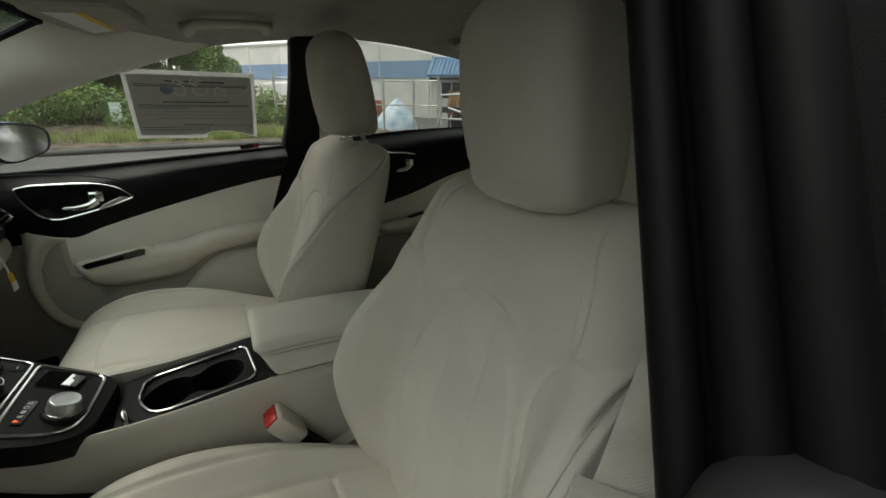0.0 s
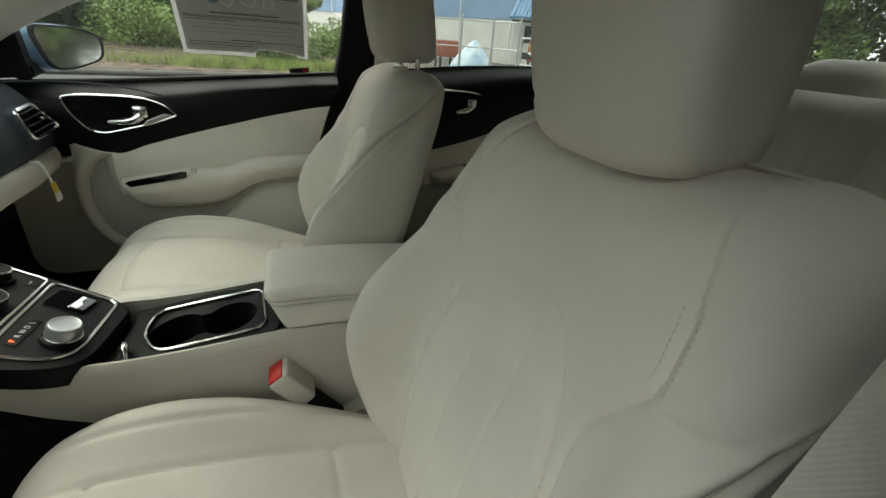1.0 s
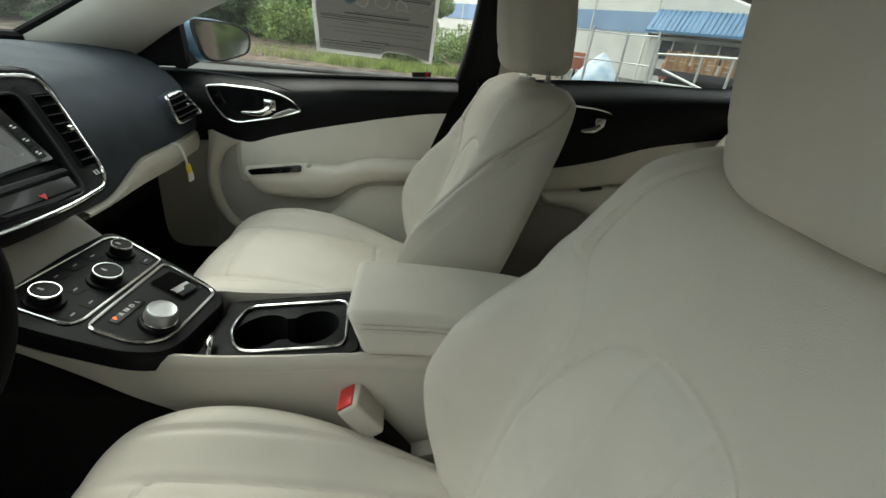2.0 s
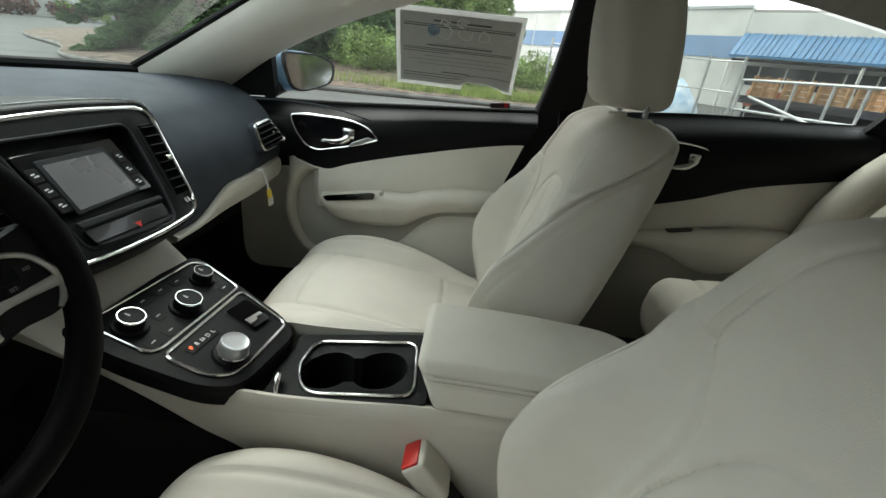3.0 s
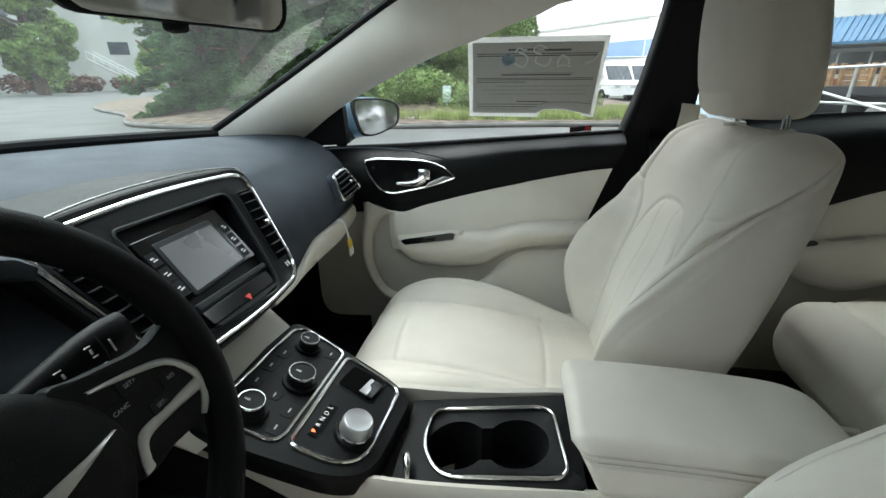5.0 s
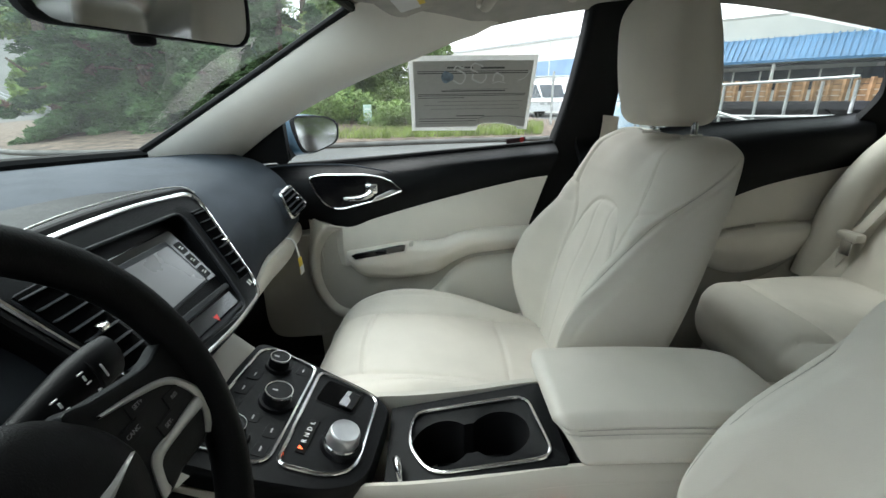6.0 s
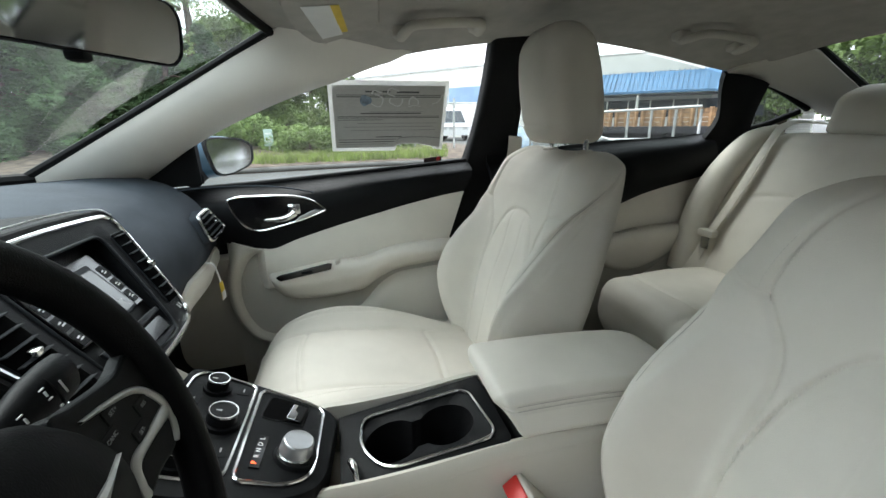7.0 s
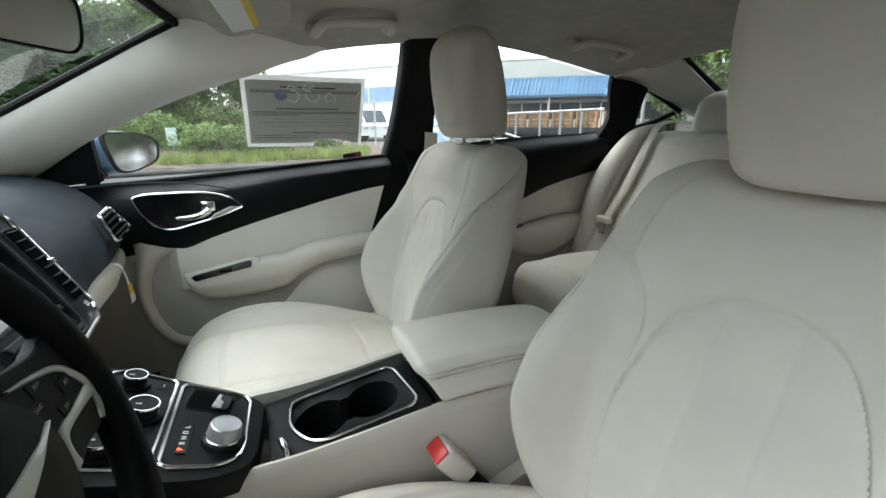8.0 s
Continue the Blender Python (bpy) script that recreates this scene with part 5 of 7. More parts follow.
part("lower_band", thicken(sheet(rows), 0.012), CREAM, dash, "cream padded strip above the glovebox")
part("under_panel", rbox(0.16, 0.30, 0.20, 0.70, 0.60, 0.73, 0.02), MATT, dash, "black under-dash panel")
part("driver_knee_panel", rbox(0.28, 0.38, 2 * Y0 - 0.735, -0.13, 0.50, 0.80, 0.03), MATT, dash)


def stack_x(z):
    return 0.487 - 0.65 * (z - 0.845)


def on_stack(pts, lift=0.0):
    return [(stack_x(z) + 0.003 + lift, y, z) for y, z in pts]


def pod_lift(y, z):
    """The screen's bay is deepest under its brow, on the passenger side."""
    return -0.11 * (z - 0.868) - 0.075 * (y + 0.056)


# fascia: tilted shield with a recessed screen bay
out = rpoly([(-0.165, 0.992), (0.03, 1.0), (0.228, 0.988), (0.208, 0.918), (0.180, 0.818), (0.045, 0.812), (-0.118, 0.826), (-0.145, 0.915)], [0.03, 0.25, 0.035, 0.05, 0.035, 0.10, 0.03, 0.05], 10)
pod = rpoly([(-0.067, 0.974), (0.157, 0.969), (0.142, 0.895), (0.118, 0.818), (0.03, 0.824), (-0.056, 0.834)], [0.012, 0.02, 0.03, 0.022, 0.05, 0.014], 8)
cen = np.array([0.035, 0.905])
A, B = radial(out, cen), radial(pod, cen)
rows = [[(stack_x(z) - d_, y, z - lip * sstep(0.90, 0.83, z)) for y, z in cen + (A - cen) * k] for k, d_, lip in ((1.02, 0.16, 0.0), (1.08, 0.06, 0.022), (1.075, 0.025, 0.026), (1.035, 0.008, 0.012))]
rows += [on_stack(A, -0.004), on_stack(A, 0.0), on_stack(A * 0.6 + B * 0.4, 0.001), on_stack(cen + (B - cen) * 1.03, 0.001), on_stack(B, -0.001)]
for k in (0.985, 0.93, 0.6, 0.04):
    rows.append([on_stack([p], min(-0.001, pod_lift(*p) - 0.004))[0] for p in cen + (B - cen) * k])
part("centre_fascia", sheet(rows, closed_v=True, cap=True), BLACK, dash, "black centre stack fascia")
part("fascia_trim", tube(on_stack(out, 0.001), 0.0036, 8, closed=True, dense=1), CHROME, dash, "chrome surround of the centre stack")
# black tube paints the shadow between pad and chrome
part("fascia_gap_shade", tube(on_stack(cen + (out - cen) * 1.045, -0.006), 0.006, 8, closed=True, dense=1), MATT, dash, "black tube painted as the shadow gap round the stack")
part("fascia_outer_line", tube(on_stack([(-0.178, 0.998), (-0.06, 1.010), (0.05, 1.0115), (0.15, 1.007), (0.218, 0.998), (0.237, 0.985)], -0.004), 0.0014, 6), SILVER, dash, "thin bright line above the stack")
part("screen_brow", tube(on_stack(pod, 0.0), 0.0028, 8, closed=True, dense=1), STACK, dash, "rounded rim of the screen bay")


def stack_plate(name, pts, lift, t, mat, label="", parent=None, bevel=0.0):
    base = [on_stack([p], pod_lift(*p) + lift)[0] for p in pts]
    a_, b_, c_ = (Vector(base[i]) for i in (0, len(base) // 3, 2 * len(base) // 3))
    n_ = (b_ - a_).cross(c_ - a_)
    n_ = n_ if n_.x > 0 else -n_
    return part(name, plate(base, tuple(n_), t, bevel), mat, parent or dash, label, smooth=False)


stack_plate("screen_surround", rpoly([(-0.056, 0.950), (0.122, 0.945), (0.124, 0.866), (-0.056, 0.877)], 0.006), -0.004, 0.009, GLOSS, "gloss black screen surround", bevel=0.002)
stack_plate("screen_frame", rpoly([(-0.031, 0.944), (0.092, 0.940), (0.096, 0.873), (-0.034, 0.875)], 0.004), 0.0055, 0.0030, STACK, "raised frame of the display", bevel=0.0015)
stack_plate("screen", rpoly([(-0.025, 0.939), (0.086, 0.935), (0.090, 0.879), (-0.028, 0.881)], 0.002), 0.0094, 0.0008, SCREEN, "grey unlit display")
for i in range(3):
    for y, z in ((-0.0435, 0.930 - 0.019 * i), (0.1095 - 0.0015 * i, 0.924 - 0.019 * i)):
        b_ = stack_plate("screen_button", rpoly([(y - 0.0085, z + 0.008), (y + 0.0085, z + 0.008), (y + 0.0085, z - 0.008), (y - 0.0085, z - 0.008)], 0.002), 0.0066, 0.001, BLACK)
        for dy, dz, w_ in ((-0.002, 0.0018, 0.003), (0.001, -0.0012, 0.0038)):
            stack_plate("button_mark", [(y + dy - w_, z + dz + 0.0009), (y + dy + w_, z + dz + 0.0013), (y + dy + w_, z + dz - 0.0003), (y + dy - w_, z + dz - 0.0007)], 0.0082, 0.0005, WHITE, parent=b_)
stack_plate("shelf_bar", rpoly([(-0.050, 0.869), (0.121, 0.858), (0.123, 0.851), (-0.048, 0.860)], 0.002), 0.006, 0.004, STACK, "satin ledge below the screen", bevel=0.002)
stack_plate("media_slot", rpoly([(-0.047, 0.856), (0.119, 0.845), (0.113, 0.827), (-0.044, 0.838)], 0.004), 0.001, 0.004, GLOSS, "gloss black media slot", bevel=0.001)
stack_plate("slot_ledge", rpoly([(-0.044, 0.8375), (0.050, 0.8285), (0.116, 0.8255), (0.110, 0.821), (0.045, 0.8235), (-0.040, 0.833)], 0.002), 0.002, 0.006, STACK, bevel=0.0015)
stack_plate("hazard_mark", [(0.036, 0.841), (0.050, 0.840), (0.0435, 0.832)], 0.0054, 0.0006, REDBTN, "red hazard triangle")
stack_plate("hazard_line", [(0.034, 0.8305), (0.049, 0.8295), (0.049, 0.8285), (0.034, 0.8295)], 0.0054, 0.0006, GREYPRINT)
# cream riser between the stack and the console
rows = []
for t in np.linspace(0, 1, 12):
    x, z = 0.525 - 0.135 * t, 0.716 + 0.085 * t
    yl, yr = -0.13 - 0.01 * t, 0.148 + 0.045 * t
    rows.append([(x - 0.02 * max(0, abs(k) - 0.85) / 0.15, (yl + yr) / 2 + k * (yr - yl) / 2, z - 0.012 * max(0, abs(k) - 0.85) / 0.15) for k in np.linspace(-1, 1, 21)])
part("stack_riser", thicken(sheet(rows), 0.05), CREAM, dash, "cream riser below the centre stack")


def slat_vent(parent, corners, n, depth=0.02, axis="y"):
    """Flat black plate painted as a shaded recess, with tilted slats, from four corners (tl, tr, br, bl)."""
    c = [np.array(v, float) for v in corners]
    nrm = np.cross(c[1] - c[0], c[3] - c[0])
    nrm /= np.linalg.norm(nrm)
    if nrm[0] < 0:
        nrm = -nrm
    v = part("vent", plate([tuple(p + nrm * 0.001) for p in c], tuple(nrm), 0.003), VOID, parent, "flat black plate painted as the shaded vent opening", smooth=False)
    for i in range(n):
        u = (i + 0.5) / n
        a, b = c[0] + (c[3] - c[0]) * u, c[1] + (c[2] - c[1]) * u
        dn = (c[3] - c[0]) / n * 0.24
        part("slat", plate([tuple(a - dn), tuple(b - dn), tuple(b - dn * 0.2 + nrm * 0.009), tuple(a - dn * 0.2 + nrm * 0.009)], tuple(nrm + np.array([0, 0, 0.8])), 0.0022, 0.0008), STACK, v, smooth=False)
    m = c[0] * 0.5 + c[2] * 0.5 + nrm * 0.012
    part("vent_tab", rbox(m[0] - 0.004, m[0] + 0.006, m[1] - 0.006, m[1] + 0.006, m[2] - 0.004, m[2] + 0.004, 0.002), CHROME, v)
    return v


def rim_vent(corners, n, radii):
    """Vent with a satin rim round its slats."""
    v = slat_vent(dash, corners, n)
    part("vent_rim", tube(rpoly(corners, radii), 0.0022, 6, closed=True, dense=1), STACK, v)
    return v


rim_vent(on_stack([(0.176, 0.962), (0.210, 0.961), (0.184, 0.851), (0.152, 0.852)], 0.001), 8, 0.008)
rim_vent(on_stack([(-0.148, 0.962), (-0.092, 0.964), (-0.080, 0.850), (-0.122, 0.852)], 0.001), 8, 0.008)
stack_plate("vent_mark", [(0.162, 0.843), (0.166, 0.843), (0.166, 0.836), (0.162, 0.836)], 0.0155, 0.0006, WHITE)
stack_plate("vent_mark", [(0.170, 0.843), (0.174, 0.843), (0.174, 0.836), (0.170, 0.836)], 0.0155, 0.0006, WHITE)
# passenger end vent: a four-sided pod on the pad's shoulder
EV = [(0.425, 0.571, 0.909), (0.427, 0.650, 0.917), (0.455, 0.690, 0.856), (0.448, 0.568, 0.845)]
ev = rpoly(EV, [0.012, 0.018, 0.012, 0.02], 8)
evc = ev.mean(0)
rows = [evc + (ev - evc) * k + np.array([-d_, 0, -0.25 * d_]) for k, d_ in ((1.30, 0.085), (1.22, 0.045), (1.10, 0.012), (1.02, 0.0), (0.95, 0.001))]
part("end_vent_pod", sheet(rows, closed_v=True), PAD, dash, "black pod of the end vent")
part("end_vent_ring", tube(ev + np.array([0.002, 0, 0.001]), 0.0050, 8, closed=True, dense=1), CHROME, dash, "chrome vent ring")
slat_vent(dash, [tuple(evc + (np.array(p) - evc) * 0.88) for p in EV], 4)
# instrument hood and cluster
rows = []
for y in np.linspace(-0.54, -0.17, 24):
    h = max(0.0, math.sin(math.pi * (y + 0.54) / 0.37)) ** 0.5
    rows.append([(0.20, y, 1.0), (0.30, y, 1.0 + 0.035 * h), (0.40, y, 0.99 + 0.045 * h), (0.43, y, 0.975 + 0.04 * h), (0.42, y, 0.96 + 0.03 * h), (0.33, y, 0.95)])
part("instrument_hood", thicken(sheet(rows), 0.012), PAD, dash, "black instrument hood")
part("instrument_panel", plate([(0.36, -0.53, 0.84), (0.36, -0.18, 0.84), (0.345, -0.19, 0.97), (0.345, -0.52, 0.97)], (1, 0, 0.1), 0.02, 0.005), GLOSS, dash, smooth=False)
for y in (-0.44, -0.27):
    g_ = part("gauge", lathe([(0.01, 0.0), (0.055, 0.0), (0.06, 0.006), (0.057, 0.010), (0.052, 0.004), (0.01, 0.003)], Matrix.Translation((0.378, y, 0.905)) @ pose(0, 0, 0, 0, 82), 36), CHROME, dash, "chrome-ringed round gauge")

# ---- steering wheel ----
WC, WT, WR = Vector((0.588, -0.355, 0.905)), radians(19), 0.178
wheel = thing("steering_wheel", tuple(WC), "black leather steering wheel with silver spoke trims", "steering wheel")
WM = Matrix.Translation(WC) @ Matrix(((math.sin(WT) * -1, 0, math.cos(WT), 0), (0, 1, 0, 0), (math.cos(WT), 0, math.sin(WT), 0), (0, 0, 0, 1)))
# local axes: x up along the rim, y to the passenger side, z towards the driver


def wl_(pts):
    return [tuple(WM @ Vector(p)) for p in pts]


a = np.linspace(0, 2 * np.pi, 72, endpoint=False)
part("rim", tube(wl_([(WR * math.cos(t), WR * math.sin(t), 0.0) for t in a]), 0.0165, 14, closed=True, dense=1), RIM, wheel, "black leather rim")
hub = smooth_loop([(0.066, 0.0), (0.060, 0.038), (0.032, 0.068), (0.0, 0.084), (-0.03, 0.084), (-0.067, 0.063), (-0.085, 0.03), (-0.088, 0.0), (-0.085, -0.03), (-0.067, -0.063), (-0.03, -0.084), (0.0, -0.084), (0.032, -0.068), (0.060, -0.038)], 56)
rows = [wl_([(p[0] * s, p[1] * s, z) for p in hub]) for s, z in ((1.0, -0.06), (1.02, -0.02), (0.98, 0.0), (0.85, 0.012), (0.5, 0.019), (0.05, 0.021))]
part("airbag_cover", sheet(rows, closed_v=True, cap=True), RIM, wheel, "black airbag cover")
for sg in (-1, 1):
    nz = tuple(WM.to_3x3() @ Vector((0, 0, 1)))
    o = smooth_loop([(0.041, 0.055), (0.039, 0.082), (0.031, 0.130), (0.036, 0.166), (0.0, 0.174), (-0.035, 0.170), (-0.056, 0.146), (-0.055, 0.11), (-0.056, 0.075), (-0.02, 0.05)], 56)
    part("spoke", plate(wl_([(p, q * sg, -0.012) for p, q in o]), nz, 0.014, 0.003), BLACK, wheel, "satin black spoke with buttons", smooth=False)
    for edge, back in (
        ([(0.0287, 0.075), (0.0226, 0.108), (0.0147, 0.1355), (0.0030, 0.151), (-0.0180, 0.1640), (-0.0335, 0.1655), (-0.0485, 0.1555), (-0.0550, 0.1465)],
         [(0.0262, 0.075), (0.0185, 0.105), (0.0085, 0.1345), (-0.0030, 0.1475), (-0.0185, 0.1550), (-0.0335, 0.1545), (-0.0430, 0.1500), (-0.0520, 0.1430)]),
        ([(-0.0205, 0.156), (-0.0225, 0.1186), (-0.0237, 0.090), (-0.0400, 0.0800), (-0.0545, 0.0765)],
         [(-0.0330, 0.156), (-0.0310, 0.122), (-0.0325, 0.0950), (-0.0450, 0.0870), (-0.0525, 0.0865)]),
    ):
        e_, b_ = (spl(np.arange(len(v)), np.array(v))(np.linspace(0, len(v) - 1, 40)) for v in (edge, back))
        rows = [wl_([(p, q * sg, z) for p, q in e_ * (1 - k) + b_ * k]) for k, z in ((0.0, 0.0), (0.0, 0.0035), (0.12, 0.0046), (0.5, 0.0056), (0.88, 0.0046), (1.0, 0.0035), (1.0, 0.0))]
        part("spoke_trim", sheet(rows), SATIN, wheel, "satin silver spoke trim")
    for p, q in ((0.014, 0.104), (-0.004, 0.136), (-0.017, 0.117), (0.001, 0.088)):
        part("button", plate(wl_([(p - 0.006, (q - 0.010) * sg, 0.002), (p - 0.006, (q + 0.010) * sg, 0.002), (p + 0.006, (q + 0.010) * sg, 0.002), (p + 0.006, (q - 0.010) * sg, 0.002)]), nz, 0.0012, 0.0005), BLACK, wheel, smooth=False)


def words(text, m, size, mat, parent, name="lettering"):
    """Flat letters on the local xy of a pose."""
    cu = bpy.data.curves.new(name, "FONT")
    cu.body, cu.size, cu.extrude = text, size, 0.0002
    cu.align_x = cu.align_y = "CENTER"
    tmp = bpy.data.objects.new(name, cu)
    me = bpy.data.meshes.new_from_object(tmp)
    bpy.data.objects.remove(tmp)
    me.materials.append(mat)
    me.transform(Matrix.Translation(-BASE[parent.name]) @ m)
    ob = new(name, me)
    ob.parent = parent
    return ob


for tx, p, q in (("SET+", 0.014, 0.104), ("RES", -0.004, 0.136), ("SET-", -0.017, 0.117), ("CANC", 0.001, 0.088)):
    words(tx, WM @ Matrix.Translation((p, q, 0.0040)) @ Matrix(((0, 1, 0, 0), (1, 0, 0, 0), (0, 0, 1, 0), (0, 0, 0, 1))), 0.0050, GREYPRINT, wheel)
part("lower_spoke", plate(wl_([(-0.07, -0.028, -0.015), (-0.07, 0.028, -0.015), (-0.165, 0.02, -0.01), (-0.165, -0.02, -0.01)]), tuple(WM.to_3x3() @ Vector((0, 0, 1))), 0.014, 0.004), SILVER, wheel, "satin silver lower spoke", smooth=False)
rows = []
for k, lift in ((0.0, -0.002), (0.0, 0.001), (0.45, 0.0025), (1.0, 0.001), (1.0, -0.002)):
    rows.append(wl_([(-0.003 - 0.014 * k * (1 - abs(q) / 0.071), q, 0.0225 - 0.009 * (q / 0.071) ** 2 + lift) for q in np.linspace(-0.070, 0.070, 41)]))
part("emblem", sheet(rows), SATIN, wheel, "plain silver winged bar")
part("column", tube(wl_([(0, 0, -0.02), (0, 0, -0.22)]), [0.05, 0.06], 16, dense=1), MATT, wheel, "black steering column shroud")
st = part("stalk", tube(wl_([(0.018, 0.020, -0.062), (0.030, 0.075, -0.058), (0.037, 0.125, -0.056), (0.038, 0.150, -0.055), (0.038, 0.166, -0.055)]), [0.010, 0.011, 0.0135, 0.0142, 0.0135], 18, flat=1.55), BLACK, wheel, "black wiper stalk with white symbols")
nst = tuple(WM.to_3x3() @ Vector((0, 0, 1)))


def stalk_mark(p, q, w, h):
    part("stalk_mark", plate(wl_([(p + b_, q + a_, -0.0405) for a_, b_ in ((-w, -h), (w, -h), (w, h), (-w, h))]), nst, 0.0012), WHITE, st, smooth=False)


for k, (w, h) in enumerate(((0.0026, 0.0005), (0.0007, 0.0022), (0.0022, 0.0005))):
    stalk_mark(0.046 - 0.005 * k, 0.122 + 0.001 * k, w, h)
    stalk_mark(0.042 - 0.0055 * k, 0.094 + 0.002 * k, w * 1.1, h)
    stalk_mark(0.026 - 0.003 * k, 0.128, w * 0.6, 0.0008)
stalk_mark(0.036, 0.141, 0.0006, 0.006)
part("stalk_groove", tube(wl_([(0.058, 0.134, -0.052), (0.050, 0.134, -0.043), (0.036, 0.134, -0.0405), (0.024, 0.134, -0.043), (0.016, 0.134, -0.052)]), 0.0012, 6), MATT, st)

# ---- centre console ----
con = thing("centre_console", (0.9, Y0, 0.3), "cream centre console with black control panels and armrest", "console")
sidep = spl([0.36, 0.46, 0.53, 0.60, 0.67, 0.71, 0.76, 0.87, 0.99, 1.1, 1.2, 1.42], [0.735, 0.697, 0.675, 0.653, 0.643, 0.647, 0.647, 0.654, 0.668, 0.668, 0.665, 0.65])
sidel = spl([0.36, 0.516, 0.583, 0.651, 0.714, 0.80, 0.90, 1.0, 1.42], [0.69, 0.635, 0.600, 0.560, 0.530, 0.46, 0.38, 0.31, 0.285])
rows = []
for x in np.linspace(0.36, 1.42, 70):
    zt = float(sidep(x))
    w = 0.108 - 0.010 * sstep(1.0, 1.4, x)
    zi = zt - (0.10 if 0.45 < x < 1.30 else 0.012)
    zl = min(float(sidel(x)), zt - 0.03)
    half = [(w - 0.012, zl), (w - 0.003, zl + 0.004), (w, zl + 0.35 * (zt - zl)), (w, zl + 0.6 * (zt - zl)), (w, zt - 0.02), (w - 0.003, zt - 0.008), (w - 0.010, zt), (w - 0.018, zt - 0.003), (w - 0.02, max(zi, zl + 0.002)), (0.03, max(zi, zl + 0.002))]
    rows.append([(x, Y0 - 0.008 + a_, b_) for a_, b_ in half + [(-a_, b_) for a_, b_ in reversed(half)]])
part("console_body", sheet(rows, closed_v=True, cap=True), CREAM, con, "cream leather-look console side")

part("console_seam", stitch([(x, Y0 - 0.008 - 0.1082, float(sidep(x)) - 0.022) for x in np.linspace(0.74, 1.34, 60)], 0.006, 0.0006), THREAD, con, "row of grey-beige stitches")
part("console_base", rbox(0.30, 1.40, Y0 - 0.095, Y0 + 0.082, 0.28, 0.545, 0.01), CARPET, con, "dark carpeted console base")


def panel_z(x):
    return 0.709 - 0.36 * (x - 0.56)


def on_panel(pts, lift=0.0):
    return [(x, y, panel_z(x) + lift) for x, y in pts]


pn = (0.34, 0, 0.94)
po = rpoly([(0.478, -0.118), (0.503, 0.147), (0.528, 0.150), (0.705, 0.096), (0.738, 0.066), (0.719, -0.086), (0.672, -0.114), (0.563, -0.122)], [0.02, 0.015, 0.02, 0.03, 0.02, 0.04, 0.03, 0.03], 9)
c = po.mean(0)
rows = [[(x, y, panel_z(x) - 0.036) for x, y in c + (po - c) * 0.97]] + [on_panel(c + (po - c) * s, h) for s, h in ((1.0, -0.01), (1.0, -0.003), (0.985, 0.002), (0.6, 0.003), (0.05, 0.003))]
part("control_panel", sheet(rows, closed_v=True, cap=True), BLACK, con, "black control panel with climate dials")
bez1 = rpoly([(0.498, -0.092), (0.514, 0.124), (0.530, 0.140), (0.607, 0.117), (0.607, 0.098), (0.597, -0.082), (0.586, -0.096)], [0.012, 0.01, 0.012, 0.012, 0.02, 0.012, 0.012], 8)
part("panel_trim", tube(on_panel(bez1, 0.004), 0.0026, 8, closed=True, dense=1), CHROME, con, "chrome outline of the climate panel")
bez2 = rpoly([(0.607, -0.091), (0.616, 0.110), (0.640, 0.104), (0.715, 0.079), (0.704, -0.066), (0.674, -0.092)], [0.014, 0.014, 0.03, 0.016, 0.03, 0.025], 8)
part("panel_trim", tube(on_panel(bez2, 0.004), 0.0030, 8, closed=True, dense=1), CHROME, con, "chrome outline of the shifter panel")


def on_pose(x, y, lift=0.0):
    return Matrix.Translation((x, y, panel_z(x) + lift)) @ Vector(pn).to_track_quat("Z", "Y").to_matrix().to_4x4()


for x, y, rr_ in ((0.552, 0.096, 0.0160), (0.574, 0.018, 0.0205), (0.541, -0.064, 0.0185)):
    part("dial_base", lathe([(rr_ * 0.5, 0.0), (rr_ * 1.35, 0.0), (rr_ * 1.3, 0.005), (rr_ * 0.5, 0.005)], on_pose(x, y, 0.003), 32), BLACK, con)
    dl = part("dial", lathe([(rr_ * 0.5, 0.0), (rr_ * 1.05, 0.0), (rr_, 0.014), (rr_ * 0.9, 0.017), (rr_ * 0.5, 0.017)], on_pose(x, y, 0.006), 32), BLACK, con, "black ribbed dial")
    part("dial_ring", lathe([(rr_ * 0.91, 0.016), (rr_ * 1.02, 0.016), (rr_ * 0.99, 0.0190), (rr_ * 0.92, 0.0190), (rr_ * 0.90, 0.017)], on_pose(x, y, 0.006), 32, cap=False), CHROME, dl, "chrome dial ring")
    part("dial_mark", plate([tuple(on_pose(x, y, 0.024) @ Vector(v)) for v in ((-0.002, -0.004, 0), (0.002, -0.004, 0), (0.001, 0.004, 0), (-0.001, 0.004, 0))], pn, 0.0005), GREYPRINT, dl, smooth=False)
for x, y, w in ((0.527, 0.064, 0.013), (0.523, 0.028, 0.013), (0.521, -0.010, 0.013), (0.590, 0.100, 0.011), (0.555, -0.024, 0.009), (0.585, -0.040, 0.013), (0.582, -0.074, 0.012)):
    part("button", plate(on_panel(rpoly([(x - 0.010, y - w), (x - 0.008, y + w), (x + 0.010, y + w), (x + 0.008, y - w)], 0.004, 4), 0.0026), pn, 0.0012, 0.0005), BLACK, con, smooth=False)
    part("button_mark", plate(on_panel([(x - 0.001, y - 0.004), (x - 0.001, y + 0.004), (x + 0.0012, y + 0.004), (x + 0.0012, y - 0.004)], 0.0042), pn, 0.0004), GREYPRINT, con, smooth=False)
part("shift_plinth", lathe([(0.01, 0.0), (0.031, 0.0), (0.029, 0.006), (0.01, 0.006)], on_pose(0.678, -0.036, 0.003), 36), BLACK, con)
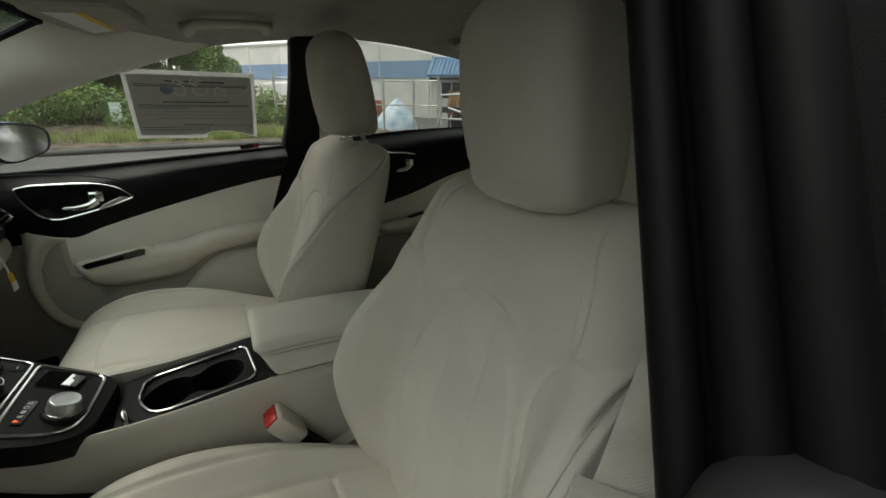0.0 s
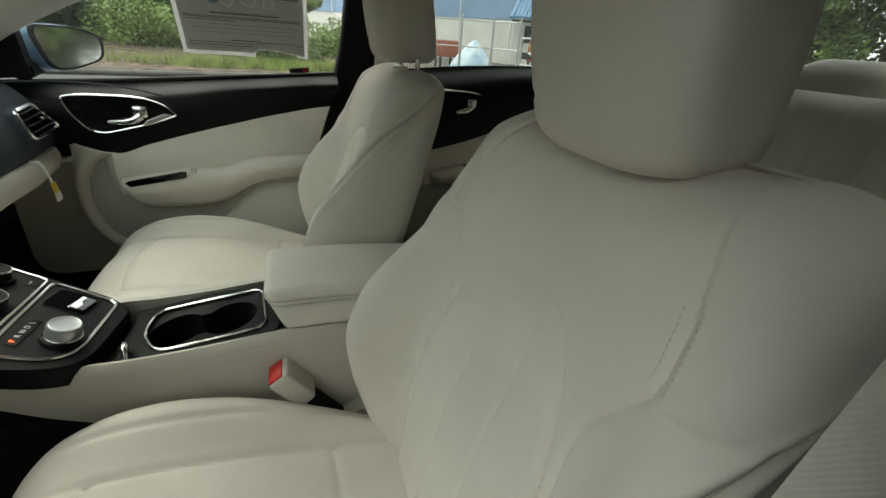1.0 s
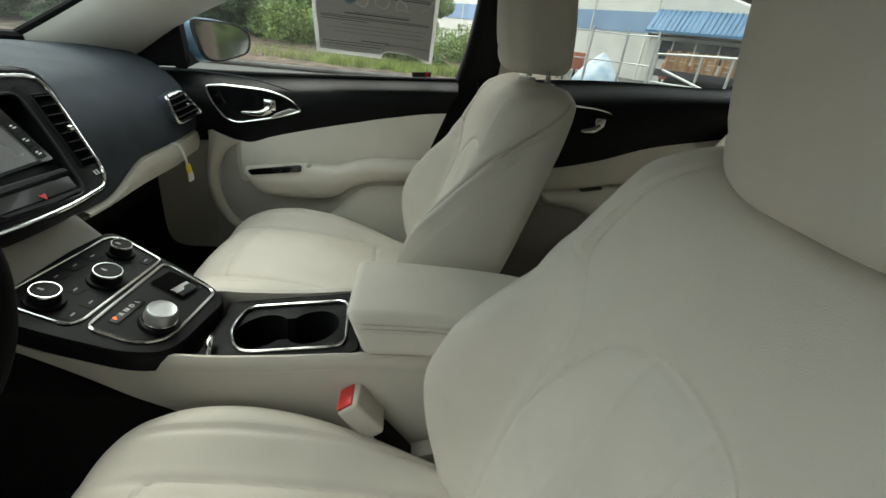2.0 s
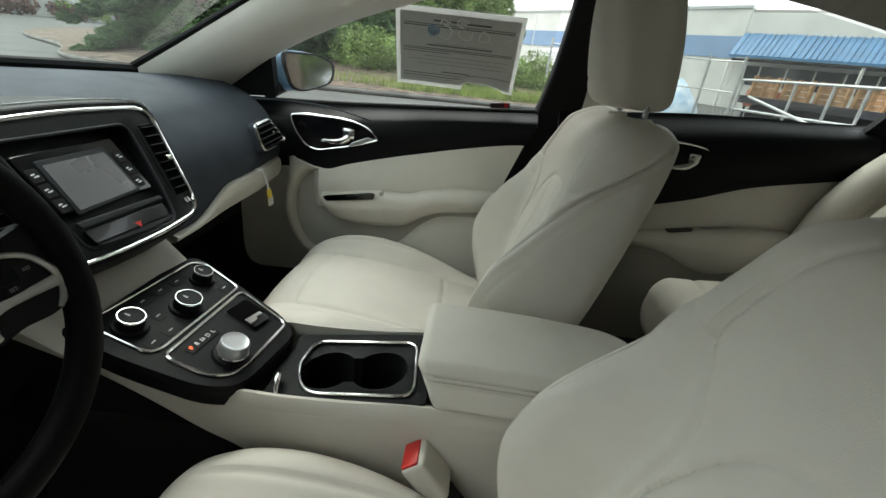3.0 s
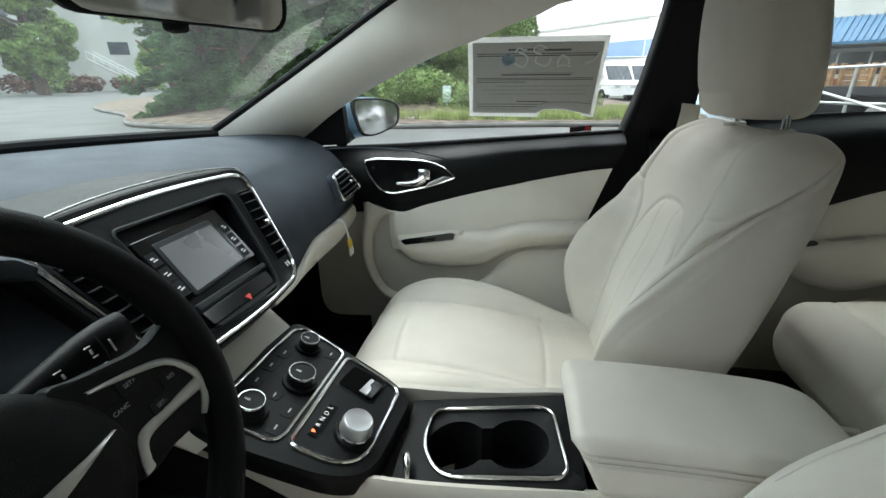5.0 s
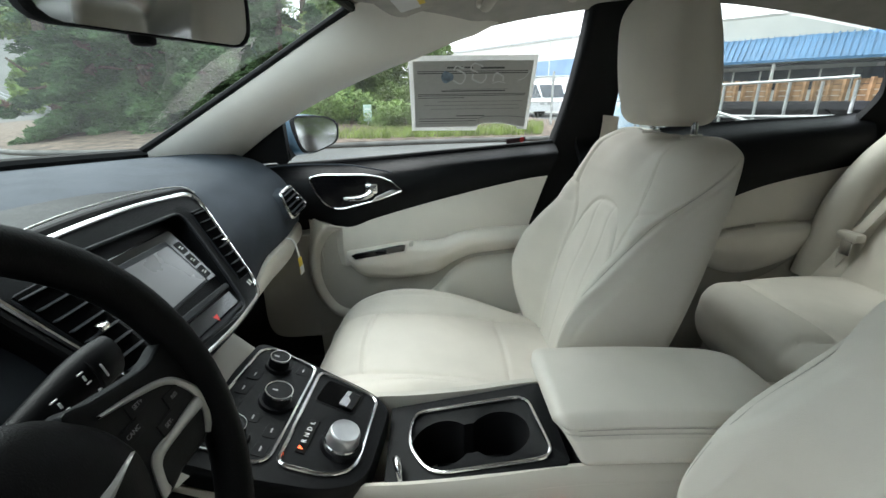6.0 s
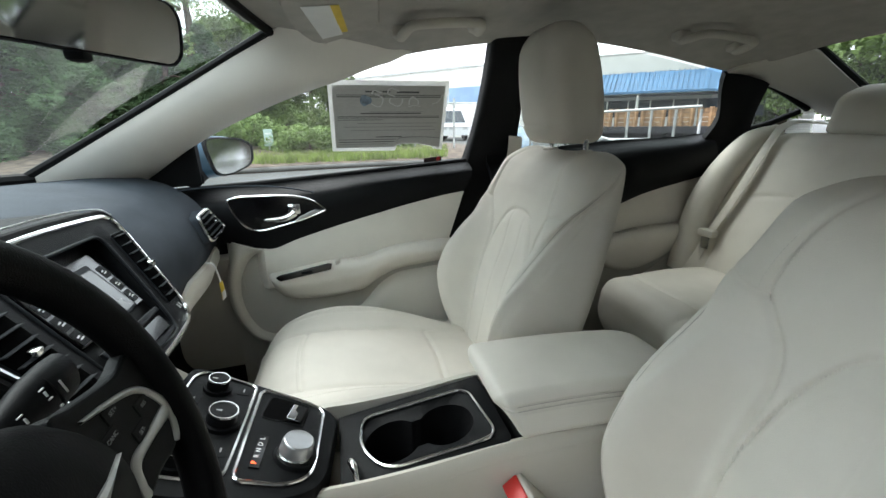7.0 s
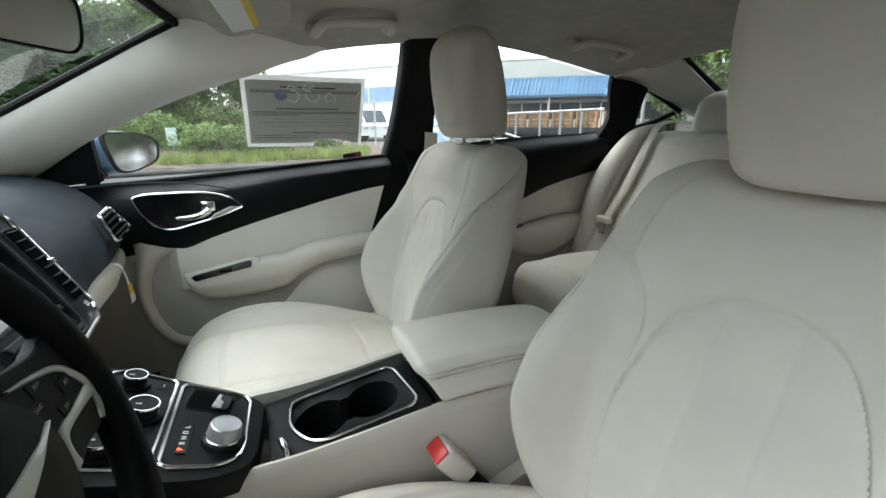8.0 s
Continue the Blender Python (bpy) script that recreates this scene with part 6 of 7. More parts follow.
kb = part("shift_knob", lathe([(0.010, 0.0), (0.0235, 0.0), (0.024, 0.003), (0.0228, 0.010), (0.0222, 0.0200), (0.0208, 0.0232), (0.0195, 0.0240), (0.0175, 0.0234), (0.010, 0.0232)], on_pose(0.678, -0.036, 0.008), 40), KNOB, con, "pale silver rotary gear knob")
part("knob_ring", lathe([(0.0226, 0.0), (0.0252, 0.0), (0.0250, 0.004), (0.0232, 0.006)], on_pose(0.678, -0.036, 0.008), 40, cap=False), CHROME, kb, "chrome ring")
part("gear_window", plate(on_panel([(0.622, -0.066), (0.628, -0.002), (0.641, -0.003), (0.635, -0.067)], 0.003), pn, 0.002, 0.0008), GLOSS, con, smooth=False)
for i, ch in enumerate("PRNDL"):
    x, y = 0.6285 + 0.0011 * i, -0.058 + 0.012 * i
    words(ch, Matrix.Translation((x, y, panel_z(x) + 0.0056)) @ Vector(pn).to_track_quat("Z", "Y").to_matrix().to_4x4(), 0.010, ORANGE if i == 0 else WHITE, con, "gear_letter")
# no hole here: the slot's darkness is a flat black plate
part("parking_brake_slot", plate(on_panel(rpoly([(0.624, 0.042), (0.634, 0.094), (0.674, 0.086), (0.662, 0.034)], 0.007, 5), 0.0034), pn, 0.0008), VOID, con, "flat black plate painted as the brake slot's dark depth", smooth=False)
part("slot_lip", tube(on_panel(rpoly([(0.622, 0.040), (0.632, 0.096), (0.692, 0.082), (0.683, 0.028)], 0.008, 5), 0.0030), 0.0014, 6, closed=True, dense=1), BLACK, con)
sw = part("parking_brake_switch", plate(on_panel(rpoly([(0.664, 0.036), (0.673, 0.074), (0.689, 0.069), (0.680, 0.032)], 0.003, 4), 0.004), pn, 0.006, 0.002), GLOSS, con, "black parking brake switch with chrome face", smooth=False)
part("switch_face", plate(on_panel(rpoly([(0.659, 0.037), (0.668, 0.073), (0.675, 0.071), (0.6715, 0.058), (0.676, 0.050), (0.672, 0.034)], 0.0015, 3), 0.0075), pn, 0.004, 0.0012), CHROME, sw, "stepped chrome face", smooth=False)
# cup holder deck with a double well
ZD = lambda x: 0.632 + 0.17 * (x - 0.77)
cx, cy, nn_ = 0.866, -0.002, 120
th = np.linspace(0, 2 * np.pi, nn_, endpoint=False)
outer, inner = [], []
trim_l = radial(rpoly([(0.769, -0.004), (0.778, 0.064), (0.962, 0.060), (0.975, -0.072), (0.803, -0.067)], [0.03, 0.022, 0.026, 0.026, 0.03], 8), (cx, cy), nn_)
for t in th:
    dx, dy = math.cos(t), math.sin(t)
    k = min(0.128 / max(abs(dx), 1e-6), (0.094 if dy > 0 else 0.080) / max(abs(dy), 1e-6))
    outer.append((cx + dx * k, cy + dy * k))
    rbest = 0.0
    for ox in (-0.044, 0.043):
        disc = 0.046**2 - (ox * dy) ** 2
        if disc > 0:
            rbest = max(rbest, ox * dx + math.sqrt(disc))
    rbest = max(rbest, 0.030)
    inner.append((cx + dx * rbest, cy + dy * rbest))
lay = lambda pts, h: [(x, y, ZD(x) + h) for x, y in pts]
mid = [((a_[0] * 0.12 + b_[0] * 0.88), (a_[1] * 0.12 + b_[1] * 0.88)) for a_, b_ in zip(inner, trim_l)]
rows = [lay(outer, -0.03), lay(outer, 0.0), lay(trim_l, 0.003), lay(mid, 0.0), lay(inner, -0.004), lay(inner, -0.006)]
part("cup_well", sheet([lay(inner, -0.006), lay([(cx + (x - cx) * 0.96, cy + (y - cy) * 0.96) for x, y in inner], -0.09), lay([(cx + (x - cx) * 0.02, cy + (y - cy) * 0.02) for x, y in inner], -0.09)], closed_v=True), MATT, con, "deep black cup well")
part("cup_holder", sheet(rows, closed_v=True), BLACK, con, "black double cup holder")
part("cup_trim", tube(lay(trim_l, 0.005), 0.0028, 8, closed=True, dense=1), CHROME, con, "chrome outline of the cup holder")
part("console_latch", tube([(0.762, -0.070, 0.636), (0.759, -0.058, 0.648), (0.755, -0.044, 0.648), (0.753, -0.034, 0.640)], [0.004, 0.0058, 0.0058, 0.004], 10), CHROME, con, "small chrome latch")
# armrest lid with rounded ends and a double seam
ARM_X, ARM_L = 0.974, 0.372


def arm_mid(s):
    return 0.703 + 0.012 * s - 0.030 * s * s


def arm_section(s, n=440):
    u0, u1 = s * ARM_L, (1 - s) * ARM_L
    ef = (1 - max(0.0, 1 - u0 / 0.022) ** 3.2) ** (1 / 3.2)
    eb = (1 - max(0.0, 1 - u1 / 0.10) ** 2.4) ** (1 / 2.4)
    e = max(0.02, ef * eb)
    H, W = 0.0325 * (0.35 + 0.65 * e) if s < 0.5 else 0.0325 * e, 0.112 - 0.030 * (1 - e)
    q = rrect(W, H, 0.015 * e, n)
    up = (q[:, 1] + H) / (2 * H)
    gr = (relief(0.0036, 0.0021, q[:, 1] - 0.0085) + relief(0.0036, 0.0021, q[:, 1] - 0.0150)) * e
    y = Y0 - 0.006 + q[:, 0] * (1 - 0.22 * up) * (1 - gr / 0.10)
    z = arm_mid(s) + q[:, 1] + 0.006 * (1 - (q[:, 0] / 0.12) ** 2) * sstep(0.0, H, q[:, 1]) * e
    x = ARM_X + ARM_L * s + 0.028 * (1 - up) * sstep(0.22, 0.0, s)
    return np.c_[x, y, z]


ts = (1 - np.cos(np.linspace(0, np.pi, 90))) / 2
lid = part("armrest_lid", sheet([arm_section(s) for s in ts], closed_v=True, cap=True), LEATHER, con, "cream padded armrest lid")
for sg in (-1, 1):
    for dz in (0.006, 0.018):
        part("stitching", stitch([(ARM_X + ARM_L * s, Y0 - 0.006 + sg * 0.1125 * (1 - 0.22 * (dz + 0.0325) / 0.065), arm_mid(s) + dz) for s in np.linspace(0.10, 0.70, 50)]), THREAD, lid, "row of grey-beige stitches")
    for dz in (0.0085, 0.0150):
        part("seam", tube([(ARM_X + ARM_L * s + 0.006 * sstep(0.22, 0.0, s), Y0 - 0.006 + sg * (0.1095 * (1 - 0.22 * (dz + 0.0325) / 0.065) - 0.0005), arm_mid(s) + dz) for s in np.linspace(0.06, 0.74, 40)], 0.0006, 6, dense=2), SEAM_SHADE, lid, "thin darker tube painting the fold shade along the lid")
# black filler box: the gap's shade below the lid, put in as colour
part("lid_gap_shade", rbox(1.01, 1.33, Y0 - 0.104, Y0 + 0.092, 0.60, 0.664, 0.006), MATT, con, "black box painted as the shaded gap under the lid")


# ---- loose and fixed small things ----
# open driver's door, swung out ahead of the camera's doorway
dd = tagged(thing("door_3", (0.25, -0.80, 0.3), "open driver door with a cream and black inner lining", "car door"), kind="structure")
hinge, swing = Vector((0.22, -0.80, 0)), radians(-68)
bm = bmesh.new()
rbox(0, 0.95, -0.05, 0.05, 0.28, 0.95, 0.02, bm=bm)
bmesh.ops.transform(bm, verts=bm.verts, matrix=Matrix.Translation(hinge) @ Matrix.Rotation(swing, 4, "Z"))
part("door_shell", bm, MATT, dd)
lining = Matrix.Translation(hinge) @ Matrix.Rotation(swing, 4, "Z")
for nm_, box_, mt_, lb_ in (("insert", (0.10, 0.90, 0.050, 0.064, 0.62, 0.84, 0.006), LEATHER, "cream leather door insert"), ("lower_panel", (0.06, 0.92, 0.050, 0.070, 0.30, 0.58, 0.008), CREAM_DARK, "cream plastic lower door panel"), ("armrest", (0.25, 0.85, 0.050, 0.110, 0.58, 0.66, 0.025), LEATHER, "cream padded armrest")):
    bm = rbox(*box_, 3)
    bmesh.ops.transform(bm, verts=bm.verts, matrix=lining)
    part(nm_, bm, mt_, dd, lb_)


# unseen plain wall, added beside the open doorway to block daylight
setting("wall_beside_light_block", rbox(0.2, 6.0, -2.15, -1.95, 0, 3.3, 0), material("plain_dark_wall", (0.06, 0.06, 0.057), 0.9, vary=0.1, scale=1.0), "unseen dark wall added beside the car to block light", "wall", smooth=False)


# unseen wall, added so less low sky reaches the driver's seat
setting("wall_ahead_light_block", rbox(-13.0, -12.7, -16, 5.5, 0, 6.5, 0), material("plain_brown_wall", (0.14, 0.13, 0.12), 0.9, vary=0.1, scale=0.6), "unseen dull wall added ahead to block low sky light", "wall", smooth=False)

# driver-side pillar front: rubber weatherstrips along the doorway
for k, (yy, xx) in enumerate(((-0.772, 1.098), (-0.800, 1.108), (-0.825, 1.122))):
    pts = [(xx + 0.21 * (z - 0.9) if z > 0.9 else xx - 0.05 * (0.9 - z), yy + 0.44 * (max(z, 0.85) - 1.0), z) for z in np.linspace(0.35, 1.33, 14)]
    setting("trim_door_seal", tube(pts, 0.011 + 0.003 * k, 10, dense=3), RUBBER, "black rubber door seal", "seal")
rows = []
for z in np.linspace(0.35, 1.34, 24):
    xx = 1.112 + (0.21 * (z - 0.9) if z > 0.9 else -0.05 * (0.9 - z))
    yy = 0.44 * (max(z, 0.85) - 1.0)
    rows.append([(xx + a, yy - b, z) for a, b in ((0.0, 0.765), (0.004, 0.80), (0.02, 0.84), (0.12, 0.86), (0.14, 0.80), (0.12, 0.745), (0.02, 0.752))])
setting("trim_door_jamb", sheet(rows, closed_v=True, cap=True), MATT, "black lining of the driver's door pillar edge", "pillar trim")
bm = rbox(1.085, 1.40, -0.92, -0.772, 0.28, 1.062, 0.04, 4)
for v in bm.verts:
    if v.co.z > 0.6:
        v.co.z -= 0.25 * (v.co.x - 1.085)
setting("trim_pillar_foot", bm, material("dark_grey_plastic", (0.017, 0.017, 0.019), 0.5, vary=0.1, bump=0.1, bump_scale=1500, spec=0.3), "dark grey lower lining of the driver's door pillar", "pillar trim")


def seat_belt(name, pts, across, label, w=0.0235):
    b = thing(name, pts[0], label, "seat belt")
    part("webbing", ribbon(pts, w, 0.0011, across, dense=10), WEB, b, "cream woven webbing")
    return b


db = seat_belt("seat_belt", [(1.318, -0.680, 1.20), (1.262, -0.682, 1.03), (1.237, -0.684, 0.96), (1.213, -0.686, 0.89), (1.19, -0.686, 0.80), (1.17, -0.684, 0.45)], (0.5, -0.85, 0.1), "cream seat belt hanging on the driver's door pillar")
bm = plate([tuple(Vector((1.204, -0.690, 0.872)) + Vector(v)) for v in ((-0.024, 0.030, 0.015), (0.016, -0.028, 0.015), (0.018, -0.030, -0.018), (-0.026, 0.033, -0.018))], (-0.86, -0.5, 0), 0.014, 0.004)
part("tongue", bm, CREAM, db, "cream plastic belt tongue")
part("tongue_blade", plate([tuple(Vector((1.196, -0.690, 0.842)) + Vector(v)) for v in ((-0.012, 0.016, 0.015), (0.008, -0.014, 0.015), (0.007, -0.012, -0.03), (-0.011, 0.015, -0.03))], (-0.86, -0.5, 0), 0.003), STEEL, db, smooth=False)
part("shoulder_ring", tube([(1.305, -0.69, 1.195), (1.32, -0.675, 1.215), (1.335, -0.69, 1.195), (1.32, -0.695, 1.18)], 0.008, 8, closed=True), CREAM, db)
pb = seat_belt("seat_belt", [(1.322, 0.712, 1.085), (1.320, 0.708, 1.06), (1.314, 0.715, 0.95), (1.30, 0.72, 0.6), (1.29, 0.72, 0.35)], (1, 0.1, 0), "cream seat belt on the passenger door pillar")
rb = seat_belt("seat_belt", [(2.33, 0.53, 1.115), (2.20, 0.545, 1.115), (2.135, 0.545, 1.06), (2.055, 0.565, 0.88), (2.005, 0.59, 0.755), (1.985, 0.61, 0.66)], (0.2, 1, 0.25), "cream rear seat belt lying over the bench backrest", 0.016)
part("tongue", rbox(1.978, 2.010, 0.557, 0.622, 0.742, 0.768, 0.008), CREAM, rb, "cream plastic belt tongue")
part("tongue_blade", rbox(1.985, 1.99, 0.572, 0.606, 0.70, 0.742, 0.002), STEEL, rb)


def buckle(base, label):
    """Cream buckle head with a red press button on a dark stalk."""
    b = thing("belt_buckle", base, label, "belt buckle")
    m = Matrix.Translation(base) @ Matrix.Rotation(radians(-38), 4, "Y")
    def put(bm):
        bmesh.ops.transform(bm, verts=bm.verts, matrix=m)
        return bm
    part("housing", put(rbox(-0.019, 0.019, -0.026, 0.026, -0.045, 0.030, 0.007, 3)), CREAM, b, "cream plastic housing")
    part("button", put(rbox(-0.016, 0.011, -0.021, 0.021, 0.024, 0.0335, 0.002)), REDBTN, b, "red release button")
    part("stalk", put(rbox(-0.009, 0.009, -0.018, 0.018, -0.16, -0.040, 0.004)), MATT, b, "black webbing stalk")
    return b


buckle((1.005, -0.118, 0.585), "cream belt buckle with red button beside the driver seat")

# window sticker, cut away at its lower edge
st_ = thing("window_sticker", (0.93, 0.74, 1.15), "back of a grey price sticker with white border on the window", "sticker")


def on_glass(x, z, lift=0.0):
    return (x, 0.81 - 0.44 * (z - 1.0) + 0.004 - lift, z - 0.44 * lift)


outl = [(0.762, 1.243), (1.108, 1.243), (1.104, 1.046), (1.074, 1.050), (1.071, 1.057), (1.027, 1.066), (0.971, 1.067), (0.958, 1.062), (0.952, 1.046), (0.763, 1.048)]
part("backing", plate([on_glass(x, z) for x, z in outl], (0, 0.915, 0.40), 0.0006), paper_material("white_paper", (0.8, 0.8, 0.78)), st_, smooth=False)
inn = [(0.774, 1.231), (1.097, 1.231), (1.094, 1.054), (1.057, 1.062), (1.026, 1.069), (0.971, 1.070), (0.956, 1.064), (0.949, 1.058), (0.774, 1.058)]
STKG = paper_material("grey_paper", (0.57, 0.56, 0.54))
part("print_field", plate([on_glass(x, z, 0.0009) for x, z in inn], (0, -0.915, -0.40), 0.0004), STKG, st_, "grey printed field", smooth=False)
BARS = material("faint_print", (0.13, 0.13, 0.13), 0.7, vary=0.1)
PALE = material("worn_print", (0.33, 0.33, 0.32), 0.7, vary=0.15, scale=60)
for z, a, b, h_, mt in ((1.213, 0.865, 0.935, 0.004, BARS), (1.2115, 0.955, 1.02, 0.0045, BARS), (1.205, 0.785, 1.085, 0.0018, BARS), (1.200, 0.785, 1.085, 0.0024, BARS), (1.155, 0.850, 1.028, 0.003, BARS), (1.1475, 0.784, 1.085, 0.0016, BARS),
                        (1.1435, 0.784, 1.085, 0.0018, BARS), (1.138, 0.784, 0.914, 0.0016, BARS), (1.160, 0.875, 1.035, 0.0014, PALE), (1.128, 0.84, 1.08, 0.0014, PALE), (1.118, 0.80, 1.07, 0.0014, PALE), (1.108, 0.82, 1.075, 0.0014, PALE),
                        (1.088, 0.893, 0.974, 0.0024, BARS), (1.081, 0.784, 0.955, 0.0016, BARS), (1.074, 0.784, 0.950, 0.0018, BARS), (1.068, 0.784, 0.93, 0.0012, PALE)):
    part("printed_bar", plate([on_glass(a, z, 0.0016), on_glass(b, z, 0.0016), on_glass(b, z + h_, 0.0016), on_glass(a, z + h_, 0.0016)], (0, -0.915, -0.40), 0.0003), mt, st_, smooth=False)
part("blue_patch", plate([on_glass(0.866 + 0.017 * math.cos(t), 1.192 + 0.014 * math.sin(t) * (1 + 0.2 * math.cos(3 * t)), 0.0020) for t in np.linspace(0, 6.28, 18, endpoint=False)], (0, -0.915, -0.40), 0.0003), material("faded_blue_patch", (0.26, 0.33, 0.42), 0.7, vary=0.3, scale=50), st_, smooth=False)
for x0, z0, rx_, rz_, a0, a1 in ((0.897, 1.192, 0.018, 0.016, -2.6, 1.9), (0.898, 1.212, 0.014, 0.005, 0.2, 3.6), (0.945, 1.214, 0.016, 0.010, 0.0, 4.9), (0.953, 1.192, 0.019, 0.014, 2.6, 6.6), (1.005, 1.186, 0.014, 0.014, -0.4, 3.5)):
    pts = [on_glass(x0 + rx_ * math.cos(t), z0 + rz_ * math.sin(t) + 0.002 * math.cos(3 * t), 0.0022) for t in np.linspace(a0, a1, 9)]
    part("scribble", tube(pts, 0.0022, 5, dense=3), WHITE, st_)
part("scribble", tube([on_glass(0.990, 1.175, 0.002), on_glass(1.008, 1.179, 0.002), on_glass(1.026, 1.175, 0.002)], 0.0012, 5), WHITE, st_)
part("scribble", tube([on_glass(1.060, 1.182, 0.002), on_glass(1.078, 1.189, 0.002), on_glass(1.092, 1.208, 0.002)], 0.0013, 5), WHITE, st_)
part("fold_line", tube([on_glass(0.958, 1.068, 0.002), on_glass(0.966, 1.085, 0.002), on_glass(1.033, 1.088, 0.003), on_glass(1.092, 1.083, 0.002)], [0.0008, 0.0014, 0.001, 0.0014], 5), PALE, st_, "pale crease")
rd = thing("small_sticker", on_glass(1.078, 1.022), "small red and black label at the window's lower edge", "sticker")
part("label", plate([on_glass(x, z, 0.001) for x, z in ((1.048, 1.004), (1.106, 1.010), (1.104, 1.025), (1.046, 1.018))], (0, -0.915, -0.4), 0.0005), material("maroon_print", (0.05, 0.02, 0.022), 0.5), rd, smooth=False)
part("dot", plate([on_glass(1.094 + 0.007 * math.cos(t), 1.0165 + 0.007 * math.sin(t), 0.0018) for t in np.linspace(0, 6.28, 14, endpoint=False)], (0, -0.915, -0.4), 0.0004), REDBTN, rd, smooth=False)

# paper tag on the glovebox strip
tg = thing("paper_tag", (0.445, 0.565, 0.80), "white and yellow paper tag hanging from the glovebox strip", "tag")
part("string", ribbon([(0.435, 0.545, 0.80), (0.450, 0.555, 0.79), (0.455, 0.565, 0.755), (0.455, 0.57, 0.735)], 0.004, 0.0006, (0.2, 1, 0)), WHITE, tg)
part("tag_card", ribbon([(0.456, 0.57, 0.738), (0.457, 0.573, 0.715), (0.455, 0.577, 0.692)], 0.010, 0.0006, (0.2, 1, 0)), YELLOW, tg, "yellow and white card")
part("tag_foot", ribbon([(0.457, 0.574, 0.712), (0.4575, 0.576, 0.70), (0.456, 0.578, 0.688)], 0.0105, 0.0009, (0.2, 1, 0)), WHITE, tg)

# rear-view mirror
rv = thing("rear_view_mirror", (0.52, 0.0, 1.25), "black-framed interior rear-view mirror", "mirror")
RC = Vector((0.535, -0.012, 1.238))
RM = Matrix.Translation(RC) @ Matrix.Rotation(radians(-22), 4, "Z") @ Matrix.Rotation(radians(6), 4, "Y")
q = rrect(0.128, 0.038, 0.026, 60)
rows = [[tuple(RM @ Vector((d_, a_ * s_, b_ * s_))) for a_, b_ in q] for s_, d_ in ((0.55, -0.035), (0.9, -0.028), (1.0, -0.012), (1.0, 0.0), (0.97, 0.003), (0.93, 0.003))]
part("housing", sheet(rows, closed_v=True), MATT, rv, "black plastic housing")
part("mirror_glass", plate([tuple(RM @ Vector((0.0015, a_ * 0.945, b_ * 0.94))) for a_, b_ in q], tuple(RM.to_3x3() @ Vector((1, 0, 0))), 0.001), MIRROR, rv, "silvered glass", smooth=False)
part("stem", tube([tuple(RM @ Vector((-0.03, 0, 0))), tuple(RM @ Vector((-0.08, 0.005, 0.03))), (0.43, 0.02, 1.318)], 0.013, 10), MATT, rv)
part("sensor_tab", rbox(0.505, 0.525, -0.03, -0.008, 1.192, 1.206, 0.005), MATT, rv)

# wing mirror outside the passenger window
wm = thing("wing_mirror", (0.44, 0.84, 0.98), "ice blue wing mirror on the passenger door", "mirror")
MC = Vector((0.454, 0.938, 1.030))
MM = Matrix.Translation(MC) @ Matrix.Rotation(radians(-28), 4, "Z") @ Matrix.Rotation(radians(-3), 4, "Y")
MID = (-0.022, 0.004)
glass_l = radial(smooth_loop([(-0.117, 0.050), (-0.075, 0.056), (0.009, 0.052), (0.060, 0.036), (0.070, 0.014), (0.055, -0.022), (-0.004, -0.040), (-0.056, -0.047), (-0.092, -0.038), (-0.108, -0.009)], 90), MID, 64)
shell_l = radial(smooth_loop([(-0.140, 0.060), (-0.110, 0.065), (-0.034, 0.067), (0.054, 0.055), (0.103, 0.031), (0.097, -0.004), (0.071, -0.033), (-0.048, -0.056), (-0.113, -0.052), (-0.140, -0.034)], 90), MID, 64)


def mirror_row(loop, k, d_):
    return [tuple(MM @ Vector((d_, MID[0] + (a_ - MID[0]) * k, MID[1] + (b_ - MID[1]) * k))) for a_, b_ in loop]


blend_l = [(a_[0] * 0.3 + b_[0] * 0.7 * 1.06, a_[1] * 0.3 + b_[1] * 0.7 * 1.06) for a_, b_ in zip(shell_l, glass_l)]
part("housing", sheet([mirror_row(shell_l, 0.2, -0.15), mirror_row(shell_l, 0.6, -0.14), mirror_row(shell_l, 0.93, -0.10), mirror_row(shell_l, 1.0, -0.06), mirror_row(shell_l, 0.99, -0.02), mirror_row(blend_l, 1.0, 0.006), mirror_row(glass_l, 1.10, 0.012)], closed_v=True, cap=True), BODY, wm, "ice blue painted housing")
part("bezel", sheet([mirror_row(glass_l, 1.13, 0.008), mirror_row(glass_l, 1.11, 0.016), mirror_row(glass_l, 1.03, 0.017), mirror_row(glass_l, 0.97, 0.010)], closed_v=True), MATT, wm, "black rim")
part("mirror_glass", plate(mirror_row(glass_l, 1.01, 0.0135), tuple(MM.to_3x3() @ Vector((1, 0, 0))), 0.001), MIRROR, wm, "silvered glass", smooth=False)
part("foot", tube([(0.37, 0.79, 0.982), (0.37, 0.84, 0.985), (0.38, 0.875, 0.992)], [0.028, 0.024, 0.022], 12), MATT, wm, "black mirror foot")

# sun visor with its warning label
sv = thing("sun_visor", (0.75, 0.40, 1.345), "beige sun visor folded against the headliner", "sun visor")


def vis(u, v, h=0.0):
    """u: 0 at the hinge to 1 at the rear edge; v: 0 inboard to 1 outboard."""
    x = 0.700 + 0.055 * v**3 + (0.152 + 0.02 * v - 0.05 * v**3) * u
    y = 0.15 + (0.41 - 0.19 * u) * v
    z = 1.326 + 0.008 * u - 0.002 * v**2
    return (x, y, z - 0.006 - h)


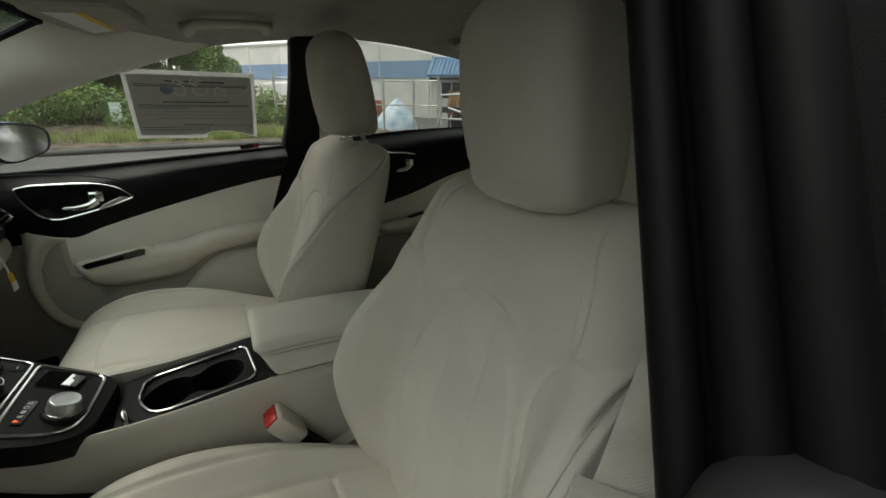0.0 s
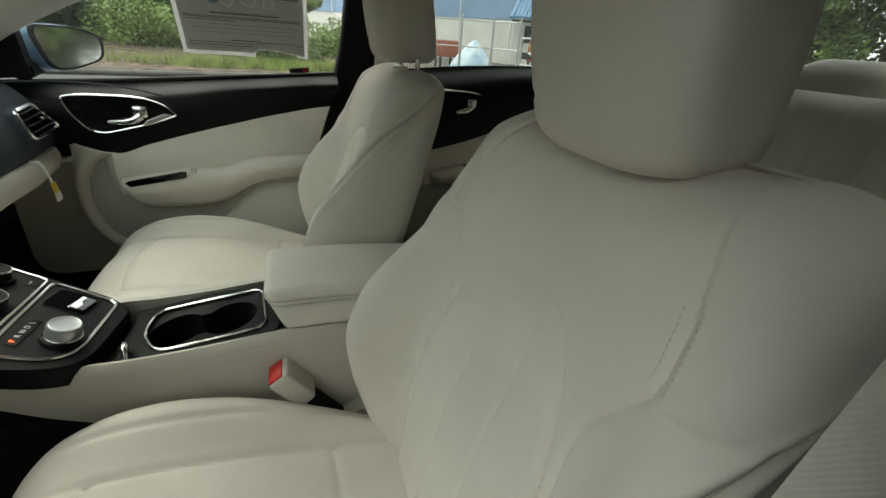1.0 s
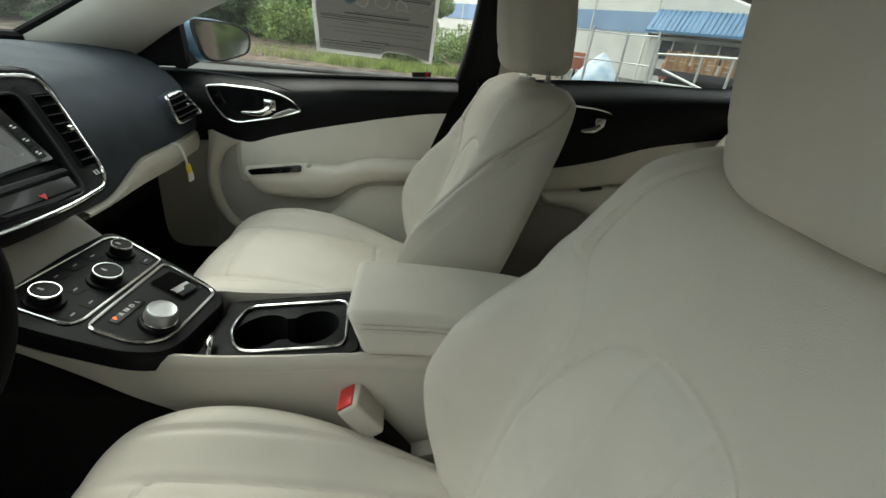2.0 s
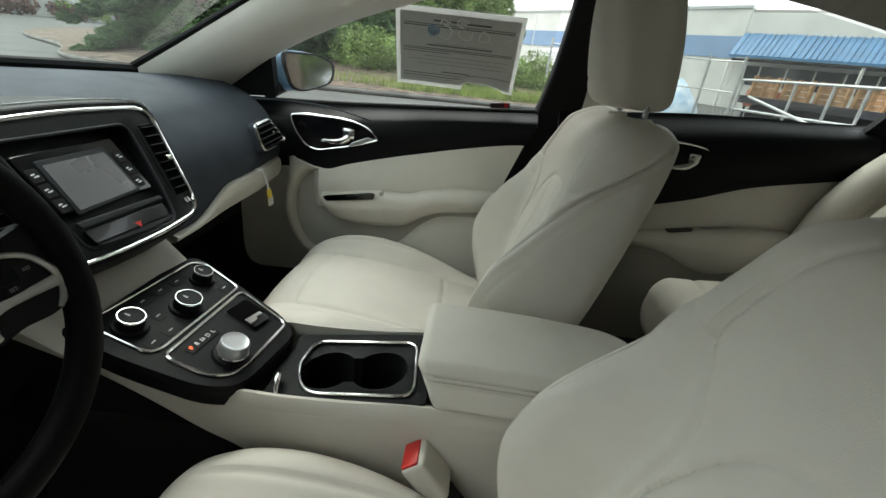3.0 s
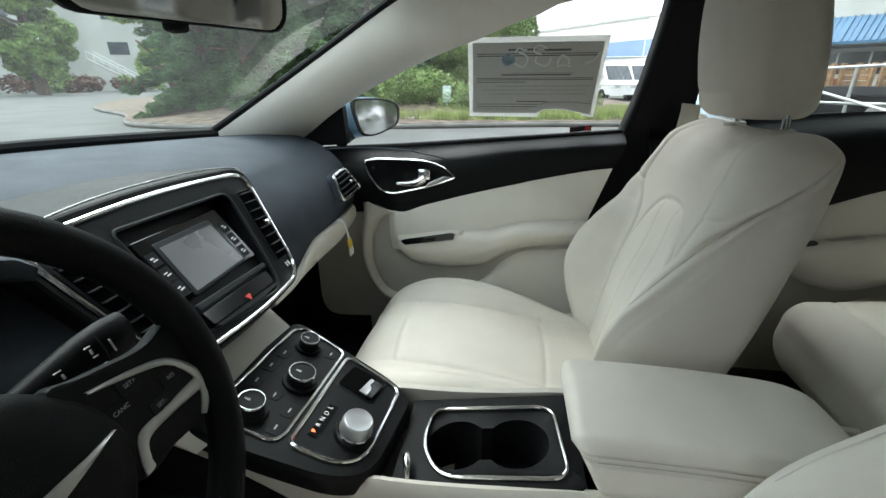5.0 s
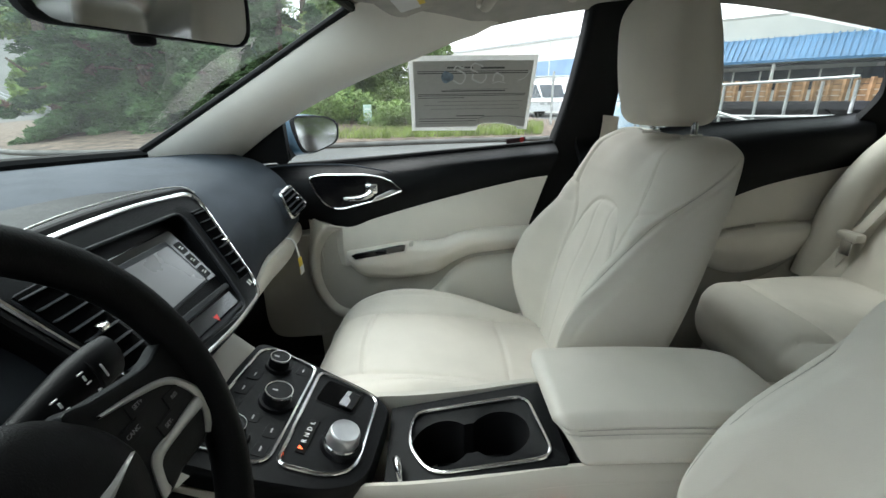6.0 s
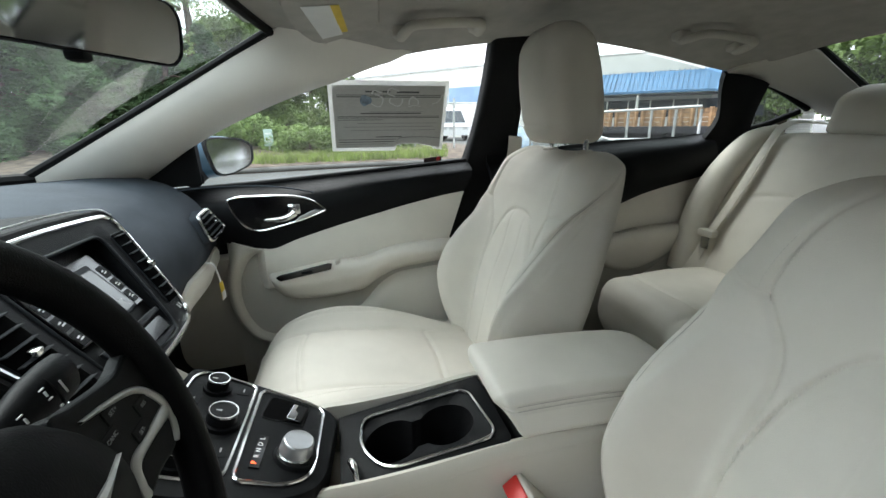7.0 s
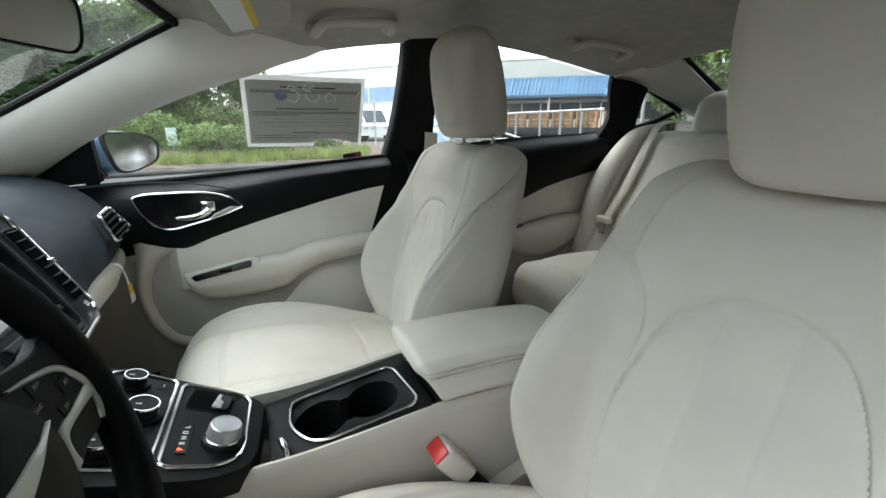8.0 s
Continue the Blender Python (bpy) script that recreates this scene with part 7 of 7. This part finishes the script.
uv = rrect(0.5, 0.5, 0.14, 60) + 0.5
rows = [[vis(0.5 + (u - 0.5) * s_, 0.5 + (v - 0.5) * s_, h_) for u, v in uv] for s_, h_ in ((0.9, -0.010), (1.0, -0.004), (1.0, 0.008), (0.96, 0.014), (0.5, 0.016), (0.03, 0.016))]
part("board", sheet(rows, closed_v=True, cap=True), LINER, sv, "beige cloth visor board")
part("warning_label", plate([vis(u, v, 0.0165) for u, v in ((0.20, 0.15), (0.50, 0.15), (0.50, 0.85), (0.20, 0.85))], (0, 0, -1), 0.0005), WHITE, sv, "white printed warning label", smooth=False)
part("label_edge", plate([vis(u, v, 0.0166) for u, v in ((0.50, 0.15), (0.59, 0.15), (0.59, 0.80), (0.50, 0.80))], (0, 0, -1), 0.0005), YELLOW, sv, "yellow label edge", smooth=False)
for i in range(3):
    part("printed_bar", plate([vis(u, v, 0.0172) for u, v in ((0.28 + 0.06 * i, 0.50), (0.31 + 0.06 * i, 0.50), (0.31 + 0.06 * i, 0.58), (0.28 + 0.06 * i, 0.58))], (0, 0, -1), 0.0003), BARS, sv, smooth=False)
part("hinge_rod", tube([vis(0.05, -0.02, 0.004), vis(0.05, 1.03, 0.004)], 0.006, 8, dense=1), CREAM, sv)


def grab_handle(xa, xb, label):
    g_ = thing("grab_handle", ((xa + xb) / 2, 0.58, 1.36), label, "grab handle", "roof handles")
    def pt(x, inn, drop):
        y = side(x)[0] - 0.118 - inn
        return (x, y, liner_z(x, y) - drop)
    bm = tube([pt(xa, 0.0, -0.004), pt(xa, 0.015, 0.020), pt(xa + 0.012, 0.075, 0.026), pt(xa + 0.04, 0.088, 0.026), pt((xa + xb) / 2, 0.09, 0.026), pt(xb - 0.04, 0.088, 0.026), pt(xb - 0.012, 0.075, 0.026), pt(xb, 0.015, 0.020), pt(xb, 0.0, -0.004)], [0.014, 0.013, 0.012, 0.012, 0.012, 0.012, 0.012, 0.013, 0.014], 12, flat=0.9)
    part("grip", bm, CREAM, g_, "cream plastic grip")
    for x in (xa, xb):
        p_ = pt(x, 0.006, 0.006)
        part("foot", rbox(x - 0.020, x + 0.020, p_[1] - 0.022, p_[1] + 0.018, p_[2] - 0.014, p_[2] + 0.016, 0.010, 3), CREAM, g_)


grab_handle(0.945, 1.135, "cream grab handle above the front passenger window")
grab_handle(1.735, 1.94, "cream grab handle above the rear passenger window")
